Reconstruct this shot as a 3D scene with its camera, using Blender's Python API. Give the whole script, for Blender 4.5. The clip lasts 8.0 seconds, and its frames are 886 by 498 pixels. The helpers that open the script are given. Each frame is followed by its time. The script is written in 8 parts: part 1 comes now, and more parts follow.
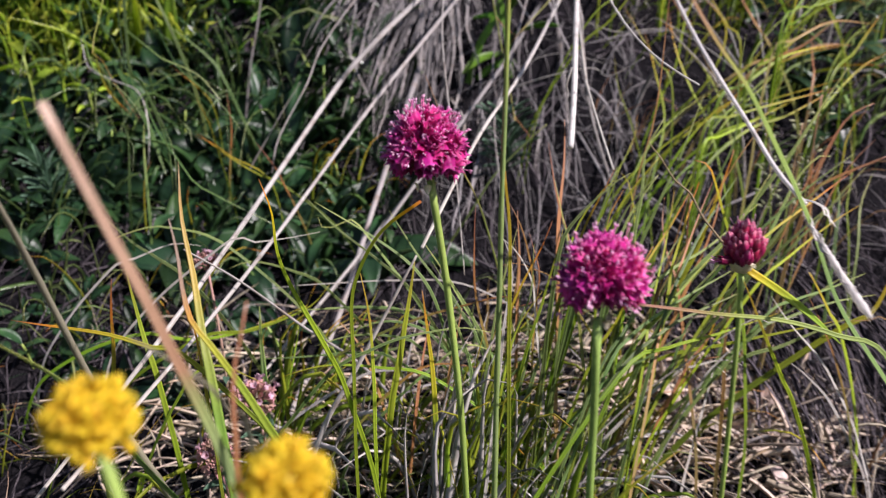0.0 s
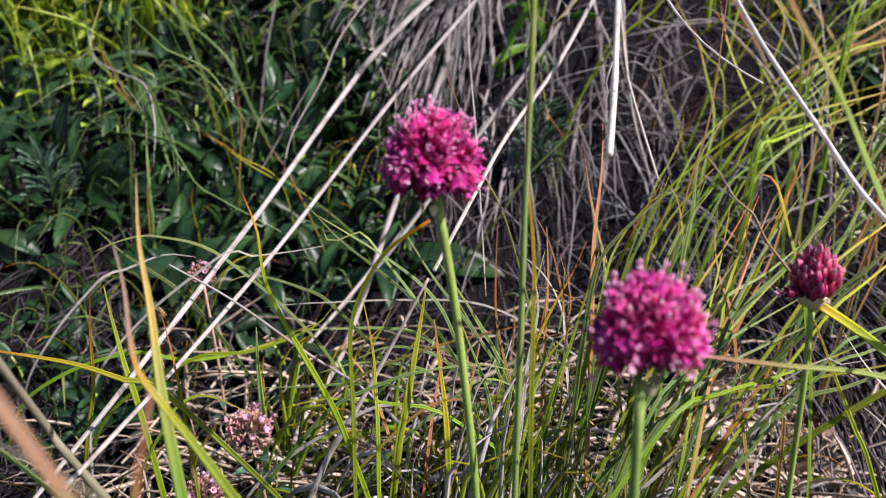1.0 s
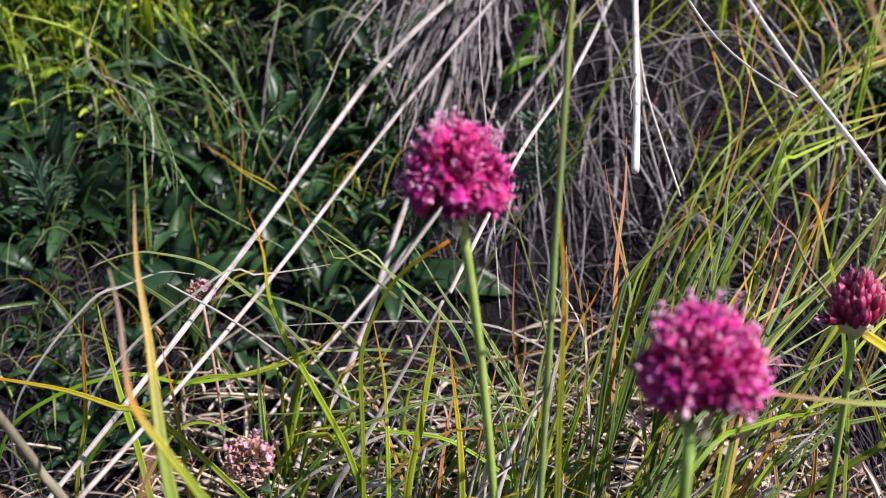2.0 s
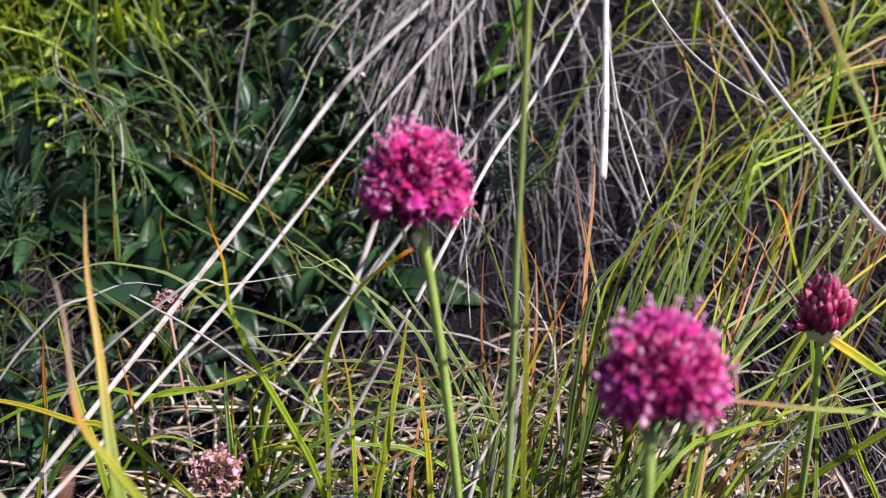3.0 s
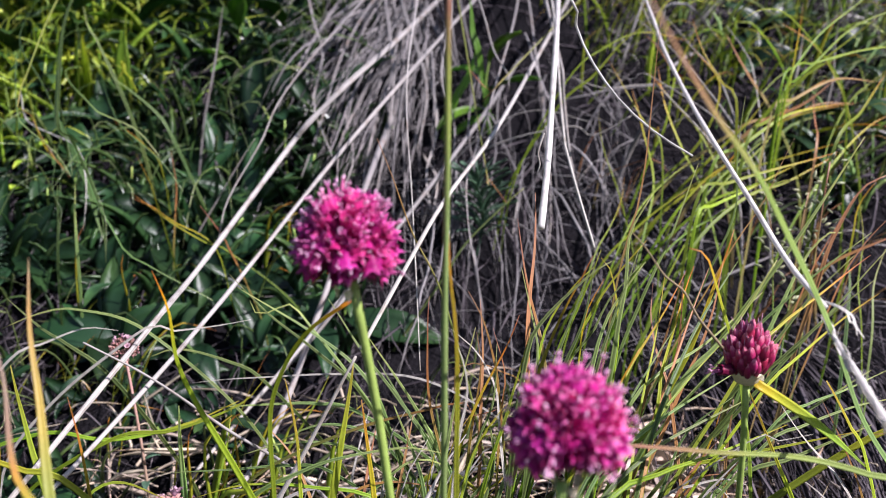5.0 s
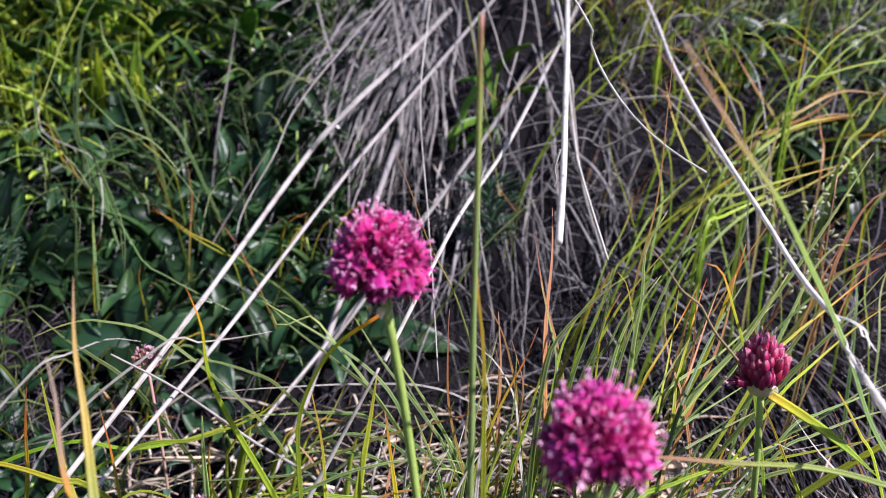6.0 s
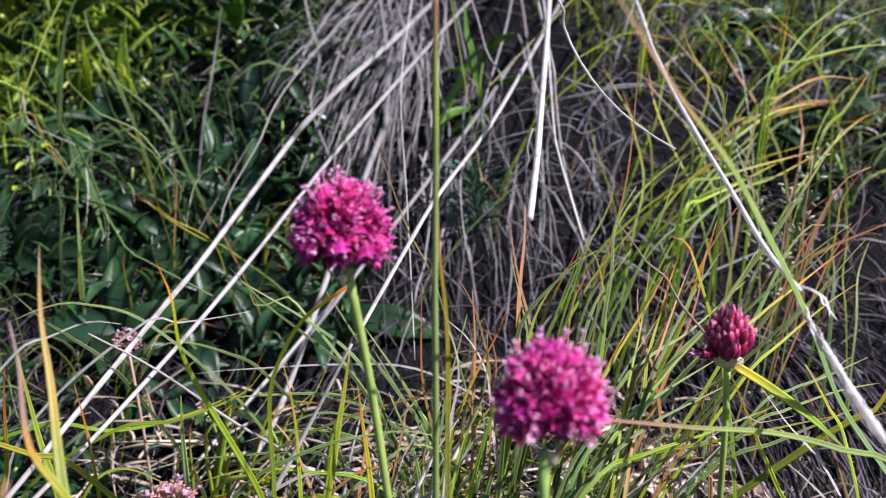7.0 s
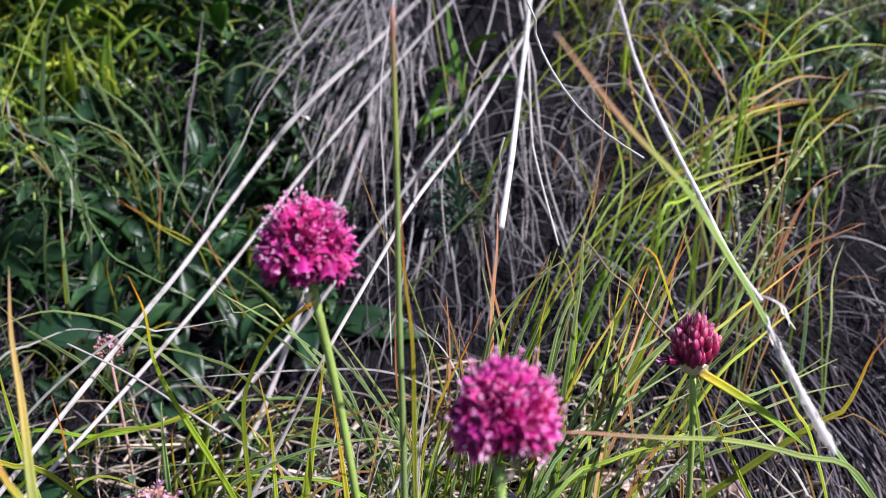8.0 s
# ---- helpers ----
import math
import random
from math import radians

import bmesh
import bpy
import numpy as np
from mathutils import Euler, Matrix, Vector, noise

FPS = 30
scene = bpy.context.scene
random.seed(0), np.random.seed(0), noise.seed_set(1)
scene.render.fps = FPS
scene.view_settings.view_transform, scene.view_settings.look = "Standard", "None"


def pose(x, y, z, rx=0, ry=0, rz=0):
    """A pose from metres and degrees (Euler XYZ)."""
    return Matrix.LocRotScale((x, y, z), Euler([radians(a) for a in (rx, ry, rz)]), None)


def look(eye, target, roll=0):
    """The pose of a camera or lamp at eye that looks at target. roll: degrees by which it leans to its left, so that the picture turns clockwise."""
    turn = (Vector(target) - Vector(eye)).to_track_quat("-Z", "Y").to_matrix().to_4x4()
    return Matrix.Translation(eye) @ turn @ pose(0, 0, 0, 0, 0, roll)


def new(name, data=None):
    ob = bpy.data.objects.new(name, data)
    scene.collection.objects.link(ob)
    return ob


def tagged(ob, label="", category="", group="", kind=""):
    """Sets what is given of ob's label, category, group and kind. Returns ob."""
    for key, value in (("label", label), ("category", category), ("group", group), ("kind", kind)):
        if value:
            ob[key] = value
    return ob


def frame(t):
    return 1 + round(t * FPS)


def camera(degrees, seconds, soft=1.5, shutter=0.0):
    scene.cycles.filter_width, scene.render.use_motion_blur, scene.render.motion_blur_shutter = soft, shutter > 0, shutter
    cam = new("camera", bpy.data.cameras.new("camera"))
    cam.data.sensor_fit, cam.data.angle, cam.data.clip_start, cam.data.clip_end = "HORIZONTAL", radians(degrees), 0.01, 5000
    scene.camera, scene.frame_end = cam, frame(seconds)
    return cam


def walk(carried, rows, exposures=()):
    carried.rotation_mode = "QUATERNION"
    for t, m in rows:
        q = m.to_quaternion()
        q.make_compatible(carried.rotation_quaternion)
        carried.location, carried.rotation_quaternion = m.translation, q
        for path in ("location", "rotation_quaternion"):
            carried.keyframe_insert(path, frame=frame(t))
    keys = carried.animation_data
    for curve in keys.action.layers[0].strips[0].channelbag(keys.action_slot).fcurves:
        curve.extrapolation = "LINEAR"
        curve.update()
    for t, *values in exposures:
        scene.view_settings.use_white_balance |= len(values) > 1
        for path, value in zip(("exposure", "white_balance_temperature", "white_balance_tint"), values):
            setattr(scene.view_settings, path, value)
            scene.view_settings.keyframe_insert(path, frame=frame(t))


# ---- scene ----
cam = camera(58.0, 8.0, soft=1.0, shutter=0.5)
PATH = [
    (0, (0.004, 0.018, 0.232), (0.0, 1.974, -0.189), -0.0),
    (0.5, (0.006, 0.046, 0.233), (-0.056, 1.996, -0.205), 0.2),
    (1, (0.01, 0.06, 0.233), (-0.081, 2.009, -0.206), 0.3),
    (1.2, (0.008, 0.067, 0.237), (-0.089, 2.018, -0.194), 0.6),
    (2.3, (0.003, 0.075, 0.231), (-0.067, 2.033, -0.171), 0.7),
    (2.5, (0.005, 0.075, 0.234), (-0.055, 2.034, -0.162), 0.7),
    (3, (0.008, 0.078, 0.231), (-0.031, 2.041, -0.152), 0.6),
    (3.5, (0.016, 0.074, 0.236), (0.0, 2.04, -0.132), 0.7),
    (4, (0.018, 0.074, 0.238), (0.02, 2.043, -0.112), 0.7),
    (4.5, (0.018, 0.078, 0.236), (0.03, 2.05, -0.098), 0.7),
    (4.7, (0.019, 0.075, 0.237), (0.031, 2.049, -0.086), 0.6),
    (5.8, (0.016, 0.065, 0.242), (0.031, 2.042, -0.059), 0.5),
    (6, (0.012, 0.064, 0.243), (0.026, 2.041, -0.057), 0.5),
    (6.5, (0.015, 0.062, 0.244), (0.029, 2.039, -0.053), 0.4),
    (7, (0.021, 0.06, 0.236), (0.038, 2.037, -0.065), 0.2),
    (7.5, (0.029, 0.061, 0.24), (0.052, 2.036, -0.072), -0.0),
    (8, (0.029, 0.057, 0.243), (0.056, 2.03, -0.082), -0.2),
]
walk(cam, [(t, look(eye, target, roll)) for t, eye, target, roll in PATH],
     exposures=[(0.0, 0.56, 6320, 24), (1.0, 0.66, 6320, 22), (2.5, 0.71, 6270, 22), (4.5, 0.76, 6070, 23), (6.0, 0.78, 5920, 24), (8.0, 0.73, 5820, 22)])
cam.data.dof.use_dof, cam.data.dof.focus_distance, cam.data.dof.aperture_fstop = True, 0.275, 14.5

rng = np.random.default_rng(7)

# ---- light ----
SUN_FROM = Vector((0.7, -0.42, 0.72)).normalized()
world = bpy.data.worlds.new("sky")
scene.world = world
world.use_nodes = True
wn = world.node_tree
sky = wn.nodes.new("ShaderNodeTexSky")
sky.sky_type, sky.sun_disc = "NISHITA", False
sky.sun_elevation = math.asin(SUN_FROM.z)
sky.sun_rotation = math.atan2(SUN_FROM.x, SUN_FROM.y)
wn.links.new(sky.outputs[0], wn.nodes["Background"].inputs[0])
wn.nodes["Background"].inputs[1].default_value = 0.067
sun = new("sun", bpy.data.lights.new("sun", "SUN"))
sun.data.energy, sun.data.angle, sun.data.color = 5.0, radians(0.5), (1.0, 0.95, 0.9)
sun.matrix_world = look(SUN_FROM, (0, 0, 0))


# ---- materials ----
def node(tree, kind, **values):
    n = tree.nodes.new(kind)
    for key, v in values.items():
        n.inputs[key].default_value = v
    return n


def plant(name, stops, rough=0.42, through_light=0.42, spread=0.25, hue=0.02, island=False, shift=0.25, spec=0.4, streak=60.0, fibres=0.45, edge=0.0, stain=0.0):
    """A leaf or straw: colour runs from base to tip by the stops, with fibre streaks, patches and a tone of its own for every piece."""
    m = bpy.data.materials.new(name)
    m.use_nodes = True
    t = m.node_tree
    out, bsdf = t.nodes["Material Output"], t.nodes["Principled BSDF"]
    along = t.nodes.new("ShaderNodeAttribute")
    along.attribute_name = "along"
    if island:
        own = t.nodes.new("ShaderNodeNewGeometry").outputs["Random Per Island"]
    else:
        own = t.nodes.new("ShaderNodeObjectInfo").outputs["Random"]
    coord = t.nodes.new("ShaderNodeTexCoord").outputs["Object"]
    coarse = node(t, "ShaderNodeTexNoise", Scale=streak, Detail=4.0)
    t.links.new(coord, coarse.inputs["Vector"])
    fine = node(t, "ShaderNodeTexNoise", Scale=1900.0, Detail=3.0)
    t.links.new(coord, fine.inputs["Vector"])

    def add(a, b, k, off):
        mul = t.nodes.new("ShaderNodeMath")
        mul.operation = "MULTIPLY_ADD"
        t.links.new(b, mul.inputs[0])
        mul.inputs[1].default_value, mul.inputs[2].default_value = k, off
        s = t.nodes.new("ShaderNodeMath")
        s.operation = "ADD"
        t.links.new(a, s.inputs[0])
        t.links.new(mul.outputs[0], s.inputs[1])
        return s.outputs[0]
    place = add(along.outputs["Fac"], own, shift, -shift / 2)
    place = add(place, coarse.outputs["Fac"], 0.3, -0.15)
    ramp = t.nodes.new("ShaderNodeValToRGB")
    while len(ramp.color_ramp.elements) < len(stops):
        ramp.color_ramp.elements.new(0.5)
    for e, (p, c) in zip(ramp.color_ramp.elements, stops):
        e.position, e.color = p, (*c, 1)
    t.links.new(place, ramp.inputs[0])
    hsv = t.nodes.new("ShaderNodeHueSaturation")
    tone = ramp.outputs[0]
    if stain:
        blot = node(t, "ShaderNodeTexNoise", Scale=110.0, Detail=5.0)
        t.links.new(coord, blot.inputs["Vector"])
        cut = t.nodes.new("ShaderNodeMapRange")
        cut.inputs["From Min"].default_value, cut.inputs["From Max"].default_value, cut.inputs["To Max"].default_value = 0.52, 0.72, stain
        t.links.new(blot.outputs["Fac"], cut.inputs["Value"])
        brown = t.nodes.new("ShaderNodeMix")
        brown.data_type = "RGBA"
        brown.inputs[7].default_value = (0.17, 0.12, 0.085, 1)
        t.links.new(cut.outputs[0], brown.inputs[0])
        t.links.new(tone, brown.inputs[6])
        tone = brown.outputs[2]
    t.links.new(tone, hsv.inputs["Color"])
    whirl = t.nodes.new("ShaderNodeTexWhiteNoise")
    whirl.noise_dimensions = "1D"
    t.links.new(own, whirl.inputs["W"])
    zero = node(t, "ShaderNodeValue")
    zero.outputs[0].default_value = 0.5
    t.links.new(add(zero.outputs[0], whirl.outputs["Value"], hue * 2, -hue), hsv.inputs["Hue"])
    one = node(t, "ShaderNodeValue")
    one.outputs[0].default_value = 1.0
    val = add(one.outputs[0], own, spread * 2, -spread)
    val = add(val, fine.outputs["Fac"], 0.5, -0.25)
    val = add(val, coarse.outputs["Fac"], 0.4, -0.2)
    side = t.nodes.new("ShaderNodeAttribute")
    side.attribute_name = "side"
    vein_at = t.nodes.new("ShaderNodeCombineXYZ")
    for k, (src, much) in enumerate(((side.outputs["Fac"], 26.0), (along.outputs["Fac"], 5.0), (own, 40.0))):
        mul = t.nodes.new("ShaderNodeMath")
        mul.operation = "MULTIPLY"
        mul.inputs[1].default_value = much
        t.links.new(src, mul.inputs[0])
        t.links.new(mul.outputs[0], vein_at.inputs[k])
    vein = node(t, "ShaderNodeTexNoise", Scale=1.0, Detail=3.0)
    t.links.new(vein_at.outputs[0], vein.inputs["Vector"])
    val = add(val, vein.outputs["Fac"], fibres * 2, -fibres)
    val = add(val, side.outputs["Fac"], edge, -edge * 0.4)
    t.links.new(val, hsv.inputs["Value"])
    t.links.new(hsv.outputs[0], bsdf.inputs["Base Color"])
    bsdf.inputs["Roughness"].default_value = rough
    bsdf.inputs["Specular IOR Level"].default_value = spec
    bump = node(t, "ShaderNodeBump", Strength=0.35, Distance=0.0003)
    t.links.new(fine.outputs["Fac"], bump.inputs["Height"])
    t.links.new(bump.outputs[0], bsdf.inputs["Normal"])
    if through_light:
        tr = t.nodes.new("ShaderNodeBsdfTranslucent")
        t.links.new(hsv.outputs[0], tr.inputs["Color"])
        mix = node(t, "ShaderNodeMixShader", Fac=through_light)
        t.links.new(bsdf.outputs[0], mix.inputs[1])
        t.links.new(tr.outputs[0], mix.inputs[2])
        t.links.new(mix.outputs[0], out.inputs["Surface"])
    return m


GREEN_A, GREEN_B = (0.16, 0.26, 0.07), (0.35, 0.47, 0.17)
LIME_A, LIME_B = (0.24, 0.38, 0.02), (0.45, 0.57, 0.05)
ORANGE, PALE = (0.66, 0.29, 0.03), (0.42, 0.4, 0.37)
GREEN_STOPS = [(0.0, (0.2, 0.28, 0.08)), (0.25, GREEN_A), (0.75, GREEN_B), (1.0, (0.52, 0.56, 0.2))]
LIME_STOPS = [(0.0, LIME_A), (0.7, LIME_B), (1.0, (0.55, 0.42, 0.05))]
TURN_STOPS = [(0.0, (0.2, 0.28, 0.03)), (0.5, (0.36, 0.4, 0.03)), (0.76, (0.58, 0.44, 0.03)), (0.88, ORANGE), (1.0, (0.4, 0.16, 0.05))]
TAN_STOPS = [(0.0, (0.2, 0.23, 0.05)), (0.3, (0.34, 0.26, 0.06)), (0.6, (0.4, 0.2, 0.05)), (1.0, (0.36, 0.17, 0.09))]
CULM_STOPS = [(0.0, (0.23, 0.35, 0.11)), (0.62, (0.32, 0.42, 0.09)), (0.74, (0.34, 0.3, 0.09)), (0.86, (0.42, 0.23, 0.12)), (1.0, (0.38, 0.21, 0.13))]
RUST_STOPS = [(0.0, (0.27, 0.22, 0.08)), (0.5, (0.42, 0.22, 0.075)), (1.0, (0.38, 0.2, 0.1))]
PALE_STOPS = [(0.0, (0.26, 0.245, 0.235)), (0.3, (0.36, 0.34, 0.315)), (0.6, PALE), (1.0, (0.48, 0.45, 0.39))]
AMBER_STOPS = [(0.0, (0.32, 0.43, 0.03)), (0.45, (0.48, 0.55, 0.03)), (0.72, (0.8, 0.58, 0.02)), (0.9, (0.85, 0.4, 0.02)), (1.0, (0.6, 0.2, 0.03))]
GREY_STOPS = [(0.0, (0.18, 0.172, 0.168)), (0.5, (0.22, 0.207, 0.2)), (1.0, (0.31, 0.285, 0.26))]
# Near-black violet litter: the shade at ground level is put into its colour.
SHADED_LITTER_STOPS = [(0.0, (0.022, 0.019, 0.021)), (0.5, (0.06, 0.052, 0.058)), (1.0, (0.15, 0.13, 0.135))]
M = {
    "green": plant("green_blade", GREEN_STOPS, through_light=0.55, spread=0.35, edge=0.9),
    "gloss": plant("wet_blade", [(0.0, (0.1, 0.18, 0.05)), (0.6, (0.2, 0.31, 0.09)), (1.0, (0.38, 0.44, 0.2))], rough=0.22, spec=0.9, through_light=0.4, spread=0.3, edge=0.5),
    "lime": plant("yellow_green_blade", LIME_STOPS, through_light=0.5, edge=0.4),
    "turn": plant("turning_blade", TURN_STOPS, shift=0.1, edge=0.3),
    "amber": plant("amber_blade", AMBER_STOPS, shift=0.02, through_light=0.5),
    "ochre": plant("ochre_blade", [(0.0, (0.26, 0.4, 0.06)), (0.3, (0.44, 0.44, 0.09)), (0.6, (0.6, 0.38, 0.09)), (0.85, (0.6, 0.33, 0.12)), (1.0, (0.46, 0.3, 0.18))], shift=0.02, through_light=0.35),
    "bent": plant("bent_blade", [(0.0, (0.3, 0.42, 0.05)), (0.3, (0.48, 0.48, 0.05)), (0.46, (0.6, 0.34, 0.06)), (0.62, (0.4, 0.27, 0.17)), (1.0, (0.42, 0.33, 0.25))], shift=0.02, through_light=0.35),
    "beige": plant("beige_straw", [(0.0, (0.3, 0.32, 0.18)), (0.5, (0.42, 0.38, 0.26)), (1.0, (0.46, 0.4, 0.3))], shift=0.05, through_light=0.25),
    "salmon": plant("withered_culm", [(0.0, (0.22, 0.34, 0.14)), (0.3, (0.28, 0.36, 0.13)), (0.42, (0.42, 0.26, 0.14)), (0.7, (0.5, 0.34, 0.21)), (1.0, (0.53, 0.4, 0.29))], shift=0.02, through_light=0.2),
    "spathe": plant("spathe", [(0.0, (0.6, 0.38, 0.03)), (0.18, (0.46, 0.42, 0.03)), (0.6, (0.32, 0.42, 0.05)), (1.0, (0.34, 0.44, 0.06))], shift=0.02),
    "white": plant("white_straw", [(0.0, (0.5, 0.48, 0.45)), (0.3, (0.68, 0.65, 0.61)), (1.0, (0.74, 0.71, 0.66))], stain=0.5, fibres=1.1, rough=0.6, through_light=0.3, spread=0.08, hue=0.01),
    "twig": plant("twig", [(0.0, (0.2, 0.13, 0.08)), (1.0, (0.36, 0.25, 0.16))], fibres=0.7, rough=0.7, through_light=0.0),
    "wool": plant("woolly_straw", [(0.0, (0.74, 0.71, 0.67)), (0.5, (0.86, 0.83, 0.79)), (1.0, (0.84, 0.81, 0.76))], rough=0.75, through_light=0.5, spread=0.12, hue=0.01, spec=0.15, fibres=0.25),
    "tan": plant("tan_blade", TAN_STOPS, through_light=0.2, shift=0.05),
    "culm": plant("culm", CULM_STOPS, through_light=0.1, shift=0.02),
    "rustm": plant("rust_blade", RUST_STOPS, through_light=0.2),
    "pale": plant("bleached_straw", PALE_STOPS, stain=0.65, fibres=1.3, rough=0.6, through_light=0.12, spread=0.12, hue=0.01),
    "grey": plant("grey_straw", GREY_STOPS, stain=0.7, fibres=0.8, rough=0.6, through_light=0.08, spread=0.2, hue=0.01),
    "green_mass": plant("green_turf", GREEN_STOPS, island=True, spread=0.4, hue=0.03),
    "grey_mass": plant("grey_straws", [(0.0, (0.17, 0.162, 0.16)), (0.5, (0.25, 0.235, 0.23)), (1.0, (0.15, 0.135, 0.128))], island=True, rough=0.6, through_light=0.08, spread=0.4, hue=0.015),
    "straw_mass": plant("straw_bits", [(0.0, (0.42, 0.34, 0.25)), (0.5, (0.55, 0.46, 0.35)), (1.0, (0.4, 0.27, 0.17))], island=True, rough=0.6, through_light=0.15, spread=0.4, hue=0.02),
    "shaded_litter_mass": plant("dry_litter", SHADED_LITTER_STOPS, island=True, rough=0.8, through_light=0.05, spread=0.5, hue=0.02, spec=0.08),
    # Herb leaf green lowered to hold the shade of the left bank.
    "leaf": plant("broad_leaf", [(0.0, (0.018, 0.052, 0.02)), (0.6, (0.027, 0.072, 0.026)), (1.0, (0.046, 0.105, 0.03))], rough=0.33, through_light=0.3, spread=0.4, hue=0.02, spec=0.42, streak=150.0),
    # Lit copy of the herb leaf: sunshine is in the lighter green.
    "sunny": plant("sunny_leaf", [(0.0, (0.03, 0.085, 0.02)), (0.6, (0.06, 0.15, 0.03)), (1.0, (0.11, 0.23, 0.045))], rough=0.33, through_light=0.4, spread=0.4, hue=0.02),
    # Both shoot greens are raised well above the rest: sunlight painted into the colour.
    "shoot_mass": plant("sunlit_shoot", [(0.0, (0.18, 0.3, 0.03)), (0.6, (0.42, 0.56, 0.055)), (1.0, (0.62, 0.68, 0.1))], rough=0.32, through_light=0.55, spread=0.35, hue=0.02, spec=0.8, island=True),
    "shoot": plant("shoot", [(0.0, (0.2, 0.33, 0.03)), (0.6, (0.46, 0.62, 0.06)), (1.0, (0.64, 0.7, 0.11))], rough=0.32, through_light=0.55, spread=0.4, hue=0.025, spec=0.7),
    # Dock and undergrowth greens darkened too, with the shade in their colour.
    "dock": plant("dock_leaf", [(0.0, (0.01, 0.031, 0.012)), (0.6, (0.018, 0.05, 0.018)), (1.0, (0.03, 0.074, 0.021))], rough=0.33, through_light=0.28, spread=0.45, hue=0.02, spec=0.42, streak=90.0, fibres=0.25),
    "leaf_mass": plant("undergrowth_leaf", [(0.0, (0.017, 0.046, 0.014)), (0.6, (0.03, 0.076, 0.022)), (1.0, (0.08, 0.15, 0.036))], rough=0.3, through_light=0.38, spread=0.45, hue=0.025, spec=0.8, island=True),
    "bright_leaf": plant("bright_leaf", [(0.0, (0.1, 0.22, 0.02)), (1.0, (0.17, 0.36, 0.03))], rough=0.4, through_light=0.4, streak=150.0),
    "needle": plant("needle_leaf", [(0.0, (0.05, 0.11, 0.06)), (1.0, (0.09, 0.17, 0.1))], rough=0.5, through_light=0.2),
    "stem": plant("flower_stem", [(0.0, (0.23, 0.35, 0.06)), (1.0, (0.31, 0.43, 0.1))], rough=0.42, through_light=0.08, shift=0.0, spread=0.05, streak=300.0),
    "petal": plant("petal", [(0.0, (0.1, 0.003, 0.03)), (0.35, (0.35, 0.008, 0.125)), (0.7, (0.57, 0.022, 0.24)), (0.9, (0.72, 0.1, 0.385)), (1.0, (0.8, 0.22, 0.49))], rough=0.5, through_light=0.36, shift=0.2, spread=0.25, hue=0.015, streak=500.0),
    "anther": plant("anther", [(0.0, (0.66, 0.08, 0.34)), (0.5, (0.74, 0.2, 0.45)), (1.0, (0.86, 0.54, 0.72))], rough=0.5, through_light=0.3, shift=0.1, spread=0.15),
    "bud": plant("bud", [(0.0, (0.09, 0.008, 0.035)), (0.5, (0.22, 0.01, 0.055)), (0.82, (0.4, 0.024, 0.1)), (1.0, (0.66, 0.2, 0.28))], rough=0.42, through_light=0.2, shift=0.2, spread=0.3, hue=0.015, streak=700.0),
    "bract": plant("bract", [(0.0, (0.66, 0.6, 0.38)), (1.0, (0.78, 0.72, 0.55))], rough=0.6, through_light=0.4),
    "core": plant("core", [(0.0, (0.16, 0.05, 0.08)), (1.0, (0.16, 0.05, 0.08))], through_light=0.0),
    "yellow": plant("yellow_petal", [(0.0, (0.62, 0.36, 0.01)), (0.6, (0.85, 0.6, 0.015)), (1.0, (0.88, 0.66, 0.03))], rough=0.5, through_light=0.4, shift=0.2, spread=0.12, hue=0.01),
    "calyx": plant("calyx", [(0.0, (0.32, 0.26, 0.16)), (0.6, (0.46, 0.28, 0.22)), (1.0, (0.52, 0.28, 0.26))], rough=0.6, through_light=0.2),
    "dead_leaf": plant("dead_leaf", [(0.0, (0.5, 0.4, 0.33)), (0.5, (0.68, 0.57, 0.49)), (1.0, (0.52, 0.38, 0.3))], rough=0.7, through_light=0.3, streak=250.0, spread=0.3, spec=0.2),
    "seed": plant("spikelet", [(0.0, (0.3, 0.34, 0.16)), (1.0, (0.5, 0.5, 0.32))], rough=0.6, through_light=0.3),
    "pink": plant("pink_petal", [(0.0, (0.56, 0.26, 0.36)), (1.0, (0.72, 0.48, 0.56))], rough=0.5, through_light=0.4),
}


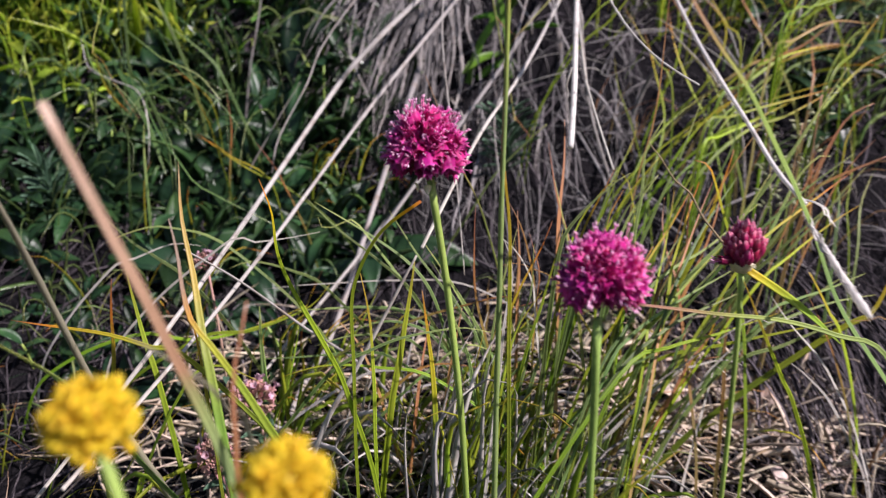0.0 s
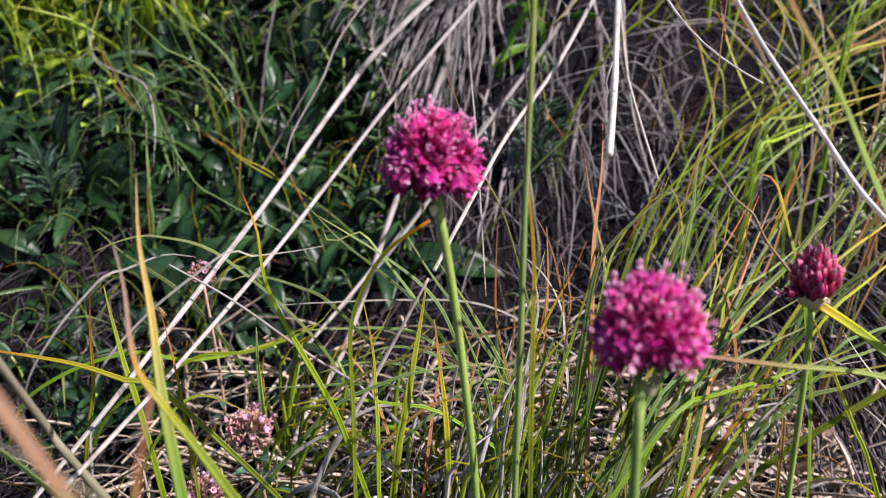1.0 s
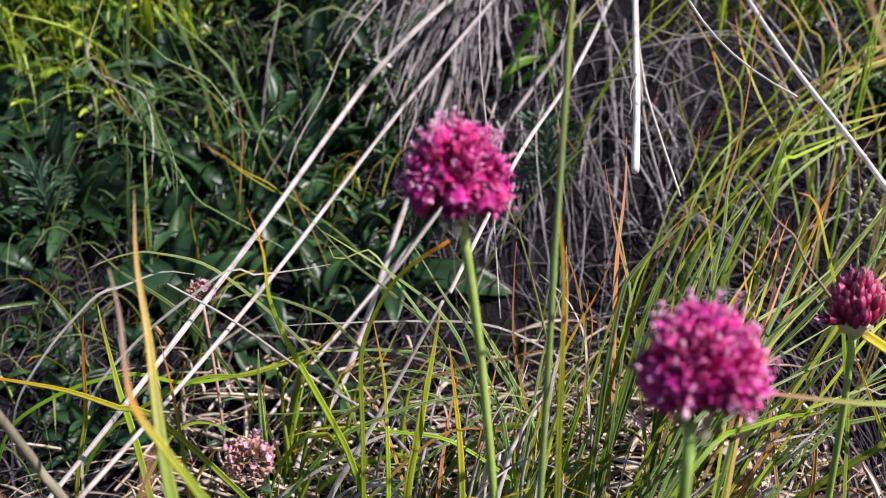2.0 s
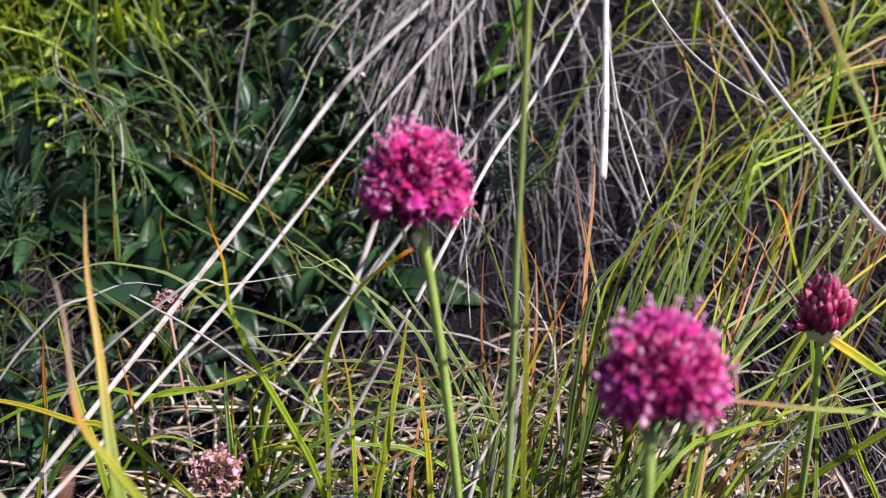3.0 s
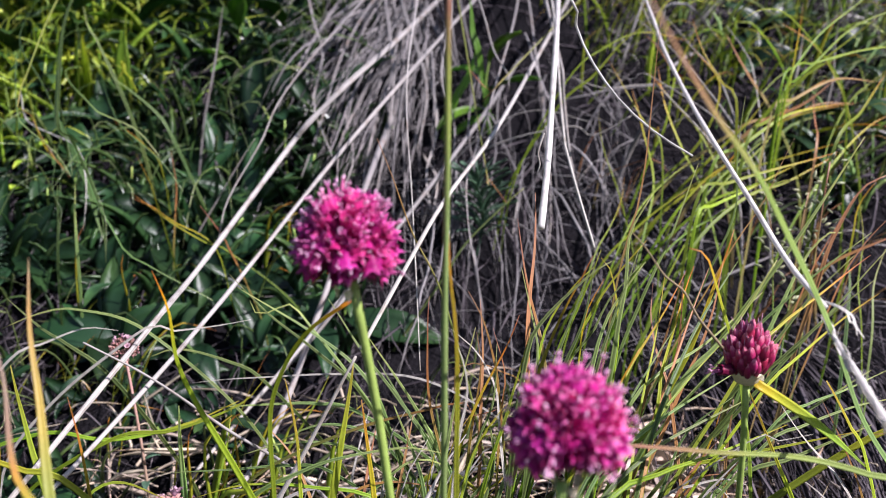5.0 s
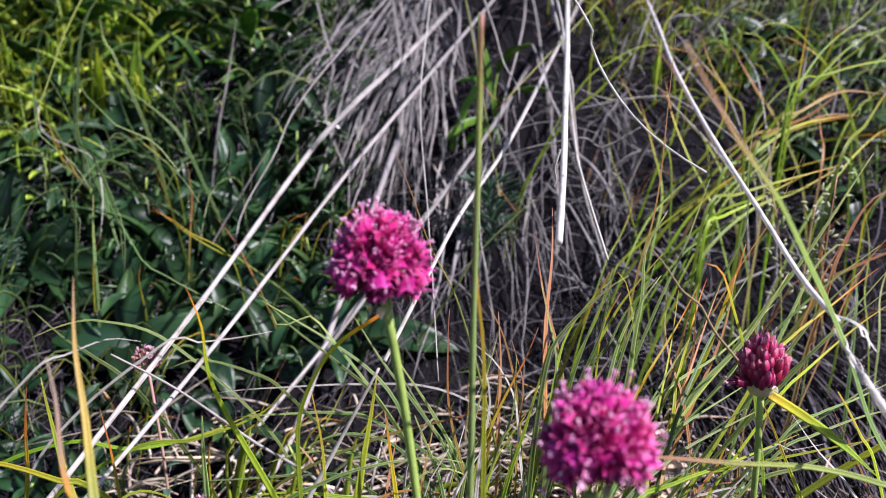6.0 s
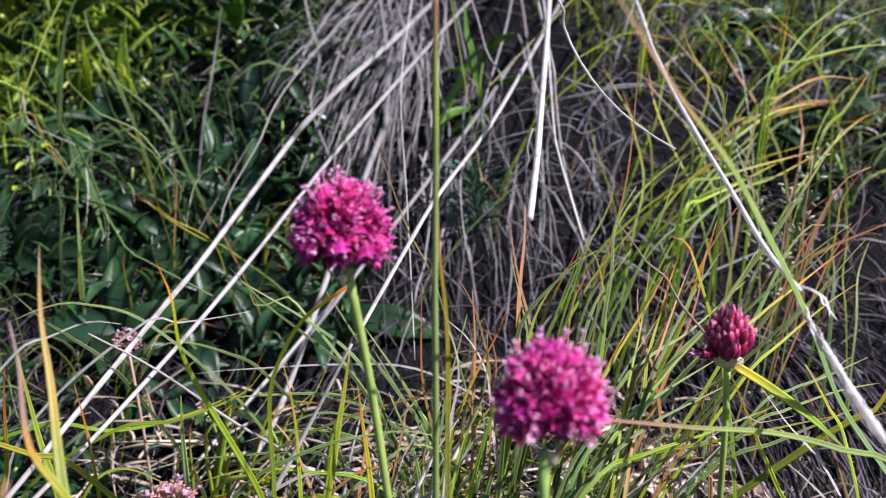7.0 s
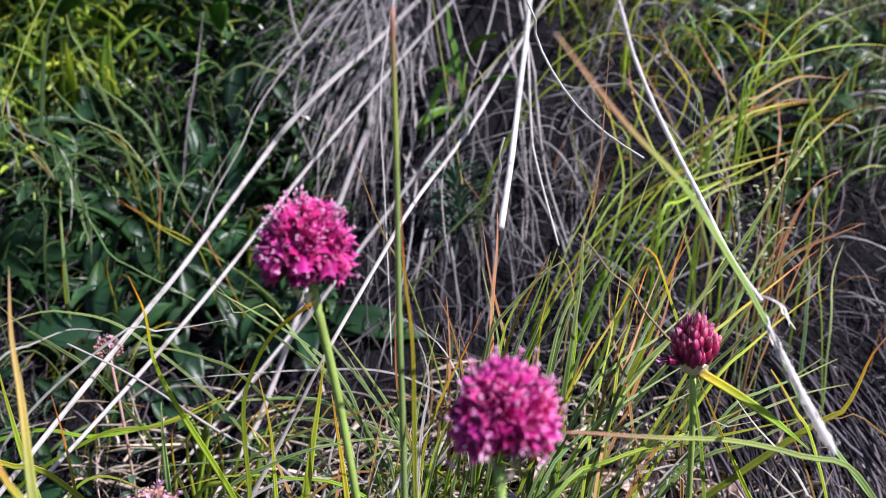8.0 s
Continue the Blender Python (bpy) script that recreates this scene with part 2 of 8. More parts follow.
def soil():
    m = bpy.data.materials.new("soil")
    m.use_nodes = True
    t = m.node_tree
    bsdf = t.nodes["Principled BSDF"]
    coord = t.nodes.new("ShaderNodeTexCoord").outputs["Object"]
    big = node(t, "ShaderNodeTexNoise", Scale=18.0, Detail=6.0)
    small = node(t, "ShaderNodeTexNoise", Scale=420.0, Detail=6.0)
    for n in (big, small):
        t.links.new(coord, n.inputs["Vector"])
    # Earth coloured almost black, slightly blue, so it carries the bank's shade itself.
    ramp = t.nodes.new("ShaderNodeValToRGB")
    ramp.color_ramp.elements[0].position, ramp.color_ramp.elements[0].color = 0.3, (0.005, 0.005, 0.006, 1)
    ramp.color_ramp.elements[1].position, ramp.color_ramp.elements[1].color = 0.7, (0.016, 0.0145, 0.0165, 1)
    mix = node(t, "ShaderNodeMath")
    t.links.new(big.outputs["Fac"], mix.inputs[0])
    t.links.new(small.outputs["Fac"], mix.inputs[1])
    half = node(t, "ShaderNodeMath")
    half.operation = "MULTIPLY"
    half.inputs[1].default_value = 0.5
    t.links.new(mix.outputs[0], half.inputs[0])
    t.links.new(half.outputs[0], ramp.inputs[0])
    t.links.new(ramp.outputs[0], bsdf.inputs["Base Color"])
    bsdf.inputs["Roughness"].default_value = 0.95
    bsdf.inputs["Specular IOR Level"].default_value = 0.04
    bump = node(t, "ShaderNodeBump", Strength=0.8, Distance=0.004)
    t.links.new(small.outputs["Fac"], bump.inputs["Height"])
    t.links.new(bump.outputs[0], bsdf.inputs["Normal"])
    return m


# ---- ground: a grassy bank that rises away from the camera ----
BANK_Y = (-200.0, -1.0, 0.0, 0.2, 0.3, 0.4, 0.5, 0.6, 0.7, 0.8, 1.2, 1.7, 2.4, 4.0, 200.0)
BANK_Z = (-0.3, -0.1, -0.02, 0.0, 0.02, 0.05, 0.1, 0.18, 0.27, 0.35, 0.62, 0.86, 1.02, 1.1, 1.4)


def ground_z(x, y):
    return np.interp(y, BANK_Y, BANK_Z)


def rough_z(x, y):
    return float(ground_z(x, y)) + (0.006 * noise.noise((x * 14, y * 14, 0.3)) + 0.003 * noise.noise((x * 45, y * 45, 3.1)) if abs(x) < 1.2 and -0.3 < y < 2 else 0)


def ground():
    def steps(near, fine, limits):
        a = list(np.arange(near[0], near[1] + 1e-6, fine))
        lo, hi, d = a[0], a[-1], fine
        while lo > limits[0] or hi < limits[1]:
            d *= 1.35
            lo, hi = max(lo - d, limits[0]), min(hi + d, limits[1])
            a = [lo] * int(lo < a[0]) + a + [hi] * int(hi > a[-1])
        return a
    xs, ys = steps((-0.6, 0.6), 0.012, (-200, 200)), steps((0.0, 1.1), 0.012, (-200, 200))
    verts = [(x, y, rough_z(x, y)) for y in ys for x in xs]
    w = len(xs)
    faces = [(j * w + i, j * w + i + 1, (j + 1) * w + i + 1, (j + 1) * w + i) for j in range(len(ys) - 1) for i in range(w - 1)]
    me = bpy.data.meshes.new("ground")
    me.from_pydata(verts, [], faces)
    me.shade_smooth()
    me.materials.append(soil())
    tagged(new("ground", me), "earth bank under grass and dead litter, blackened as in shade", "ground", kind="structure")


ground()


# ---- tools for plants ----
def curve_points(points, n):
    """A smooth line through the points, at n + 1 even steps."""
    p = np.array(points, float)
    p = np.vstack([2 * p[0] - p[1], p, 2 * p[-1] - p[-2]])
    dense = []
    for i in range(1, len(p) - 2):
        for u in np.linspace(0, 1, 12, endpoint=False):
            a, b, c, d = p[i - 1], p[i], p[i + 1], p[i + 2]
            dense.append(0.5 * (2 * b + (c - a) * u + (2 * a - 5 * b + 4 * c - d) * u * u + (3 * b - a - 3 * c + d) * u ** 3))
    dense.append(p[-2])
    dense = np.array(dense)
    run = np.r_[0, np.cumsum(np.linalg.norm(np.diff(dense, axis=0), axis=1))]
    return np.array([[np.interp(s, run, dense[:, k]) for k in range(3)] for s in np.linspace(0, run[-1], n + 1)])


def mesh_of(name, verts, faces, along, material, smooth=True):
    me = bpy.data.meshes.new(name)
    me.from_pydata([tuple(v) for v in verts], [], faces)
    me.attributes.new("along", "FLOAT", "POINT").data.foreach_set("value", np.asarray(along, np.float32))
    me.materials.append(M[material])
    if smooth:
        me.shade_smooth()
    return me


def swept(line, widths, section, turn=0.0):
    """Verts, faces and places along for a section (pairs across and up) drawn along a line."""
    n, k = len(line), len(section)
    tan = np.gradient(line, axis=0)
    tan /= np.linalg.norm(tan, axis=1)[:, None]
    ref = np.array((0.12 + math.sin(turn), -math.cos(turn), 0.25))
    across = np.cross(tan, ref)
    across /= np.linalg.norm(across, axis=1)[:, None] + 1e-9
    up = np.cross(across, tan)
    verts, along = [], []
    for i in range(n):
        for a, b in section:
            verts.append(line[i] + widths[i] * (across[i] * a + up[i] * b))
            along.append(i / (n - 1))
    faces = [(i * k + j, i * k + (j + 1) % k, (i + 1) * k + (j + 1) % k, (i + 1) * k + j) for i in range(n - 1) for j in range(k)]
    faces += [tuple(range(k))[::-1], tuple((n - 1) * k + j for j in range(k))]
    return verts, faces, along


ROUND = [(0.5 * math.cos(a), 0.5 * math.sin(a)) for a in np.linspace(0, 2 * math.pi, 8, endpoint=False)]
FOLDED = [(-0.5, 0.2), (-0.26, -0.02), (0.0, -0.12), (0.26, -0.02), (0.5, 0.2), (0.26, 0.1), (0.0, 0.02), (-0.26, 0.1)]


def strand(name, material, width, points, label, kind="blade", blunt=0.1, category="grass blade", group="", fade=0.1):
    """One stalk or blade from its root to its tip. blunt: the tip's width against the middle's; fade: the metres from the tip over which its colour runs."""
    n = 10 + 4 * len(points) if kind != "round" else 30 + 6 * len(points)
    line = curve_points(points, n)
    seed = sum(p[0] * 91 + p[2] * 57 for p in points)
    u = np.linspace(0, 1, n + 1)
    size = math.dist(points[0], points[-1])
    for i in range(n + 1):
        line[i] += size * (0.0016 if kind == "round" else 0.006) * np.array(noise.noise_vector((u[i] * 5 + seed, seed, 0.5)))
    if kind == "blade":
        widths = width * (blunt + (1 - blunt) * np.clip((1 - u) / 0.3, 0, 1) ** 0.8) * (0.75 + 0.25 * np.clip(u / 0.2, 0, 1))
        section = FOLDED
    else:
        taper = 1 + (blunt - 1) * u ** 1.5
        node_bulge = np.array([1 + 0.14 * noise.noise((seed, i * 0.35, 2.0)) + 0.14 * noise.noise((seed, i * 1.3, 7.0)) for i in range(n + 1)])
        widths = width * taper * node_bulge
        section = ROUND
    if kind == "frayed":
        widths = width * np.array([1 + (0.75 - 0.45 * i / n) * noise.noise((i * 0.9, 3.3, seed)) for i in range(n + 1)]) * (0.38 + 0.62 * np.clip(u / 0.75, 0, 1)) * np.clip((1.02 - u) / 0.08, 0.25, 1)
    verts, faces, along = swept(line, widths, section, 0.4 * math.sin(seed * 37.0))
    total = np.linalg.norm(np.diff(line, axis=0), axis=1).sum()
    along = np.clip(1 - (1 - np.array(along)) * total / fade, 0, 1)
    me = mesh_of(name, verts, faces, along, material)
    k = len(section)
    me.attributes.new("side", "FLOAT", "POINT").data.foreach_set("value", np.tile(np.abs(np.linspace(-1, 1, k, endpoint=False)) if section is ROUND else (1, 0.5, 0, 0.5, 1, 0.5, 0, 0.5), n + 1).astype(np.float32))
    ob = new(name, me)
    tagged(ob, label, category, group)
    if kind == "frayed":
        frays(ob, line, width, material)
    return ob


def frays(ob, line, width, material):
    """Torn ribbons on the upper part, a felted lower part and short loose hairs along a frayed straw."""
    r = random.Random(8)
    n = len(line)

    def off(k, i, much):
        return width * much * np.array(noise.noise_vector((k * 7.3, i * 0.33, 1.7))) * (1.0, 0.7, 1.0)
    for k in range(14):
        i0 = r.randrange(0, int(n * 0.62))
        i1 = min(n - 1, i0 + r.randrange(4, 9))
        loose = np.array([line[i] + off(k, i, 0.85) for i in range(i0, i1 + 1)])
        if k % 2 == 0:
            side = np.array((r.uniform(-1.2, 0.1), -0.3, r.uniform(-1.2, -0.2))) * width
            loose = np.array([p + side * max(0, (j / (i1 - i0) - 0.5)) * 1.6 for j, p in enumerate(loose)])
        u = np.linspace(0, 1, len(loose))
        w = width * r.uniform(0.2, 0.4) * np.clip(np.sin(math.pi * u) * 1.5, 0.15, 1) * np.array([1 + 0.6 * noise.noise((k * 3, j * 0.8, 4)) for j in range(len(u))])
        v, f, a = swept(loose, w, FOLDED, r.uniform(-1.2, 1.2))
        part("shred", mesh_of("shred", v, f, a, material), ob)
    for k in range(330):
        i = min(n - 2, int(n * r.random()))
        p = Vector(line[i]) + Vector(off(k % 7, i, 0.35))
        out = Vector((r.uniform(-1, 1), r.uniform(-0.6, 0.6), r.uniform(-1, 0.9))).normalized()
        d = Vector(line[i + 1] - line[i]).normalized() * r.choice((1, 1, -0.4))
        reach = r.uniform(0.3, 1.0) ** 1.6 * width * 1.1
        bend = Vector((r.uniform(-1, 1), r.uniform(-1, 1), r.uniform(-1, 1))) * 0.4
        v, f, a = swept(curve_points([p, p + (out * 0.5 + d * 0.8 + bend * 0.4) * reach * 0.7, p + (out * 0.8 + d * 1.5 + bend) * reach], 4), np.full(5, width * 0.045) * (1, 1, 0.9, 0.7, 0.4), ROUND[::2])
        part("fibre", mesh_of("fibre", v, f, a, material), ob)


def part(name, me, parent, label="", at=None):
    ob = new(name, me)
    ob.parent = parent
    if at is not None:
        ob.matrix_local = at
    return tagged(ob, label)


def empty(name, place):
    ob = new(name)
    ob.location = place
    ob.empty_display_size = 0.01
    return ob


def mass(name, p0, p1, p2, width, material, label, category, segs=6, flat=0.4, wave=0.004):
    """Many blades in one mesh: each a tapered three-sided sweep along a bent line from p0 over p1 to p2."""
    n = len(p0)
    u = np.linspace(0, 1, segs + 1)
    c0, c1, c2 = (1 - u) ** 2, 2 * u * (1 - u), u * u
    line = p0[:, None] * c0[None, :, None] + p1[:, None] * c1[None, :, None] + p2[:, None] * c2[None, :, None]
    line[:, 1:-1] += rng.normal(0, 1, (n, segs - 1, 3)) * (np.linalg.norm(p2 - p0, axis=1) * wave)[:, None, None]
    tan = np.gradient(line, axis=1)
    tan /= np.linalg.norm(tan, axis=2, keepdims=True) + 1e-12
    ref = rng.normal(0, 0.6, (n, 1, 3)) + np.array((0.0, -1.0, 0.2))
    across = np.cross(tan, ref)
    across /= np.linalg.norm(across, axis=2, keepdims=True) + 1e-12
    up = np.cross(across, tan)
    w = (np.asarray(width)[:, None] * np.clip((1 - u) / 0.5, 0.06, 1)[None] ** 0.8)[..., None]
    verts = np.stack([line - across * w * 0.5 + up * w * flat * 0.3, line - up * w * flat * 0.4, line + across * w * 0.5 + up * w * flat * 0.3], axis=2)
    row, ring = np.meshgrid(np.arange(n), np.arange(segs), indexing="ij")
    base = (row * (segs + 1) + ring) * 3
    faces = np.stack([np.stack([base + j, base + (j + 1) % 3, base + 3 + (j + 1) % 3, base + 3 + j], axis=-1) for j in range(3)], axis=2).reshape(-1, 4)
    me = bpy.data.meshes.new(name)
    me.vertices.add(n * (segs + 1) * 3)
    me.vertices.foreach_set("co", verts.astype(np.float32).ravel())
    me.loops.add(faces.size)
    me.loops.foreach_set("vertex_index", faces.astype(np.int32).ravel())
    me.polygons.add(len(faces))
    me.polygons.foreach_set("loop_start", np.arange(0, faces.size, 4, dtype=np.int32))
    me.attributes.new("along", "FLOAT", "POINT").data.foreach_set("value", np.tile(np.repeat(u, 3), n).astype(np.float32))
    me.update(calc_edges=True)
    me.materials.append(M[material])
    me.shade_smooth()
    return tagged(new(name, me), label, category, kind="stuff")


def spot(n, x, y, lift=0.0):
    """n random places on the bank within the ranges x and y."""
    px, py = rng.uniform(*x, n), rng.uniform(*y, n)
    return np.stack([px, py, ground_z(px, py) + lift], axis=1)


def tuft(name, n, x, y, height, lean, droop, width, material, label, spread=0.5, clumps=0):
    """Standing grass: blades of the given heights, leaning by lean (x, y) and bending over by droop."""
    p0 = spot(n, x, y, -0.004)
    if clumps:
        seeds = spot(clumps, x, y)
        p0[:, :2] = seeds[rng.integers(0, clumps, n), :2] + rng.normal(0, 0.012, (n, 2))
        p0[:, 2] = ground_z(p0[:, 0], p0[:, 1]) - 0.004
    h = rng.uniform(*height, n)[:, None]
    way = np.array([(lean[0], lean[1], 0.0)]) + rng.normal(0, spread, (n, 3)) * (1, 1, 0)
    p1 = p0 + h * (way * 0.35 + (0, 0, 0.75))
    p2 = p0 + h * (way * (0.9 + droop) + np.stack([np.zeros(n), np.zeros(n), 1.0 - droop * rng.uniform(0.3, 1.3, n)], axis=1))
    return mass(name, p0, p1, p2, rng.uniform(*width, n), material, label, "grass")


# ---- turf, litter and the hanging tussock ----
def litter():
    n = 8000
    p0 = spot(n, (-0.55, 0.6), (0.1, 1.0), 0.001)
    # Thinner litter mid-bank, so the black earth reads as shade there.
    p0 = p0[(p0[:, 1] < 0.56) | (p0[:, 0] > 0.16) | (p0[:, 0] < -0.1) | (rng.random(n) < 0.45)]
    n = len(p0)
    way = rng.normal(0, 1, (n, 2)) * (0.8, 1.0)
    way /= np.linalg.norm(way, axis=1)[:, None]
    size = rng.uniform(0.02, 0.085, n)[:, None]
    p2 = np.empty_like(p0)
    p2[:, :2] = p0[:, :2] + way * size
    p2[:, 2] = ground_z(p2[:, 0], p2[:, 1]) + rng.uniform(0.0, 0.018, n)
    p1 = (p0 + p2) / 2 + rng.normal(0, 0.2, (n, 3)) * size * (1, 1, 0) + (0, 0, 0.006)
    mass("dry_litter", p0, p1, p2, rng.uniform(0.0006, 0.0019, n), "shaded_litter_mass", "matted dead grey brown grass litter on the bank, darkened as in shade", "litter", segs=5, wave=0.012)


def hanging_tussock():
    n = 170
    heads = rng.normal(0.002, 0.021, 17)
    px = heads[rng.integers(0, 17, n)] + rng.normal(0, 0.006, n)
    py = rng.uniform(0.7, 0.82, n)
    p0 = np.stack([px, py, ground_z(px, py) + rng.uniform(0.0, 0.03, n)], axis=1)
    fall = 0.04 + 0.15 * rng.random(n) ** 1.4
    tx = px + (px - 0.03) * rng.uniform(0.0, 1.5, n) + rng.normal(-0.014, 0.032, n)
    ty = py - fall - 0.02
    p2 = np.stack([tx, ty, ground_z(tx, ty) + rng.uniform(0.0, 0.03, n)], axis=1)
    p1 = (p0 + p2) / 2 + np.stack([(px - 0.03) * 0.3 + rng.normal(0, 0.006, n), -0.01 - rng.uniform(0, 0.02, n), rng.uniform(0.01, 0.05, n)], axis=1)
    mass("hanging_dead_grass", p0, p1, p2, 0.0005 + 0.0022 * rng.random(n) ** 2.5, "grey_mass", "tussock of dead grey grass hanging down the bank", "dead grass", segs=9, wave=0.005)


def sparse_hanging():
    n = 90
    px, py = rng.uniform(-0.02, 0.15, n), rng.uniform(0.58, 0.74, n)
    p0 = np.stack([px, py, ground_z(px, py) + rng.uniform(0.0, 0.02, n)], axis=1)
    tx, ty = px + rng.normal(0.0, 0.014, n), py - rng.uniform(0.04, 0.12, n)
    p2 = np.stack([tx, ty, ground_z(tx, ty) + rng.uniform(0.0, 0.015, n)], axis=1)
    p1 = (p0 + p2) / 2 + np.stack([rng.normal(0, 0.008, n), -0.01 - rng.uniform(0, 0.015, n), rng.uniform(0.0, 0.03, n)], axis=1)
    mass("hanging_dead_grass", p0, p1, p2, 0.0005 + 0.002 * rng.random(n) ** 3, "grey_mass", "sparse dead grey leaves hanging over shade-black earth", "dead grass", segs=9, wave=0.005)


def straw_bits(n, x, y, size, label, wide=(0.0006, 0.0018)):
    p0 = spot(n, x, y, 0.004)
    p0[:, 2] += rng.uniform(0, 0.02, n)
    way = rng.normal(0, 1, (n, 3)) * (1.0, 0.6, 0.25)
    way /= np.linalg.norm(way, axis=1)[:, None]
    p2 = p0 + way * rng.uniform(*size, n)[:, None]
    p2[:, 2] = np.maximum(p2[:, 2], ground_z(p2[:, 0], p2[:, 1]) + 0.003)
    p1 = (p0 + p2) / 2 + rng.normal(0, 0.004, (n, 3)) + (0, 0, 0.004)
    mass("straw_litter", p0, p1, p2, rng.uniform(*wide, n), "straw_mass", label, "litter", segs=5)


def dry_thatch():
    """A clump of dead leaves hanging over the lower bank."""
    n = 330
    px, py = rng.normal(0.205, 0.035, n), rng.uniform(0.45, 0.5, n)
    p0 = np.stack([px, py, ground_z(px, py) + 0.02], axis=1)
    tx, ty = px + rng.normal(0.005, 0.02, n), py - rng.uniform(0.05, 0.12, n)
    p2 = np.stack([tx, ty, ground_z(tx, ty) + rng.uniform(0.0, 0.012, n)], axis=1)
    p1 = (p0 + p2) / 2 + (0, -0.01, 0.025)
    mass("dry_thatch", p0, p1, p2, 0.0005 + 0.002 * rng.random(n) ** 2.4, "shaded_litter_mass", "clump of dead grey leaves hanging over the lower bank", "dead grass", segs=8, wave=0.006)


def twigs(n, x, y, size, label):
    """Thin dead stems lying every way over the slope."""
    p0 = spot(n, x, y, 0.006)
    way = rng.normal(0, 1, (n, 2)) * (1.0, 0.8)
    way /= np.linalg.norm(way, axis=1)[:, None]
    p2 = np.empty_like(p0)
    p2[:, :2] = p0[:, :2] + way * rng.uniform(*size, n)[:, None]
    p2[:, 2] = ground_z(p2[:, 0], p2[:, 1]) + rng.uniform(0.004, 0.022, n)
    p1 = (p0 + p2) / 2 + rng.normal(0, 0.006, (n, 3)) + (0, -0.006, 0.012)
    mass("dead_stems", p0, p1, p2, 0.0005 + 0.0011 * rng.random(n) ** 2, "grey_mass", label, "dead grass", segs=7, wave=0.004)


litter()
twigs(130, (-0.03, 0.18), (0.47, 0.68), (0.03, 0.09), "thin dead grey stems lying across the dark bank")
twigs(70, (0.15, 0.32), (0.4, 0.56), (0.025, 0.07), "thin dead grey stems over the shaded hollow")
straw_bits(380, (-0.02, 0.3), (0.3, 0.46), (0.015, 0.045), "scattered bits of pale dry straw on the lower bank")
straw_bits(300, (-0.14, 0.05), (0.34, 0.44), (0.02, 0.055), "scattered bits of pale dry straw under the straws", (0.0008, 0.0028))
straw_bits(330, (-0.2, 0.3), (0.3, 0.47), (0.015, 0.05), "scattered bits of pale dry straw between the grass")
straw_bits(280, (0.06, 0.2), (0.35, 0.44), (0.014, 0.036), "pale dead leaves heaped below the flower bud", (0.0012, 0.0034))
dry_thatch()
hanging_tussock()
sparse_hanging()
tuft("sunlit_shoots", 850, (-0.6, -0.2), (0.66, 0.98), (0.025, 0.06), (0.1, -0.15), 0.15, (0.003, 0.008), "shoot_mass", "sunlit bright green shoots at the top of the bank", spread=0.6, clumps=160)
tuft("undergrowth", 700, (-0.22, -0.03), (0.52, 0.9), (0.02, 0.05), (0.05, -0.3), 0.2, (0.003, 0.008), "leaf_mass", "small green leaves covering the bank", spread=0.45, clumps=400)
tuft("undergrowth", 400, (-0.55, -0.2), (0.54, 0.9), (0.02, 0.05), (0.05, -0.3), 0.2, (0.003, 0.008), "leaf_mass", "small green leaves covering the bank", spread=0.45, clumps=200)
tuft("undergrowth", 420, (0.2, 0.55), (0.58, 0.95), (0.02, 0.055), (0.2, -0.2), 0.25, (0.0014, 0.0036), "green_mass", "short green grass covering the bank", spread=0.5, clumps=200)
tuft("far_grass", 2200, (-1.2, 1.2), (0.85, 1.9), (0.05, 0.14), (0.1, -0.1), 0.4, (0.0012, 0.003), "green_mass", "grass on the upper bank", spread=0.5, clumps=300)

for x0, x1, y0, y1, n in ((-1.7, 1.7, -1.4, 0.02, 8000), (-1.7, -0.55, 0.0, 1.0, 3400), (0.62, 1.7, 0.0, 1.0, 3400)):
    tuft("meadow_grass", n, (x0, x1), (y0, y1), (0.04, 0.1), (0.1, 0.0), 0.5, (0.002, 0.005), "green_mass", "short green meadow grass around the bank", spread=0.6, clumps=n // 6)


# ---- grass tufts ----
def blade_mesh(material, droop, width, seed):
    """A blade 60 mm long that rises from its foot and bends over towards +y, with a crease along its middle."""
    r = random.Random(seed)
    size = 0.06
    line = curve_points([(0, 0, 0), (r.uniform(-0.003, 0.003), size * droop * 0.12, size * 0.42), (r.uniform(-0.004, 0.004), size * droop * 0.5, size * (0.8 - droop * 0.12)), (r.uniform(-0.006, 0.006), size * droop, size * (1 - droop * 0.5))], 9)
    u = np.linspace(0, 1, 10)
    w = width * np.clip((1 - u) / 0.55, 0.05, 1) ** 0.8 * (0.7 + 0.3 * np.clip(u / 0.2, 0, 1))
    v, f, a = swept(line, w, FOLDED[::2], r.uniform(-0.9, 0.9))
    return mesh_of("blade", v, f, a, material)


BLADES = {m: [blade_mesh(m, d, w, 10 * k + n) for k, d in enumerate((0.12, 0.35, 0.6, 0.95)) for n, w in enumerate((0.0011, 0.0016, 0.0022))] for m in ("green", "gloss", "lime", "turn", "rustm", "pale", "shoot")}


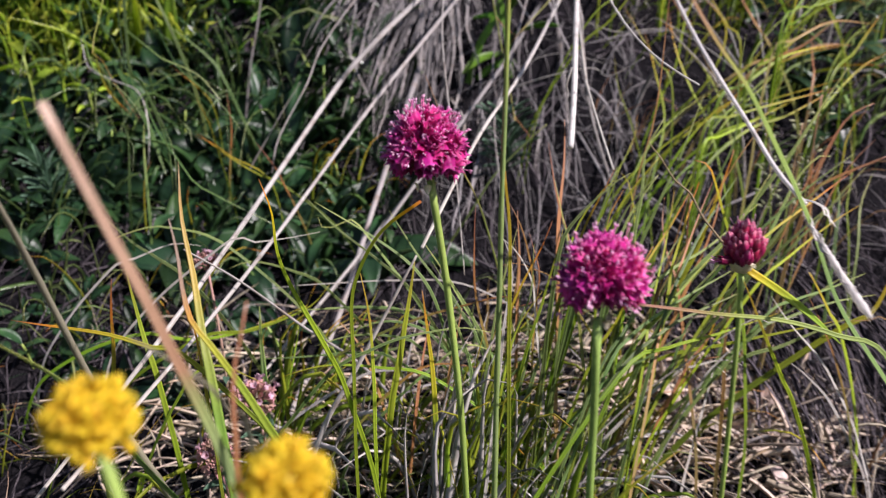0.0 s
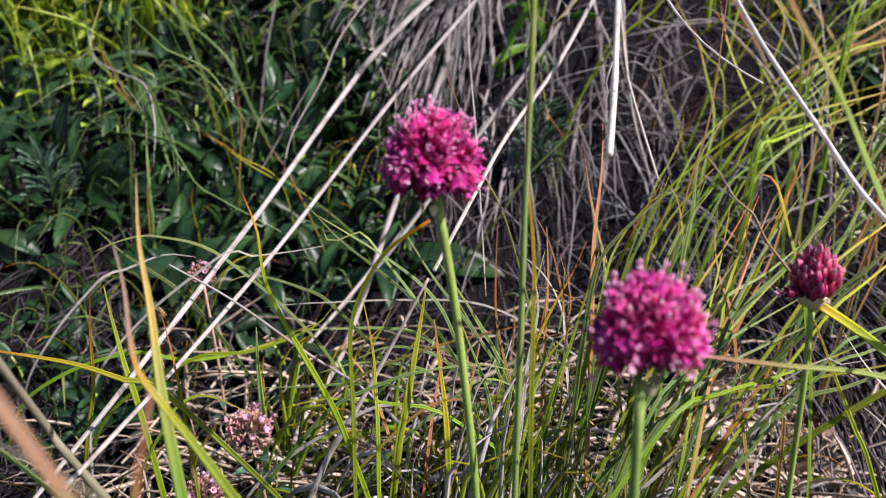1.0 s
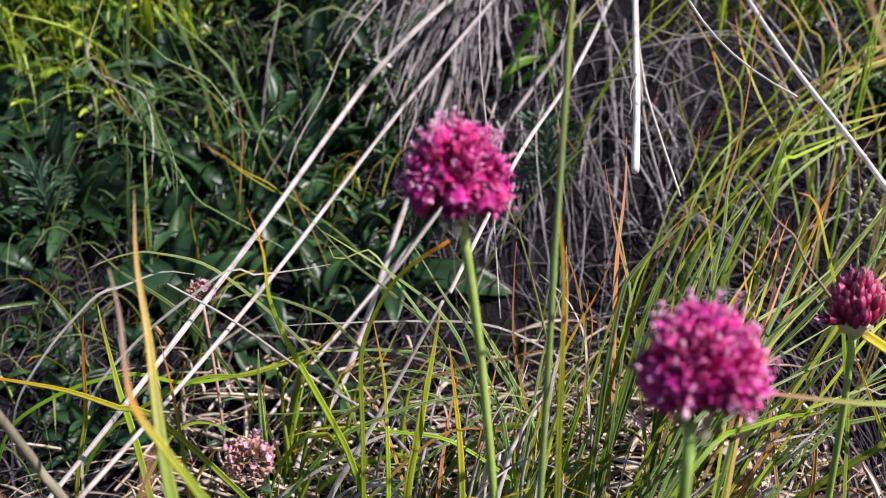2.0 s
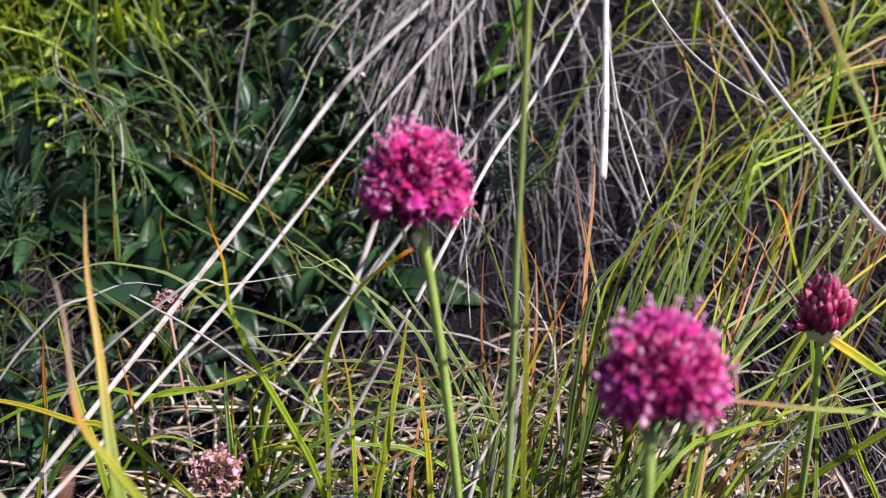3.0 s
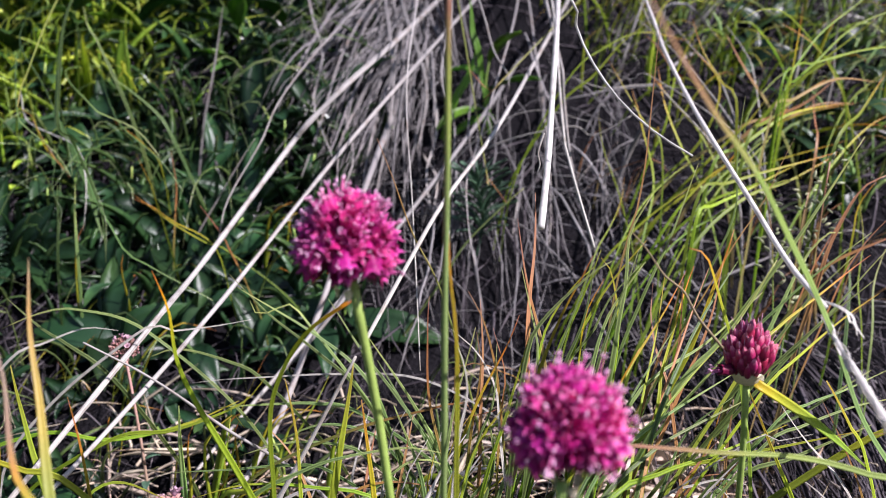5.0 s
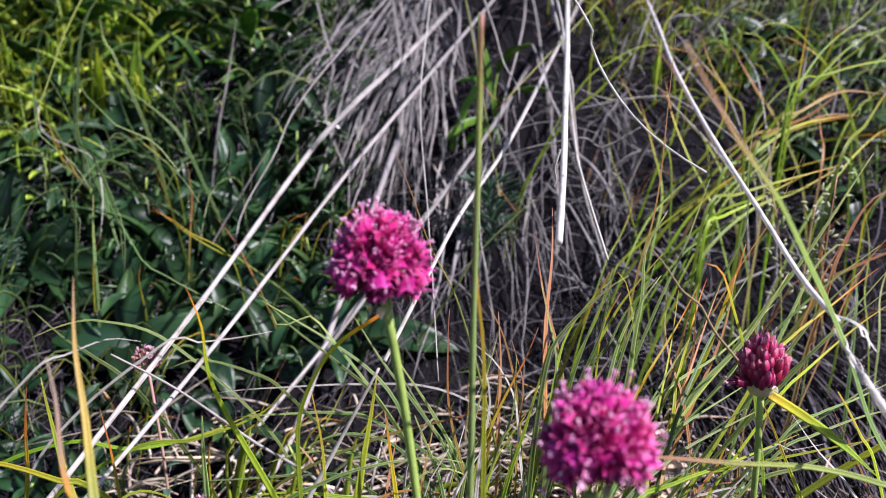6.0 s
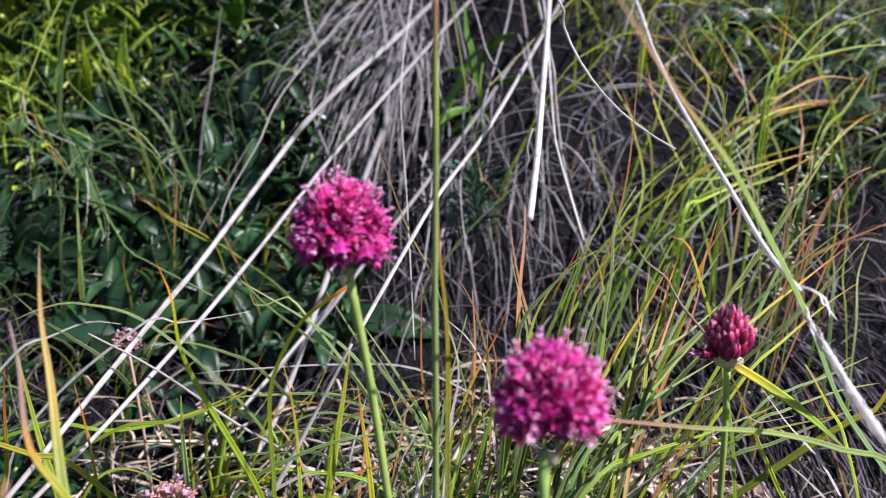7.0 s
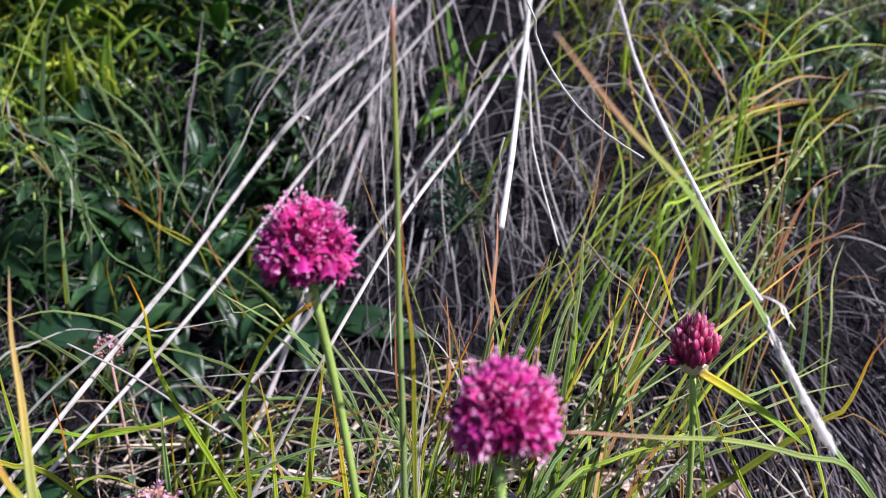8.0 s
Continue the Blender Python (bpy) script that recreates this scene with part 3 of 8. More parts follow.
def grass_tuft(n, count, x, y, height, lean, material, label, r, bends=(0, 12), name="grass_tuft", fan=28, scatter=0.011):
    """n tufts of blades on the bank. lean: the way (x, y) in which most blades go over; fan: how far they spread, in degrees."""
    for _ in range(n):
        px, py = r.uniform(*x), r.uniform(*y)
        thing = empty(name, (px, py, float(ground_z(px, py))))
        main = math.degrees(math.atan2(-lean[0], lean[1]))
        for _ in range(count + r.randrange(-2, 3)):
            dx, dy = r.gauss(0, scatter), r.gauss(0, scatter)
            foot = float(ground_z(px + dx, py + dy)) - thing.location.z - 0.003
            m = pose(dx, dy, foot, 0, 0, main + r.gauss(0, 48)) @ pose(0, 0, 0, -abs(r.gauss(0, fan)), 0, 0)
            k = r.uniform(*height) / 0.06
            part("blade", BLADES[material][r.randrange(*bends)], thing, at=m @ Matrix.Diagonal((k ** 0.5, k, k, 1)))
        tagged(thing, label, "grass", group=name.replace("_", " ") + "s")


gr = random.Random(31)
grass_tuft(34, 6, (-0.42, 0.12), (0.36, 0.5), (0.03, 0.07), (0.3, -0.2), "green", "low tuft of thin green grass in the litter", gr)
grass_tuft(24, 6, (-0.3, 0.08), (0.27, 0.36), (0.04, 0.08), (0.3, 0.0), "lime", "low tuft of thin yellow green grass", gr)
grass_tuft(9, 8, (-0.01, 0.08), (0.32, 0.38), (0.05, 0.09), (0.2, -0.2), "pale", "tuft of thin pale withered blades between the flowers", gr, fan=24)
grass_tuft(8, 8, (-0.02, 0.08), (0.32, 0.38), (0.05, 0.085), (0.4, -0.2), "green", "tuft of thin green blades between the flowers", gr, bends=(0, 8), fan=26)
grass_tuft(18, 6, (-0.4, 0.13), (0.34, 0.56), (0.035, 0.08), (0.4, -0.2), "turn", "tuft of thin grass turning yellow and orange", gr, bends=(0, 9))
grass_tuft(14, 7, (0.13, 0.34), (0.6, 0.82), (0.04, 0.085), (0.5, -0.2), "lime", "tuft of yellow green grass high on the bank", gr, bends=(0, 8), fan=36)
grass_tuft(20, 8, (0.2, 0.48), (0.66, 0.95), (0.04, 0.09), (0.3, -0.2), "green", "tuft of fine green grass high on the bank", gr, bends=(0, 9), fan=32)
grass_tuft(9, 8, (0.25, 0.42), (0.54, 0.66), (0.05, 0.09), (0.2, -0.1), "green", "upright tuft of dark green grass on the bank", gr, bends=(0, 6), fan=14)
grass_tuft(22, 6, (0.12, 0.45), (0.6, 0.92), (0.04, 0.09), (0.5, -0.2), "turn", "tuft of bank grass turning yellow and orange", gr, bends=(0, 7), fan=36)
grass_tuft(20, 6, (0.09, 0.4), (0.58, 0.84), (0.04, 0.1), (0.2, -0.4), "pale", "tuft of thin bleached dry grass on the bank", gr, fan=40)
grass_tuft(13, 4, (-0.1, 0.36), (0.36, 0.62), (0.04, 0.09), (0.3, -0.2), "rustm", "few thin red brown withered grass stalks", gr, bends=(0, 6))
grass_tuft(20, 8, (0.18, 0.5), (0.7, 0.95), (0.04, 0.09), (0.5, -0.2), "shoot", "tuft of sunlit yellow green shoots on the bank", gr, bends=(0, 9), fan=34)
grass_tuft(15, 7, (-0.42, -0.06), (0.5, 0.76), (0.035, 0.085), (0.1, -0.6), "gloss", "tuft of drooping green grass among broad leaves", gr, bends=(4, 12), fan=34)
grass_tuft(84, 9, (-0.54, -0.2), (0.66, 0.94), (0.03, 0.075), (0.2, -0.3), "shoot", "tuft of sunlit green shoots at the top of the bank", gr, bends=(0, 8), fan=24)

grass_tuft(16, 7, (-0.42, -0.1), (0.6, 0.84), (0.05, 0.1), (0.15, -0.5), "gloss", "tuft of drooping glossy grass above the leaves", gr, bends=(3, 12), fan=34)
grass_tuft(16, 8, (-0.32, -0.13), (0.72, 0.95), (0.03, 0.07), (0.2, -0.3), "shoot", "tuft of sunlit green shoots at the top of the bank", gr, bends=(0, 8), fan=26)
grass_tuft(4, 8, (0.0, 0.03), (0.31, 0.35), (0.09, 0.13), (0.1, -0.1), "pale", "tall tuft of thin pale withered blades between the flowers", gr, bends=(0, 6), fan=13)
grass_tuft(3, 7, (0.0, 0.035), (0.31, 0.35), (0.09, 0.13), (0.1, -0.1), "lime", "tall tuft of thin yellow green blades between the flowers", gr, bends=(0, 6), fan=14)
grass_tuft(8, 7, (-0.09, 0.02), (0.35, 0.41), (0.06, 0.11), (0.2, -0.2), "lime", "low tuft of thin yellow green grass", gr, bends=(2, 12), fan=36)
grass_tuft(6, 7, (-0.1, 0.03), (0.34, 0.4), (0.05, 0.1), (0.2, -0.2), "pale", "tuft of thin pale withered blades between the flowers", gr, fan=44)

grass_tuft(16, 8, (-0.44, -0.27), (0.6, 0.7), (0.04, 0.08), (0.2, -0.3), "shoot", "tuft of sunlit green shoots at the top of the bank", gr, bends=(0, 9), fan=26)

# ---- broad-leaved herbs ----
def leaf_mesh(name, length, width, curl, material, notch=0.0):
    """A leaf along +y from its stalk: pointed, folded along the midrib, with thickness."""
    rows, cols = 9, 4
    verts, along = [], []
    for side in (1, -1):
        for i in range(rows + 1):
            u = i / rows
            half = width / 2 * (math.sin(math.pi * min(1, u * 0.93 + 0.06)) ** 0.8 if u > 0.1 else 0.12) * (1 + notch * (i % 2))
            for j in range(cols + 1):
                v = j / cols * 2 - 1
                z = curl * length * (u * 0.6 - u * u) + abs(v) * half * 0.35 + 0.03 * length * math.sin(7 * u + 3 * v) * u
                verts.append((v * half, u * length, z + side * 0.00012))
                along.append(u)
    s = (rows + 1) * (cols + 1)
    faces = []
    for i in range(rows):
        for j in range(cols):
            a = i * (cols + 1) + j
            faces.append((a, a + 1, a + cols + 2, a + cols + 1))
            faces.append((s + a, s + a + cols + 1, s + a + cols + 2, s + a + 1))
        for j in (0, cols):
            a = i * (cols + 1) + j
            faces.append((a, a + cols + 1, s + a + cols + 1, s + a))
    return mesh_of(name, verts, faces, along, material)


LEAVES = [leaf_mesh("leaf", 0.026, 0.012, 0.5, "leaf"), leaf_mesh("leaf", 0.021, 0.012, 0.8, "leaf", 0.12), leaf_mesh("leaf", 0.032, 0.011, 0.35, "leaf")]
SUNNY = [leaf_mesh("leaf", 0.03, 0.012, 0.5, "sunny"), leaf_mesh("leaf", 0.024, 0.011, 0.7, "sunny", 0.12)]
SUNLIT = [leaf_mesh("leaf", 0.022, 0.0065, 0.5, "shoot"), leaf_mesh("leaf", 0.027, 0.006, 0.3, "shoot")]
BRIGHT = leaf_mesh("leaf", 0.036, 0.0105, 0.3, "bright_leaf")


def herb(place, count, size, r, meshes=LEAVES, label="low herb with dark green pointed leaves on the bank, darkened as in shade"):
    plant_ob = empty("broadleaf_herb", place)
    tall = r.uniform(0.025, 0.06) * size
    line = curve_points([(0, 0, -0.006), (r.uniform(-0.004, 0.004), -0.003, tall * 0.5), (r.uniform(-0.008, 0.008), -0.008, tall)], 6)
    v, f, a = swept(line, np.full(7, 0.0014), ROUND[::2])
    part("stem", mesh_of("stem", v, f, a, "stem"), plant_ob)
    for k in range(count):
        p = line[min(6, 1 + int(6 * k / count))]
        turn = k * 137.5 + r.uniform(-25, 25)
        m = pose(*p, r.uniform(-15, 40), r.uniform(-20, 20), turn) @ Matrix.Diagonal((*(size * r.uniform(0.7, 1.25),) * 3, 1))
        part("leaf", r.choice(meshes), plant_ob, at=m)
    return tagged(plant_ob, label, "herb", group="broad-leaved herbs")


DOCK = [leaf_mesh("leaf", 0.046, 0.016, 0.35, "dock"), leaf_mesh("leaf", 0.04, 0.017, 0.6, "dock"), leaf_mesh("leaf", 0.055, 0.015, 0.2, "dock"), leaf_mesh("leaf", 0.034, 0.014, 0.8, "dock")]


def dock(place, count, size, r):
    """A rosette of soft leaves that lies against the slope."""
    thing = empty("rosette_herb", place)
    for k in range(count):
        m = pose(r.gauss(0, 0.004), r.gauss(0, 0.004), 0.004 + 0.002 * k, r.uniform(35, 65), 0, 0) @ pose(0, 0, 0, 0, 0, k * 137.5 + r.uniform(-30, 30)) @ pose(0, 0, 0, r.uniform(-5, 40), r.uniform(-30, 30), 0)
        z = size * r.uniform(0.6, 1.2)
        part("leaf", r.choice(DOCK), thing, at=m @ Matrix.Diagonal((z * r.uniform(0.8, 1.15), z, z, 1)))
    return tagged(thing, "rosette of soft dark green lance-shaped leaves on the bank, darkened as in shade", "herb", group="leaf rosettes")


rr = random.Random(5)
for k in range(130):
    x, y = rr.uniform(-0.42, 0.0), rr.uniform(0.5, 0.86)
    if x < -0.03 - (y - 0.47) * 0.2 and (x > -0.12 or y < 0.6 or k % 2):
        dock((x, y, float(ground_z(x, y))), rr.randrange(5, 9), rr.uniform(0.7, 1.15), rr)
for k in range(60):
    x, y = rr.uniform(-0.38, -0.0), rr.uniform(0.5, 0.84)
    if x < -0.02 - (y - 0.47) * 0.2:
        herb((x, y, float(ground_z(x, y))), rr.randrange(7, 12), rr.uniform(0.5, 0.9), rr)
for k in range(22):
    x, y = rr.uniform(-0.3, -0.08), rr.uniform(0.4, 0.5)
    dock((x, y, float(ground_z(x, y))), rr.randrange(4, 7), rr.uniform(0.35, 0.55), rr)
for k in range(8):
    x, y = rr.uniform(0.26, 0.42), rr.uniform(0.6, 0.8)
    dock((x, y, float(ground_z(x, y))), rr.randrange(4, 7), rr.uniform(0.7, 1.0), rr)
for k in range(8):
    x, y = rr.uniform(-0.3, -0.05), rr.uniform(0.38, 0.5)
    herb((x, y, float(ground_z(x, y))), rr.randrange(5, 8), rr.uniform(0.45, 0.7), rr)
for k in range(20):
    x, y = rr.uniform(-0.4, -0.12), rr.uniform(0.62, 0.86)
    herb((x, y, float(ground_z(x, y))), rr.randrange(5, 9), rr.uniform(1.1, 1.7), rr, SUNNY, "herb with pointed leaves in a lighter, sun-bright green")
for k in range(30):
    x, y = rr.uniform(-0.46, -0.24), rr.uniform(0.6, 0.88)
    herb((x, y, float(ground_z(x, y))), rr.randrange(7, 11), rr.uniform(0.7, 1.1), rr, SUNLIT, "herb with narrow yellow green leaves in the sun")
for x, y, s in ((0.275, 0.6, 1.3), (0.31, 0.64, 1.2)):
    herb((x, y, float(ground_z(x, y))), 5, s, rr)
for x, y, s in ((0.052, 0.66, 1.0), (-0.21, 0.72, 1.1), (-0.13, 0.7, 1.2)):
    herb((x, y, float(ground_z(x, y))), 5, s, rr, [BRIGHT], "herb with bright green lance-shaped leaves in the dead grass")


# ---- dead leaves under the bud ----
STRAPS = [leaf_mesh("dead_leaf", 0.034, 0.0036, 0.7, m, 0.1) for m in ("dead_leaf", "grey")] + [leaf_mesh("dead_leaf", 0.028, 0.0028, -0.8, m) for m in ("dead_leaf", "grey")]
for k in range(150):
    heap = k % 2 == 0
    x, y = (rr.gauss(0.13, 0.024), rr.gauss(0.42, 0.022)) if heap else (rr.uniform(0.16, 0.27), rr.uniform(0.37, 0.47))
    strap = new("dead_leaf", STRAPS[(0 if heap else 1) + 2 * (k // 2 % 2)])
    strap.matrix_world = pose(x, y, float(ground_z(x, y)) + rr.uniform(0.003, 0.014), rr.uniform(-25, 40), rr.uniform(-50, 50), rr.uniform(0, 360) if heap else 180 + rr.gauss(0, 35)) @ Matrix.Diagonal((rr.uniform(0.6, 1.3), rr.uniform(0.6, 1.2), 1.0, 1))
    tagged(strap, "narrow pale dead leaf curled on the litter" if heap else "narrow grey dead leaf lying down the slope", "dead leaf", group="heap of dead leaves" if heap else "grey dead leaves")
DEAD = [leaf_mesh("dead_leaf", 0.022, 0.009, 1.1, "dead_leaf", 0.15), leaf_mesh("dead_leaf", 0.017, 0.01, -0.9, "dead_leaf", 0.2)]
for k in range(36):
    x, y = rr.gauss(0.148, 0.022), rr.gauss(0.42, 0.018)
    leaf_ob = new("dead_leaf", DEAD[k % 2])
    leaf_ob.matrix_world = pose(x, y, float(ground_z(x, y)) + 0.004 + 0.0004 * k, rr.uniform(-10, 45), rr.uniform(-35, 35), rr.uniform(0, 360)) @ Matrix.Diagonal((rr.uniform(0.6, 1.2), rr.uniform(0.8, 1.2), 1.2, 1))
    tagged(leaf_ob, "crumpled pale brown dead leaf heaped on the litter", "dead leaf", group="heap of dead leaves")


# ---- round-headed flowers ----
def lathe(name, profile, segs, material, lobes=0, lobe_depth=0.0):
    """A body round +z from (radius, height) pairs; the rim may be cut into lobes."""
    verts, along, n = [], [], len(profile)
    top = max(z for r, z in profile)
    for i, (r, z) in enumerate(profile):
        for k in range(segs):
            a = 2 * math.pi * k / segs
            wave = math.cos(lobes * a) if lobes else 0
            f = max(0, z / top) ** 2
            verts.append(((r + wave * lobe_depth * 0.25 * f) * math.cos(a), (r + wave * lobe_depth * 0.25 * f) * math.sin(a), z + wave * lobe_depth * f))
            along.append(z / top)
    faces = [(i * segs + k, i * segs + (k + 1) % segs, (i + 1) * segs + (k + 1) % segs, (i + 1) * segs + k) for i in range(n - 1) for k in range(segs)]
    return mesh_of(name, verts, faces, along, material)


def joined(pieces):
    verts, faces, along = [], [], []
    for v, f, a in pieces:
        faces += [tuple(i + len(verts) for i in q) for q in f]
        verts += list(v)
        along += list(a)
    return verts, faces, along


def stamen_mesh(seed, reach):
    """A bent filament with a two-lobed anther."""
    r = random.Random(seed)
    tip = (r.uniform(0.0001, 0.0008), r.uniform(-0.0003, 0.0003), reach)
    pieces = []
    v, f, al = swept(curve_points([(0, 0, 0), (tip[0] * 0.3, 0.0001, reach * 0.6), tip], 3), np.full(4, 0.00026), ROUND[::2])
    pieces.append((v, f, [x * 0.5 for x in al]))
    for side in (-1, 1):
        d = 0.00022 * side
        blob = curve_points([(tip[0] + d, tip[1], reach - 0.0002), (tip[0] + d * 1.6, tip[1] + r.uniform(-1e-4, 1e-4), reach + 0.0003), (tip[0] + d * 2.2, tip[1], reach + r.uniform(0.0005, 0.0009))], 4)
        v, f, al = swept(blob, np.array((0.0002, 0.0005, 0.00056, 0.00046, 0.00016)), ROUND[::2])
        pieces.append((v, f, [r.uniform(0.75, 1.0)] * len(al)))
    return mesh_of("stamen", *joined(pieces), "anther")


def tepal_bell(name, length, wide, flare, points, seed):
    """A narrow bell of six pointed tepals: a ribbed body whose rim is cut into uneven, slightly spreading tips."""
    r = random.Random(seed)
    segs = 18
    tips = [r.uniform(0.75, 1.25) for _ in range(6)]
    lean = [r.uniform(0.6, 1.5) for _ in range(6)]
    profile = [(0.2, 0.0), (0.62, 0.12), (0.95, 0.34), (1.0, 0.56), (0.9, 0.72), (0.82, 0.8)]
    verts, along = [], []
    for k, (w, u) in enumerate(profile):
        for q in range(segs):
            a = 2 * math.pi * q / segs
            rib = 1 + 0.1 * (1 if q % 3 == 0 else -0.5)
            verts.append((w * wide * rib * math.cos(a), w * wide * rib * math.sin(a), u * length))
            along.append(u * 0.85)
    for k, (rise, out) in enumerate(((0.09, 0.25), (0.2, 0.9))):
        for q in range(segs):
            a = 2 * math.pi * q / segs
            t = q // 3 % 6
            mid = (1.0, 0.25, 0.25)[q % 3] if k == 1 else (1.0, 0.75, 0.75)[q % 3]
            t = t if q % 3 != 2 else (t + 1) % 6
            w = wide * (0.82 + flare * out * lean[t] * mid)
            verts.append((w * math.cos(a), w * math.sin(a), length * (0.8 + rise * points * tips[t] * mid)))
            along.append(0.72 + 0.28 * mid * (k + 1) / 2)
    n = len(profile) + 2
    for q in range(segs):
        a = 2 * math.pi * q / segs
        verts.append((0.45 * wide * math.cos(a), 0.45 * wide * math.sin(a), length * 0.62))
        along.append(0.1)
    faces = [(i * segs + q, i * segs + (q + 1) % segs, (i + 1) * segs + (q + 1) % segs, (i + 1) * segs + q) for i in range(n) for q in range(segs)]
    faces.append(tuple(n * segs + q for q in range(segs)))
    return mesh_of(name, verts, faces, along, "petal")


FLORETS = [tepal_bell("floret", 0.0066, 0.0020, fl, pt, k) for k, (fl, pt) in enumerate(((0.15, 0.9), (0.35, 1.2), (0.6, 1.3), (0.9, 1.4), (0.4, 1.0)))]
STAMENS = [stamen_mesh(k, r) for k, r in ((1, 0.0052), (2, 0.0058), (3, 0.0064), (4, 0.0070), (5, 0.0076))]


def stamens(floret, count, r, size=1.0):
    for k in range(count):
        a = 360 * (k + r.uniform(-0.3, 0.3)) / count
        m = pose(0, 0, 0.0014, 0, 0, a) @ pose(0.0004, 0, 0, 0, r.uniform(2, 13), 0) @ Matrix.Diagonal((size, size, size, 1))
        part("stamen", r.choice(STAMENS), floret, "pale lilac stamen", at=m)


def along_axis(place, way, spin, size):
    q = Vector(way).to_track_quat("Z", "Y").to_matrix().to_4x4()
    return Matrix.Translation(place) @ q @ pose(0, 0, 0, 0, 0, spin) @ Matrix.Diagonal((size, size, size, 1))


def flower_stem(parent, points, width):
    base = Vector(parent.location)
    line = curve_points([Vector(p) - base for p in points], 18)
    widths = np.full(19, width) * np.r_[np.ones(16), 1.0, 1.03, 1.06]
    v, f, a = swept(line, widths, ROUND)
    part("stem", mesh_of("stem", v, f, a, "stem"), parent, "smooth pale green stem")


def flower_head(name, points, centre, radius, stem_width, count, seed, label, low=0.9):
    """A ball of bell florets with stamens on a bare stem; the lowest florets droop."""
    r = random.Random(seed)
    thing = empty(name, points[0])
    flower_stem(thing, points, stem_width)
    c = Vector(centre) - Vector(points[0])
    k = radius / 0.0128
    part("receptacle", lathe("receptacle", [(0.0, -0.0045), (0.003, -0.0035), (0.0048, 0.0), (0.003, 0.0035), (0.0, 0.0045)], 10, "core"), thing, at=Matrix.Translation(c) @ Matrix.Diagonal((k, k, k, 1)))
    for i in range(count):
        z = 1 - 1.62 * (i + 0.5) / count
        a = i * 2.39996 + r.uniform(-0.3, 0.3)
        s = math.sqrt(max(0, 1 - z * z))
        d = Vector((s * math.cos(a), s * math.sin(a), z))
        tall = 1.06 if z > 0 else low
        uneven = 1 + 0.09 * noise.noise((d.x * 1.9, d.y * 1.9 + seed, d.z * 1.9))
        reach = radius * uneven / math.sqrt(s * s + (z / tall) ** 2)
        way = d + Vector((r.uniform(-1, 1), r.uniform(-1, 1), r.uniform(-1, 1))) * 0.3
        way.z += 0.14 + 0.4 * max(0, z) if z > -0.15 else -0.2 - 0.45 * r.random()
        way.normalize()
        size = k * (r.uniform(0.85, 1.1) if z > -0.2 else r.uniform(1.1, 1.35))
        d = Vector((d.x * (1 - 0.16 * max(0, z)), d.y * (1 - 0.16 * max(0, z)), z))
        tip = c + d * reach * (r.uniform(0.74, 0.97) if z > -0.3 else r.uniform(0.82, 1.06))
        floret = part("floret", r.choice(FLORETS), thing, at=along_axis(tip - way * 0.0066 * size, way, r.uniform(0, 360), size))
        open_ones = noise.noise((d.x * 2.4 + seed, d.y * 2.4, d.z * 2.4)) > 0.08
        stamens(floret, r.choice((1, 2, 2)) if open_ones and z > -0.45 else r.choice((0, 0, 0, 1)), r, r.uniform(0.95, 1.1) if z < 0.5 else r.uniform(1.02, 1.18))
    for j in range(3):
        a = j * 2.1 + 0.7
        m = pose(*(c + Vector((0.004 * math.cos(a), 0.004 * math.sin(a), -0.0105)) * k), -60, 0, math.degrees(a) + 90) @ Matrix.Diagonal((0.11, 0.16, 0.15, 1))
        part("bract", BRACT, thing, "papery cream bract", at=m)
    return tagged(thing, label, "flower", group="round purple flower heads")


BRACT = leaf_mesh("bract", 0.02, 0.02, 0.5, "bract")
BUDLET = lathe("closed_floret", [(0.0002, 0.0), (0.0008, 0.0008), (0.0014, 0.0026), (0.0016, 0.0044), (0.0014, 0.0058), (0.0009, 0.007), (0.0004, 0.0078), (0.0001, 0.008)], 12, "bud", 3, 0.0004)


def spike(seed):
    r = random.Random(seed)
    tip = r.uniform(0.0042, 0.0066)
    v, f, a = swept(curve_points([(0, 0, 0), (0.0003, 0.0001, tip * 0.5), (r.uniform(-0.0008, 0.0012), 0.0003, tip)], 5), np.array((0.0002, 0.00018, 0.00016, 0.00016, 0.00026, 0.00016)), ROUND[::2])
    return mesh_of("stamen", v, f, [0.6 + 0.4 * x for x in a], "anther")


SPIKES = [spike(k) for k in range(4)]


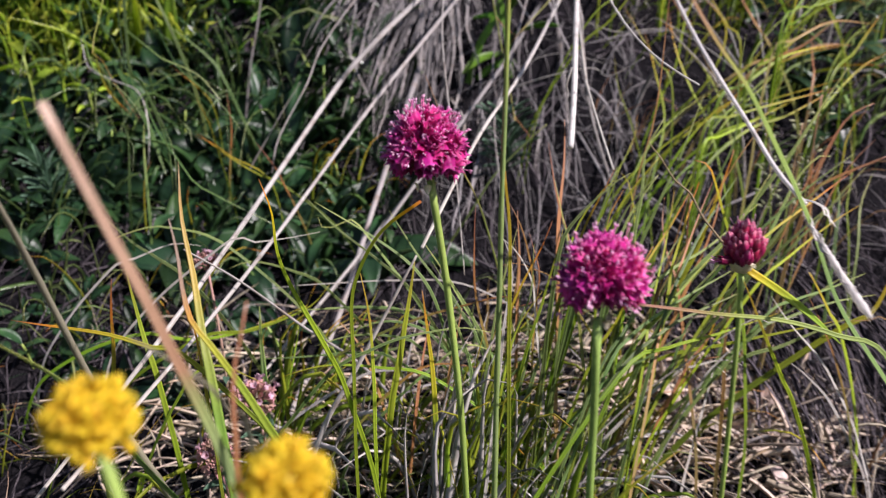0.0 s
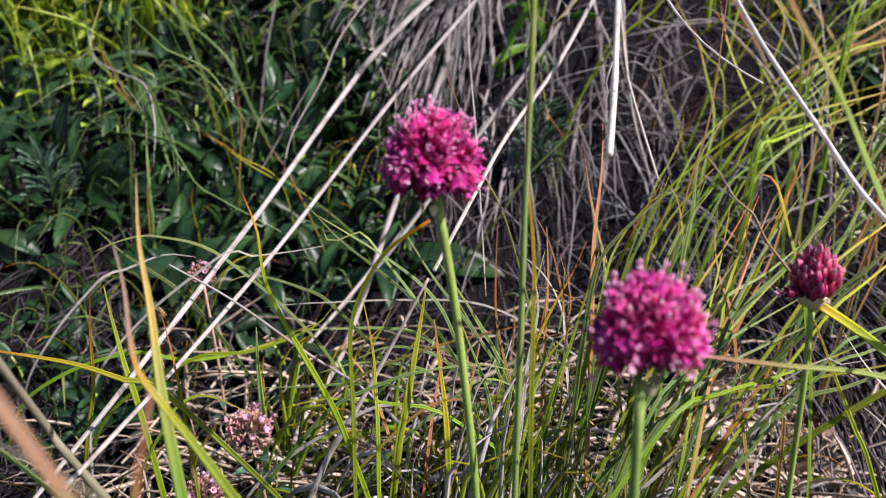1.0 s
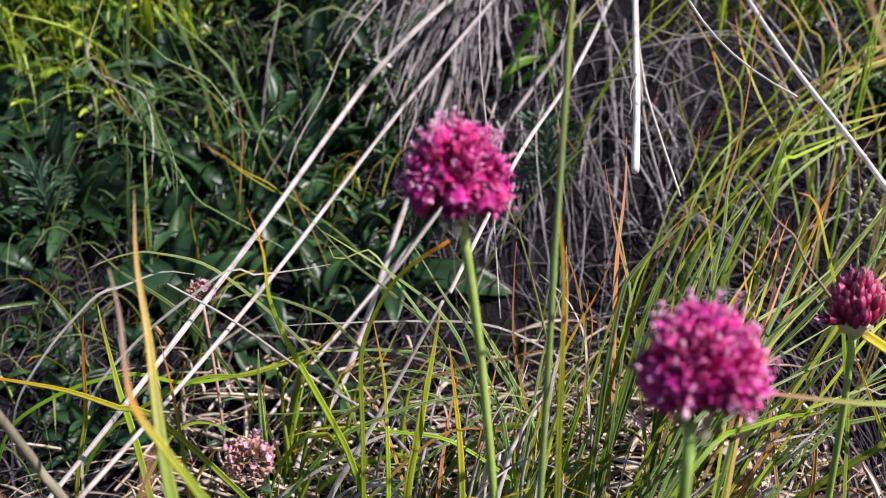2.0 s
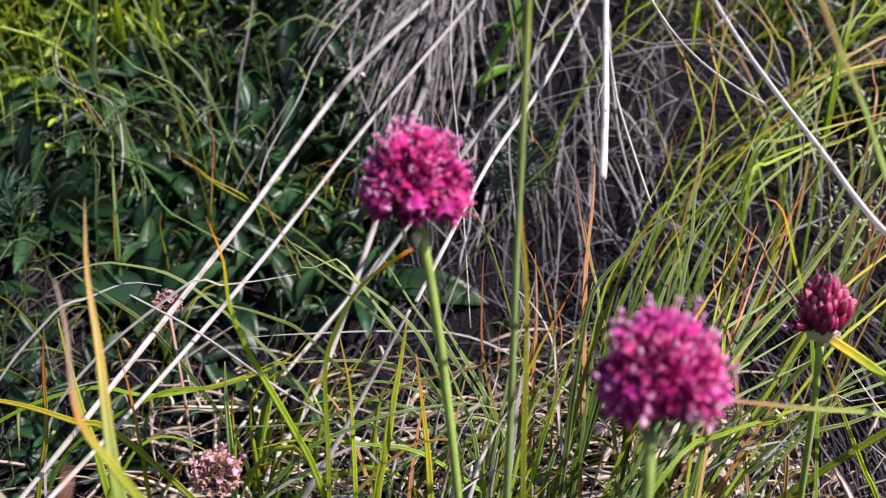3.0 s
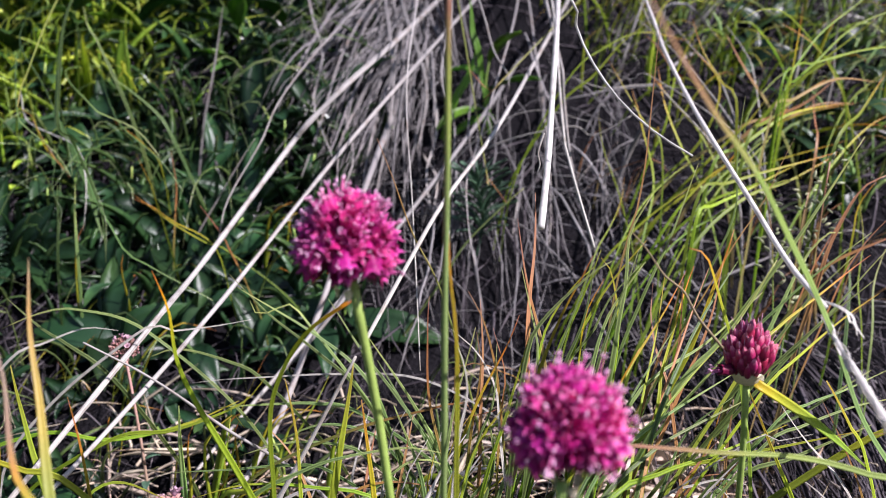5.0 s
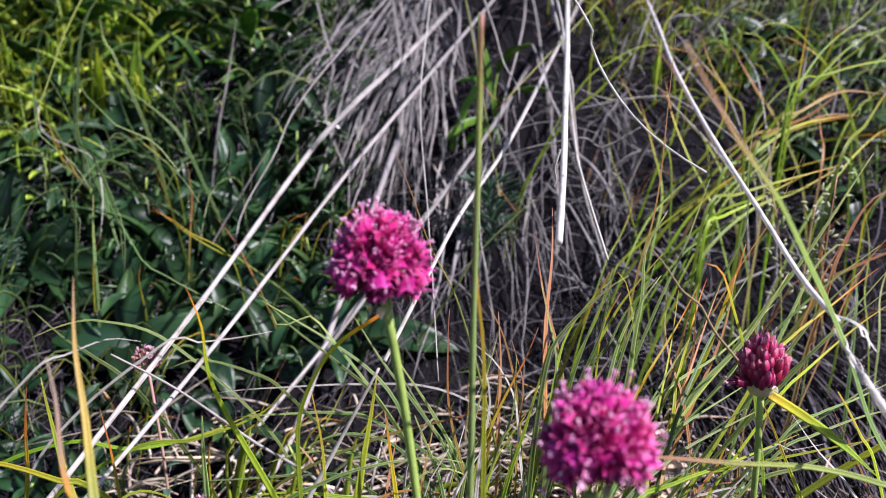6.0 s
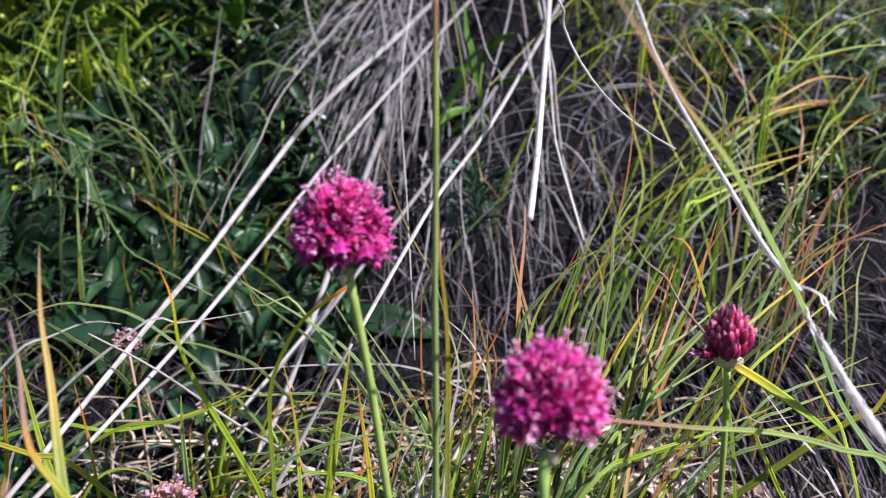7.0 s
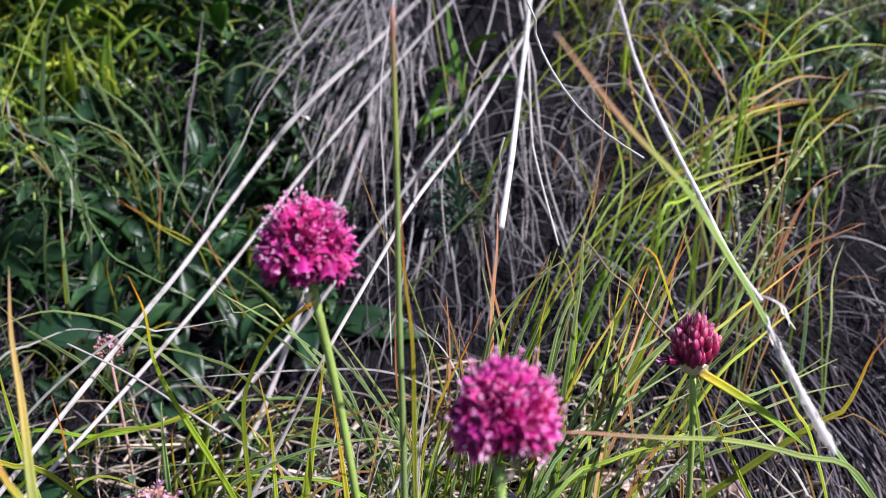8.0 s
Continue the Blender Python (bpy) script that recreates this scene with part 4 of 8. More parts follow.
def bud_head(points, centre, spathe):
    r = random.Random(3)
    thing = empty("flower_bud", points[0])
    flower_stem(thing, points, 0.002)
    c = Vector(centre) - Vector(points[0])
    part("receptacle", lathe("receptacle", [(0.0, -0.0052), (0.0036, -0.0042), (0.0045, -0.001), (0.0036, 0.0032), (0.0, 0.005)], 12, "core"), thing, at=Matrix.Translation(c))
    count = 84
    for i in range(count):
        z = 1 - 1.72 * (i + 0.5) / count
        a = i * 2.39996
        s = math.sqrt(max(0, 1 - z * z))
        wide = 0.003 if z > 0.3 else 0.0043
        place = c + Vector((s * math.cos(a) * wide, s * math.sin(a) * wide, z * 0.0062 - 0.0034))
        way = Vector((s * math.cos(a) + r.uniform(-0.25, 0.25), s * math.sin(a) + r.uniform(-0.25, 0.25), z + (1.6 if z > 0.3 else 2.4) + r.uniform(-0.5, 0.4))).normalized()
        b = part("closed_floret", BUDLET, thing, at=along_axis(place, way, r.uniform(0, 360), r.uniform(0.66, 0.9)))
        if i < 60 and i % 2 == 0 or i % 9 == 5:
            part("stamen", r.choice(SPIKES), b, "thin pale pink stamen", at=pose(0, 0, 0.005, r.uniform(-12, 12), r.uniform(-12, 12), r.uniform(0, 360)))
    half_open = tepal_bell("floret", 0.0066, 0.0020, 0.5, 1.2, 9)
    half_open.materials[0] = M["bud"]
    f = part("floret", half_open, thing, "crimson floret opening at the side", at=along_axis(c + Vector((-0.0042, -0.002, -0.0052)), (-1, -0.2, 0.12), 20, 0.85))
    stamens(f, 4, r, 1.35)
    collar = lathe("collar", [(0.0016, -0.0034), (0.0034, -0.0026), (0.0044, -0.0004), (0.0046, 0.0008), (0.0038, 0.0012)], 14, "bract", 3, 0.0003)
    part("collar", collar, thing, "papery cream collar", at=Matrix.Translation(c + Vector((0, 0, -0.0066))))
    for j in range(3):
        a = j * 120 + 80
        m = Matrix.Translation(c + Vector((0, 0, -0.0072))) @ pose(0, 0, 0, 0, 0, a) @ pose(0, 0.0036, 0, 20, 0, 0) @ Matrix.Diagonal((0.16, 0.16, 0.2, 1))
        part("bract", BRACT, thing, "papery cream bract", at=m)
    base = Vector(points[0])
    line = curve_points([Vector(p) - base for p in spathe], 14)
    u = np.linspace(0, 1, 15)
    v, f, al = swept(line, 0.0029 * (0.15 + 0.85 * np.clip((1 - u) / 0.5, 0, 1)), FOLDED)
    part("spathe", mesh_of("spathe", v, f, al, "spathe"), thing, "yellow green pointed spathe leaf")
    return tagged(thing, "half-closed dark crimson round flower bud on a green stem", "flower")


YELLOW = lathe("floret", [(0.0002, 0.0), (0.0008, 0.0008), (0.0011, 0.002), (0.0012, 0.0028), (0.0006, 0.0034)], 8, "yellow", 4, 0.0004)


def yellow_head(centre, foot, seed):
    r = random.Random(seed)
    thing = empty("yellow_flower", foot)
    c = Vector(centre) - Vector(foot)
    mid = c * 0.5 + Vector((0.006, 0.004, 0))
    v, f, a = swept(curve_points([(0, 0, 0), mid, c], 12), np.full(13, 0.0016), ROUND)
    part("stem", mesh_of("stem", v, f, a, "stem"), thing)
    part("receptacle", lathe("receptacle", [(0.0, -0.0042), (0.003, -0.003), (0.0041, 0.0), (0.003, 0.003), (0.0, 0.0042)], 14, "yellow"), thing, at=Matrix.Translation(c))
    for i in range(280):
        z = 1 - 1.7 * (i + 0.5) / 280
        b = i * 2.39996
        s = math.sqrt(max(0, 1 - z * z))
        way = Vector((s * math.cos(b), s * math.sin(b), z)) + Vector((r.uniform(-1, 1), r.uniform(-1, 1), r.uniform(-1, 1))) * 0.15
        way.normalize()
        part("floret", YELLOW, thing, at=along_axis(c + way * r.uniform(0.0028, 0.0044) * (1 + 0.18 * noise.noise((way.x * 2.2 + seed, way.y * 2.2, way.z * 2.2))), way, r.uniform(0, 360), r.uniform(0.36, 0.62)))
    return tagged(thing, "small bright yellow round flower head close by", "flower", group="yellow flower heads")


# ---- creeping thyme and needle-leaved weeds ----
CALYX = lathe("calyx", [(0.0003, 0.0), (0.0007, 0.0008), (0.0008, 0.002), (0.001, 0.003)], 7, "calyx", 5, 0.0004)
COROLLA = lathe("corolla", [(0.0003, 0.0), (0.0005, 0.0016), (0.0009, 0.0026), (0.0017, 0.0031)], 8, "pink", 4, 0.0005)
SMALL_LEAF = leaf_mesh("leaf", 0.006, 0.003, 0.5, "needle")


def thyme(centre, size, blooms, seed):
    r = random.Random(seed)
    c = Vector(centre)
    foot = Vector((c.x + 0.004, c.y + 0.012, float(ground_z(c.x, c.y + 0.012)) - 0.004))
    thing = empty("thyme_sprig", foot)
    c -= foot
    line = curve_points([(0, 0, 0), c * 0.5 + Vector((0.003, -0.004, 0)), c], 10)
    v, f, a = swept(line, np.full(11, 0.0013), ROUND[::2])
    part("stem", mesh_of("stem", v, f, a, "calyx"), thing)
    for i in range(110):
        z = 1 - 1.75 * (i + 0.5) / 110
        b = i * 2.39996 + r.uniform(-0.2, 0.2)
        s = math.sqrt(max(0, 1 - z * z))
        way = Vector((s * math.cos(b), s * math.sin(b), z + 0.2 + r.uniform(-0.3, 0.3))).normalized()
        cal = part("calyx", CALYX, thing, at=along_axis(c + Vector((way.x, way.y, way.z * 0.9)) * r.uniform(0.0026, 0.0036) * size, way, r.uniform(0, 360), size * r.uniform(0.4, 0.66)))
        if r.random() < blooms * (0.5 + 1.6 * z):
            part("corolla", COROLLA, cal, "pale pink corolla", at=pose(0, 0, 0.0018, r.uniform(-20, 20), r.uniform(-20, 20), r.uniform(0, 360)))
    for i in range(8):
        p = line[2 + i]
        part("leaf", SMALL_LEAF, thing, at=pose(*p, r.uniform(0, 40), 0, i * 97) @ Matrix.Diagonal((size, size, size, 1)))
    return tagged(thing, "small thyme sprig with a round head of pale pink flowers", "herb", group="thyme sprigs")


NEEDLE = leaf_mesh("needle", 0.016, 0.0016, 0.3, "needle")


def needle_weed(place, size, seed):
    r = random.Random(seed)
    foot = Vector((place[0], place[1] + 0.01, float(ground_z(place[0], place[1] + 0.01)) - 0.004))
    thing = empty("needle_leaved_weed", foot)
    top = Vector(place) - foot
    line = curve_points([(0, 0, 0), top * 0.5 + Vector((0.004, 0, 0)), top], 12)
    v, f, a = swept(line, np.full(13, 0.0013), ROUND[::2])
    part("stem", mesh_of("stem", v, f, a, "needle"), thing)
    for i in range(60):
        p = line[4 + (i * 9) // 60]
        m = pose(*p, r.uniform(5, 45) + i * 0.4, 0, i * 137.5) @ Matrix.Diagonal((size, size * r.uniform(0.8, 1.2), size, 1))
        part("needle", NEEDLE, thing, at=m)
    return tagged(thing, "weed with blue green needle leaves on the bank", "weed", group="needle-leaved weeds")


SPIKELET = lathe("spikelet", [(0.0001, 0.0), (0.0007, 0.001), (0.0006, 0.0024), (0.0001, 0.0036)], 6, "seed")


def panicle(points, seed):
    """A grass stalk with an open head of spikelets."""
    r = random.Random(seed)
    thing = empty("grass_panicle", points[0])
    base = Vector(points[0])
    line = curve_points([Vector(p) - base for p in points], 16)
    v, f, a = swept(line, np.full(17, 0.0008), ROUND[::2])
    part("stalk", mesh_of("stalk", v, f, a, "culm"), thing)
    for i in range(34):
        p = Vector(line[10 + i * 7 // 34])
        way = Vector((r.uniform(-1, 1), r.uniform(-1, 1), r.uniform(-0.2, 1.0))).normalized()
        part("spikelet", SPIKELET, thing, at=along_axis(p + way * r.uniform(0.001, 0.007), way, 0, r.uniform(0.8, 1.2)))
    return tagged(thing, "thin grass stalk with a loose pale green seed head", "grass", group="grass panicles")


flower_head("round_headed_flower", [(0.0139, 0.2894, 0.0129), (0.0130, 0.2798, 0.0599), (0.0101, 0.2680, 0.1146), (0.0078, 0.2620, 0.1412), (0.0043, 0.2550, 0.1728), (0.0018, 0.2500, 0.1903), (-0.0001, 0.2470, 0.2036)], (-0.0013, 0.2470, 0.2124), 0.0125, 0.0022, 150, 21, "round magenta flower head of many small bells on a bare stem", low=1.0)
flower_head("round_headed_flower", [(0.0467, 0.2473, 0.0052), (0.0462, 0.2345, 0.0679), (0.0442, 0.2190, 0.1382), (0.0431, 0.2140, 0.1592), (0.0428, 0.2120, 0.1721)], (0.0440, 0.2120, 0.1830), 0.0123, 0.0023, 150, 22, "round magenta flower head in full bloom standing lower", low=0.74)
bud_head([(0.1198, 0.3284, 0.0230), (0.1191, 0.3226, 0.0504), (0.1172, 0.3150, 0.0855), (0.1150, 0.3080, 0.1167), (0.1130, 0.3020, 0.1415), (0.1106, 0.2970, 0.1632)], (0.1105, 0.2970, 0.1733), [(0.1119, 0.2940, 0.1647), (0.1248, 0.2970, 0.1564), (0.1404, 0.3030, 0.1449), (0.1557, 0.3100, 0.1320)])
yellow_head((-0.0407, 0.1120, 0.1896), (-0.0287, 0.1420, -0.0098), 11)
yellow_head((-0.0164, 0.1120, 0.1810), (-0.0044, 0.1420, -0.0098), 12)
thyme((-0.0790, 0.3450, 0.0943), 1.85, 0.2, 1)
thyme((-0.1099, 0.3900, 0.1455), 1.15, 0.1, 2)
thyme((-0.0929, 0.3300, 0.0757), 1.6, 0.2, 3)
thyme((-0.0962, 0.3350, 0.0693), 1.2, 0.2, 4)
needle_weed((-0.2547, 0.5300, 0.1727), 1.3, 1)
needle_weed((-0.1140, 0.7000, 0.2959), 1.1, 2)
needle_weed((0.0428, 0.5600, 0.2032), 1.4, 3)
panicle([(0.1887, 0.4445, 0.0648), (0.1894, 0.4355, 0.1200), (0.1919, 0.4300, 0.1837), (0.1933, 0.4300, 0.2039), (0.1949, 0.4300, 0.2233)], 1)
panicle([(0.1845, 0.4531, 0.0684), (0.1853, 0.4449, 0.1198), (0.1879, 0.4400, 0.1795), (0.1891, 0.4400, 0.1952), (0.1910, 0.4400, 0.2086)], 2)
panicle([(0.1878, 0.4624, 0.0737), (0.1859, 0.4544, 0.1250), (0.1804, 0.4500, 0.1805), (0.1777, 0.4500, 0.1965), (0.1743, 0.4500, 0.2123)], 3)


# ---- single blades and straws ----
strand("dry_straw", "pale", 0.00360, [(0.0200, 0.6600, 0.3270), (-0.0070, 0.5600, 0.2870), (-0.0303, 0.5191, 0.2608), (-0.0470, 0.5044, 0.2419), (-0.0536, 0.5005, 0.2340), (-0.0604, 0.4974, 0.2245), (-0.0886, 0.4374, 0.1755), (-0.0917, 0.3931, 0.1636), (-0.0959, 0.3621, 0.1528), (-0.1014, 0.3401, 0.1423), (-0.1082, 0.3245, 0.1315), (-0.1162, 0.3135, 0.1201), (-0.1285, 0.3050, 0.1044), (-0.1395, 0.2973, 0.0902), (-0.1494, 0.2904, 0.0774)], "long bleached white dry grass straw leaning out of the bank", kind="round", blunt=0.42, category="dry straw", fade=0.50)
strand("dry_straw", "pale", 0.00312, [(0.1214, 0.9177, 0.4391), (0.0260, 0.6262, 0.3031), (-0.0322, 0.5030, 0.2244), (-0.0664, 0.4424, 0.1751), (-0.0749, 0.4073, 0.1608), (-0.0817, 0.3744, 0.1497), (-0.0870, 0.3441, 0.1413), (-0.0910, 0.3167, 0.1351), (-0.0940, 0.2918, 0.1308), (-0.0965, 0.2646, 0.1274), (-0.0988, 0.2401, 0.1244), (-0.1009, 0.2181, 0.1217)], "long bleached white dry grass straw leaning out of the bank", kind="round", blunt=0.42, category="dry straw", fade=0.50)
strand("dry_straw", "pale", 0.00320, [(0.1593, 0.8579, 0.3889), (0.1081, 0.6800, 0.3185), (0.0526, 0.4875, 0.2424), (0.0233, 0.4012, 0.2093), (0.0090, 0.3542, 0.1893), (-0.0047, 0.3100, 0.1694)], "long bleached white dry grass straw leaning out of the bank", kind="round", blunt=0.42, category="dry straw", fade=0.50)
strand("dry_straw", "pale", 0.00304, [(-0.0633, 0.3288, 0.0218), (-0.0574, 0.3229, 0.0568), (-0.0444, 0.3180, 0.0941), (-0.0334, 0.3160, 0.1149), (-0.0195, 0.3160, 0.1407), (-0.0067, 0.3160, 0.1652)], "pale weathered broken grass straw standing on the bank", kind="round", blunt=0.30, category="dry straw", fade=0.40)
strand("dry_straw", "white", 0.00340, [(0.1352, 0.8552, 0.4440), (0.0847, 0.5300, 0.2980), (0.0635, 0.3939, 0.2368), (0.0524, 0.3270, 0.2055)], "short bleached broken straw hanging down", kind="round", blunt=0.72, category="dry straw", fade=0.50)
strand("dry_straw", "pale", 0.00200, [(0.1020, 0.8400, 0.4000), (0.0930, 0.6200, 0.3220), (0.0785, 0.4600, 0.2400), (0.0772, 0.4300, 0.2230), (0.0812, 0.3850, 0.1900)], "pale weathered straw hanging behind the broken straw", kind="round", blunt=0.50, category="dry straw", fade=0.40)
strand("dry_straw", "white", 0.00177, [(0.0377, 1.0256, 0.4982), (0.0439, 0.6945, 0.4433), (0.0658, 0.3900, 0.2930), (0.0684, 0.3730, 0.2765), (0.0720, 0.3650, 0.2647), (0.0777, 0.3580, 0.2538), (0.0830, 0.3510, 0.2458), (0.0891, 0.3440, 0.2389), (0.0953, 0.3380, 0.2336), (0.1019, 0.3310, 0.2288)], "thin bleached straw bent in a curl", kind="round", blunt=0.40, category="dry straw", group="hanging straws", fade=0.50)
strand("dry_straw", "white", 0.00264, [(0.2008, 0.8827, 0.4053), (0.1601, 0.6200, 0.3111), (0.1431, 0.5100, 0.2716), (0.1263, 0.3499, 0.2163), (0.1220, 0.3028, 0.1993), (0.1218, 0.2780, 0.1914)], "long bleached straw with a frayed woolly end", kind="round", blunt=0.60, category="dry straw", fade=0.50)
strand("frayed_straw_end", "wool", 0.00239, [(0.1241, 0.2820, 0.1881), (0.1230, 0.2680, 0.1819), (0.1214, 0.2540, 0.1777), (0.1198, 0.2380, 0.1728), (0.1185, 0.2240, 0.1688)], "frayed woolly white end of a dead straw", kind="frayed", blunt=0.80, category="dry straw")
strand("dry_straw", "wool", 0.00076, [(0.1226, 0.2790, 0.1926), (0.1247, 0.2750, 0.1919), (0.1267, 0.2720, 0.1903), (0.1267, 0.2700, 0.1883), (0.1277, 0.2690, 0.1866), (0.1284, 0.2680, 0.1853)], "short peeling white straw shred", kind="blade", blunt=0.20, category="dry straw")
strand("dry_straw", "wool", 0.00061, [(0.1244, 0.2750, 0.1919), (0.1263, 0.2740, 0.1907), (0.1269, 0.2730, 0.1885), (0.1278, 0.2720, 0.1881), (0.1280, 0.2710, 0.1854)], "short peeling white straw shred", kind="blade", blunt=0.20, category="dry straw")
strand("dry_straw", "pale", 0.00096, [(0.0554, 0.3500, 0.2358), (0.0537, 0.3500, 0.2292), (0.0544, 0.3500, 0.2250), (0.0537, 0.3500, 0.2222)], "short peeling white straw shred", kind="round", blunt=0.30, category="dry straw", fade=0.50)
strand("grass_culm", "culm", 0.00215, [(0.2425, 0.3633, 0.0317), (0.2346, 0.3561, 0.0532), (0.2179, 0.3450, 0.0779), (0.1856, 0.3270, 0.1084), (0.1502, 0.3020, 0.1503), (0.1243, 0.2760, 0.1854), (0.1074, 0.2560, 0.2056), (0.0884, 0.2360, 0.2249), (0.0689, 0.2120, 0.2394), (0.0566, 0.1960, 0.2503), (0.0491, 0.1860, 0.2568)], "long arching green grass blade with a withered brown tip", kind="blade", blunt=0.20, category="grass blade", fade=0.17)
strand("grass_culm", "culm", 0.00226, [(0.0217, 0.2898, 0.0103), (0.0216, 0.2786, 0.0652), (0.0213, 0.2660, 0.1238), (0.0207, 0.2520, 0.1860), (0.0207, 0.2440, 0.2246), (0.0206, 0.2360, 0.2574), (0.0208, 0.2340, 0.2663)], "tall upright green grass stalk with an orange brown top", kind="round", blunt=0.50, category="grass stalk", fade=0.05)
strand("grass_culm", "turn", 0.00138, [(0.0249, 0.2726, 0.0079), (0.0248, 0.2620, 0.0710), (0.0245, 0.2560, 0.1387), (0.0242, 0.2560, 0.1713), (0.0237, 0.2560, 0.1903), (0.0222, 0.2560, 0.2047), (0.0213, 0.2560, 0.2226)], "narrow green blade with an orange withered tip beside a stalk", kind="blade", blunt=0.10, category="grass blade")
strand("grass_culm", "ochre", 0.00269, [(-0.0510, 0.2366, 0.0030), (-0.0529, 0.2264, 0.0742), (-0.0605, 0.2280, 0.1494), (-0.0622, 0.2300, 0.1582), (-0.0663, 0.2360, 0.1776), (-0.0706, 0.2420, 0.1928), (-0.0715, 0.2460, 0.2085)], "broad withered grass blade fading from green to orange", kind="blade", blunt=0.03, category="grass blade", fade=0.075)
strand("grass_culm", "amber", 0.00190, [(-0.0173, 0.3146, 0.0200), (-0.0211, 0.3052, 0.0669), (-0.0315, 0.2950, 0.1168), (-0.0382, 0.2910, 0.1361), (-0.0491, 0.2880, 0.1589), (-0.0530, 0.2850, 0.1726), (-0.0539, 0.2830, 0.1871), (-0.0577, 0.2810, 0.1991)], "curved yellow green blade with a thin brown tip", kind="blade", blunt=0.05, category="grass blade", fade=0.04)
strand("grass_culm", "amber", 0.00141, [(-0.0304, 0.3143, 0.0166), (-0.0302, 0.3058, 0.0598), (-0.0294, 0.2960, 0.1109), (-0.0290, 0.2940, 0.1310), (-0.0290, 0.2900, 0.1550), (-0.0250, 0.2860, 0.1690), (-0.0170, 0.2810, 0.1820), (-0.0040, 0.2760, 0.1920)], "yellow green blade bent over with an orange tip", kind="blade", blunt=0.70, category="grass blade", fade=0.03)
strand("dry_straw", "grey", 0.00174, [(-0.0047, 0.3862, 0.0409), (-0.0136, 0.3779, 0.0705), (-0.0342, 0.3660, 0.1024), (-0.0586, 0.3550, 0.1247), (-0.0830, 0.3460, 0.1477), (-0.1030, 0.3380, 0.1629)], "thin grey dry twig lying across the grass", kind="round", blunt=0.40, category="dry straw", fade=0.40)
strand("dry_straw", "tan", 0.00149, [(0.0431, 0.3950, 0.0432), (0.0387, 0.3851, 0.1022), (0.0224, 0.3790, 0.1676), (0.0092, 0.3790, 0.1960), (0.0016, 0.3790, 0.2173), (-0.0047, 0.3790, 0.2329)], "thin tan dry stalk with a fine tip", kind="round", blunt=0.15, category="dry straw", fade=0.07)
strand("dry_straw", "twig", 0.00080, [(0.1022, 0.2950, 0.1749), (0.0982, 0.2930, 0.1792), (0.0935, 0.2910, 0.1844), (0.0904, 0.2890, 0.1888), (0.0873, 0.2870, 0.1933), (0.0837, 0.2850, 0.1961), (0.0801, 0.2830, 0.1991), (0.0744, 0.2790, 0.2062), (0.0694, 0.2750, 0.2112)], "thin crooked brown twig touching a flower bud", kind="round", blunt=0.40, category="dry straw")
strand("grass_culm", "culm", 0.00162, [(0.2012, 0.3113, 0.0153), (0.1910, 0.2953, 0.0805), (0.1519, 0.2720, 0.1391), (0.1292, 0.2630, 0.1506), (0.1078, 0.2570, 0.1582), (0.0861, 0.2500, 0.1627), (0.0647, 0.2430, 0.1669), (0.0590, 0.2400, 0.1682)], "flat green blade lying sideways with a reddish withered end", kind="blade", blunt=0.40, category="grass blade", fade=0.11)
strand("grass_culm", "green", 0.00227, [(0.0682, 0.3590, 0.0311), (0.0793, 0.3500, 0.0859), (0.1039, 0.3450, 0.1419), (0.1189, 0.3450, 0.1624), (0.1268, 0.3450, 0.1745), (0.1413, 0.3450, 0.1962), (0.1529, 0.3450, 0.2155), (0.1645, 0.3450, 0.2351)], "straight green grass blade rising on the bank", kind="blade", blunt=0.10, category="grass blade")
strand("grass_culm", "green", 0.00198, [(0.0668, 0.3489, 0.0273), (0.0760, 0.3400, 0.0823), (0.0968, 0.3350, 0.1393), (0.1062, 0.3350, 0.1553), (0.1185, 0.3350, 0.1691), (0.1333, 0.3350, 0.1940)], "upright green grass blade in a tuft", kind="blade", blunt=0.08, category="grass blade", group="tuft of green blades")
strand("grass_culm", "green", 0.00177, [(0.0693, 0.3420, 0.0253), (0.0851, 0.3313, 0.0878), (0.1199, 0.3250, 0.1491), (0.1316, 0.3250, 0.1621), (0.1466, 0.3250, 0.1766), (0.1614, 0.3250, 0.1905)], "upright green grass blade in a tuft", kind="blade", blunt=0.08, category="grass blade", group="tuft of green blades")
strand("grass_culm", "green", 0.00162, [(0.0730, 0.3612, 0.0312), (0.0928, 0.3512, 0.0899), (0.1310, 0.3450, 0.1524), (0.1393, 0.3450, 0.1626), (0.1514, 0.3450, 0.1797), (0.1645, 0.3450, 0.1946)], "upright green grass blade in a tuft", kind="blade", blunt=0.08, category="grass blade", group="tuft of green blades")
strand("grass_culm", "green", 0.00145, [(0.0728, 0.3848, 0.0389), (0.0925, 0.3757, 0.0936), (0.1310, 0.3700, 0.1511), (0.1426, 0.3700, 0.1623), (0.1603, 0.3700, 0.1798), (0.1832, 0.3700, 0.1992)], "upright green grass blade in a tuft", kind="blade", blunt=0.08, category="grass blade", group="tuft of green blades")
strand("grass_culm", "green", 0.00137, [(0.0777, 0.3720, 0.0359), (0.1069, 0.3612, 0.0984), (0.1530, 0.3550, 0.1600), (0.1621, 0.3550, 0.1705), (0.1746, 0.3550, 0.1870), (0.1817, 0.3550, 0.1952)], "upright green grass blade in a tuft", kind="blade", blunt=0.08, category="grass blade", group="tuft of green blades")
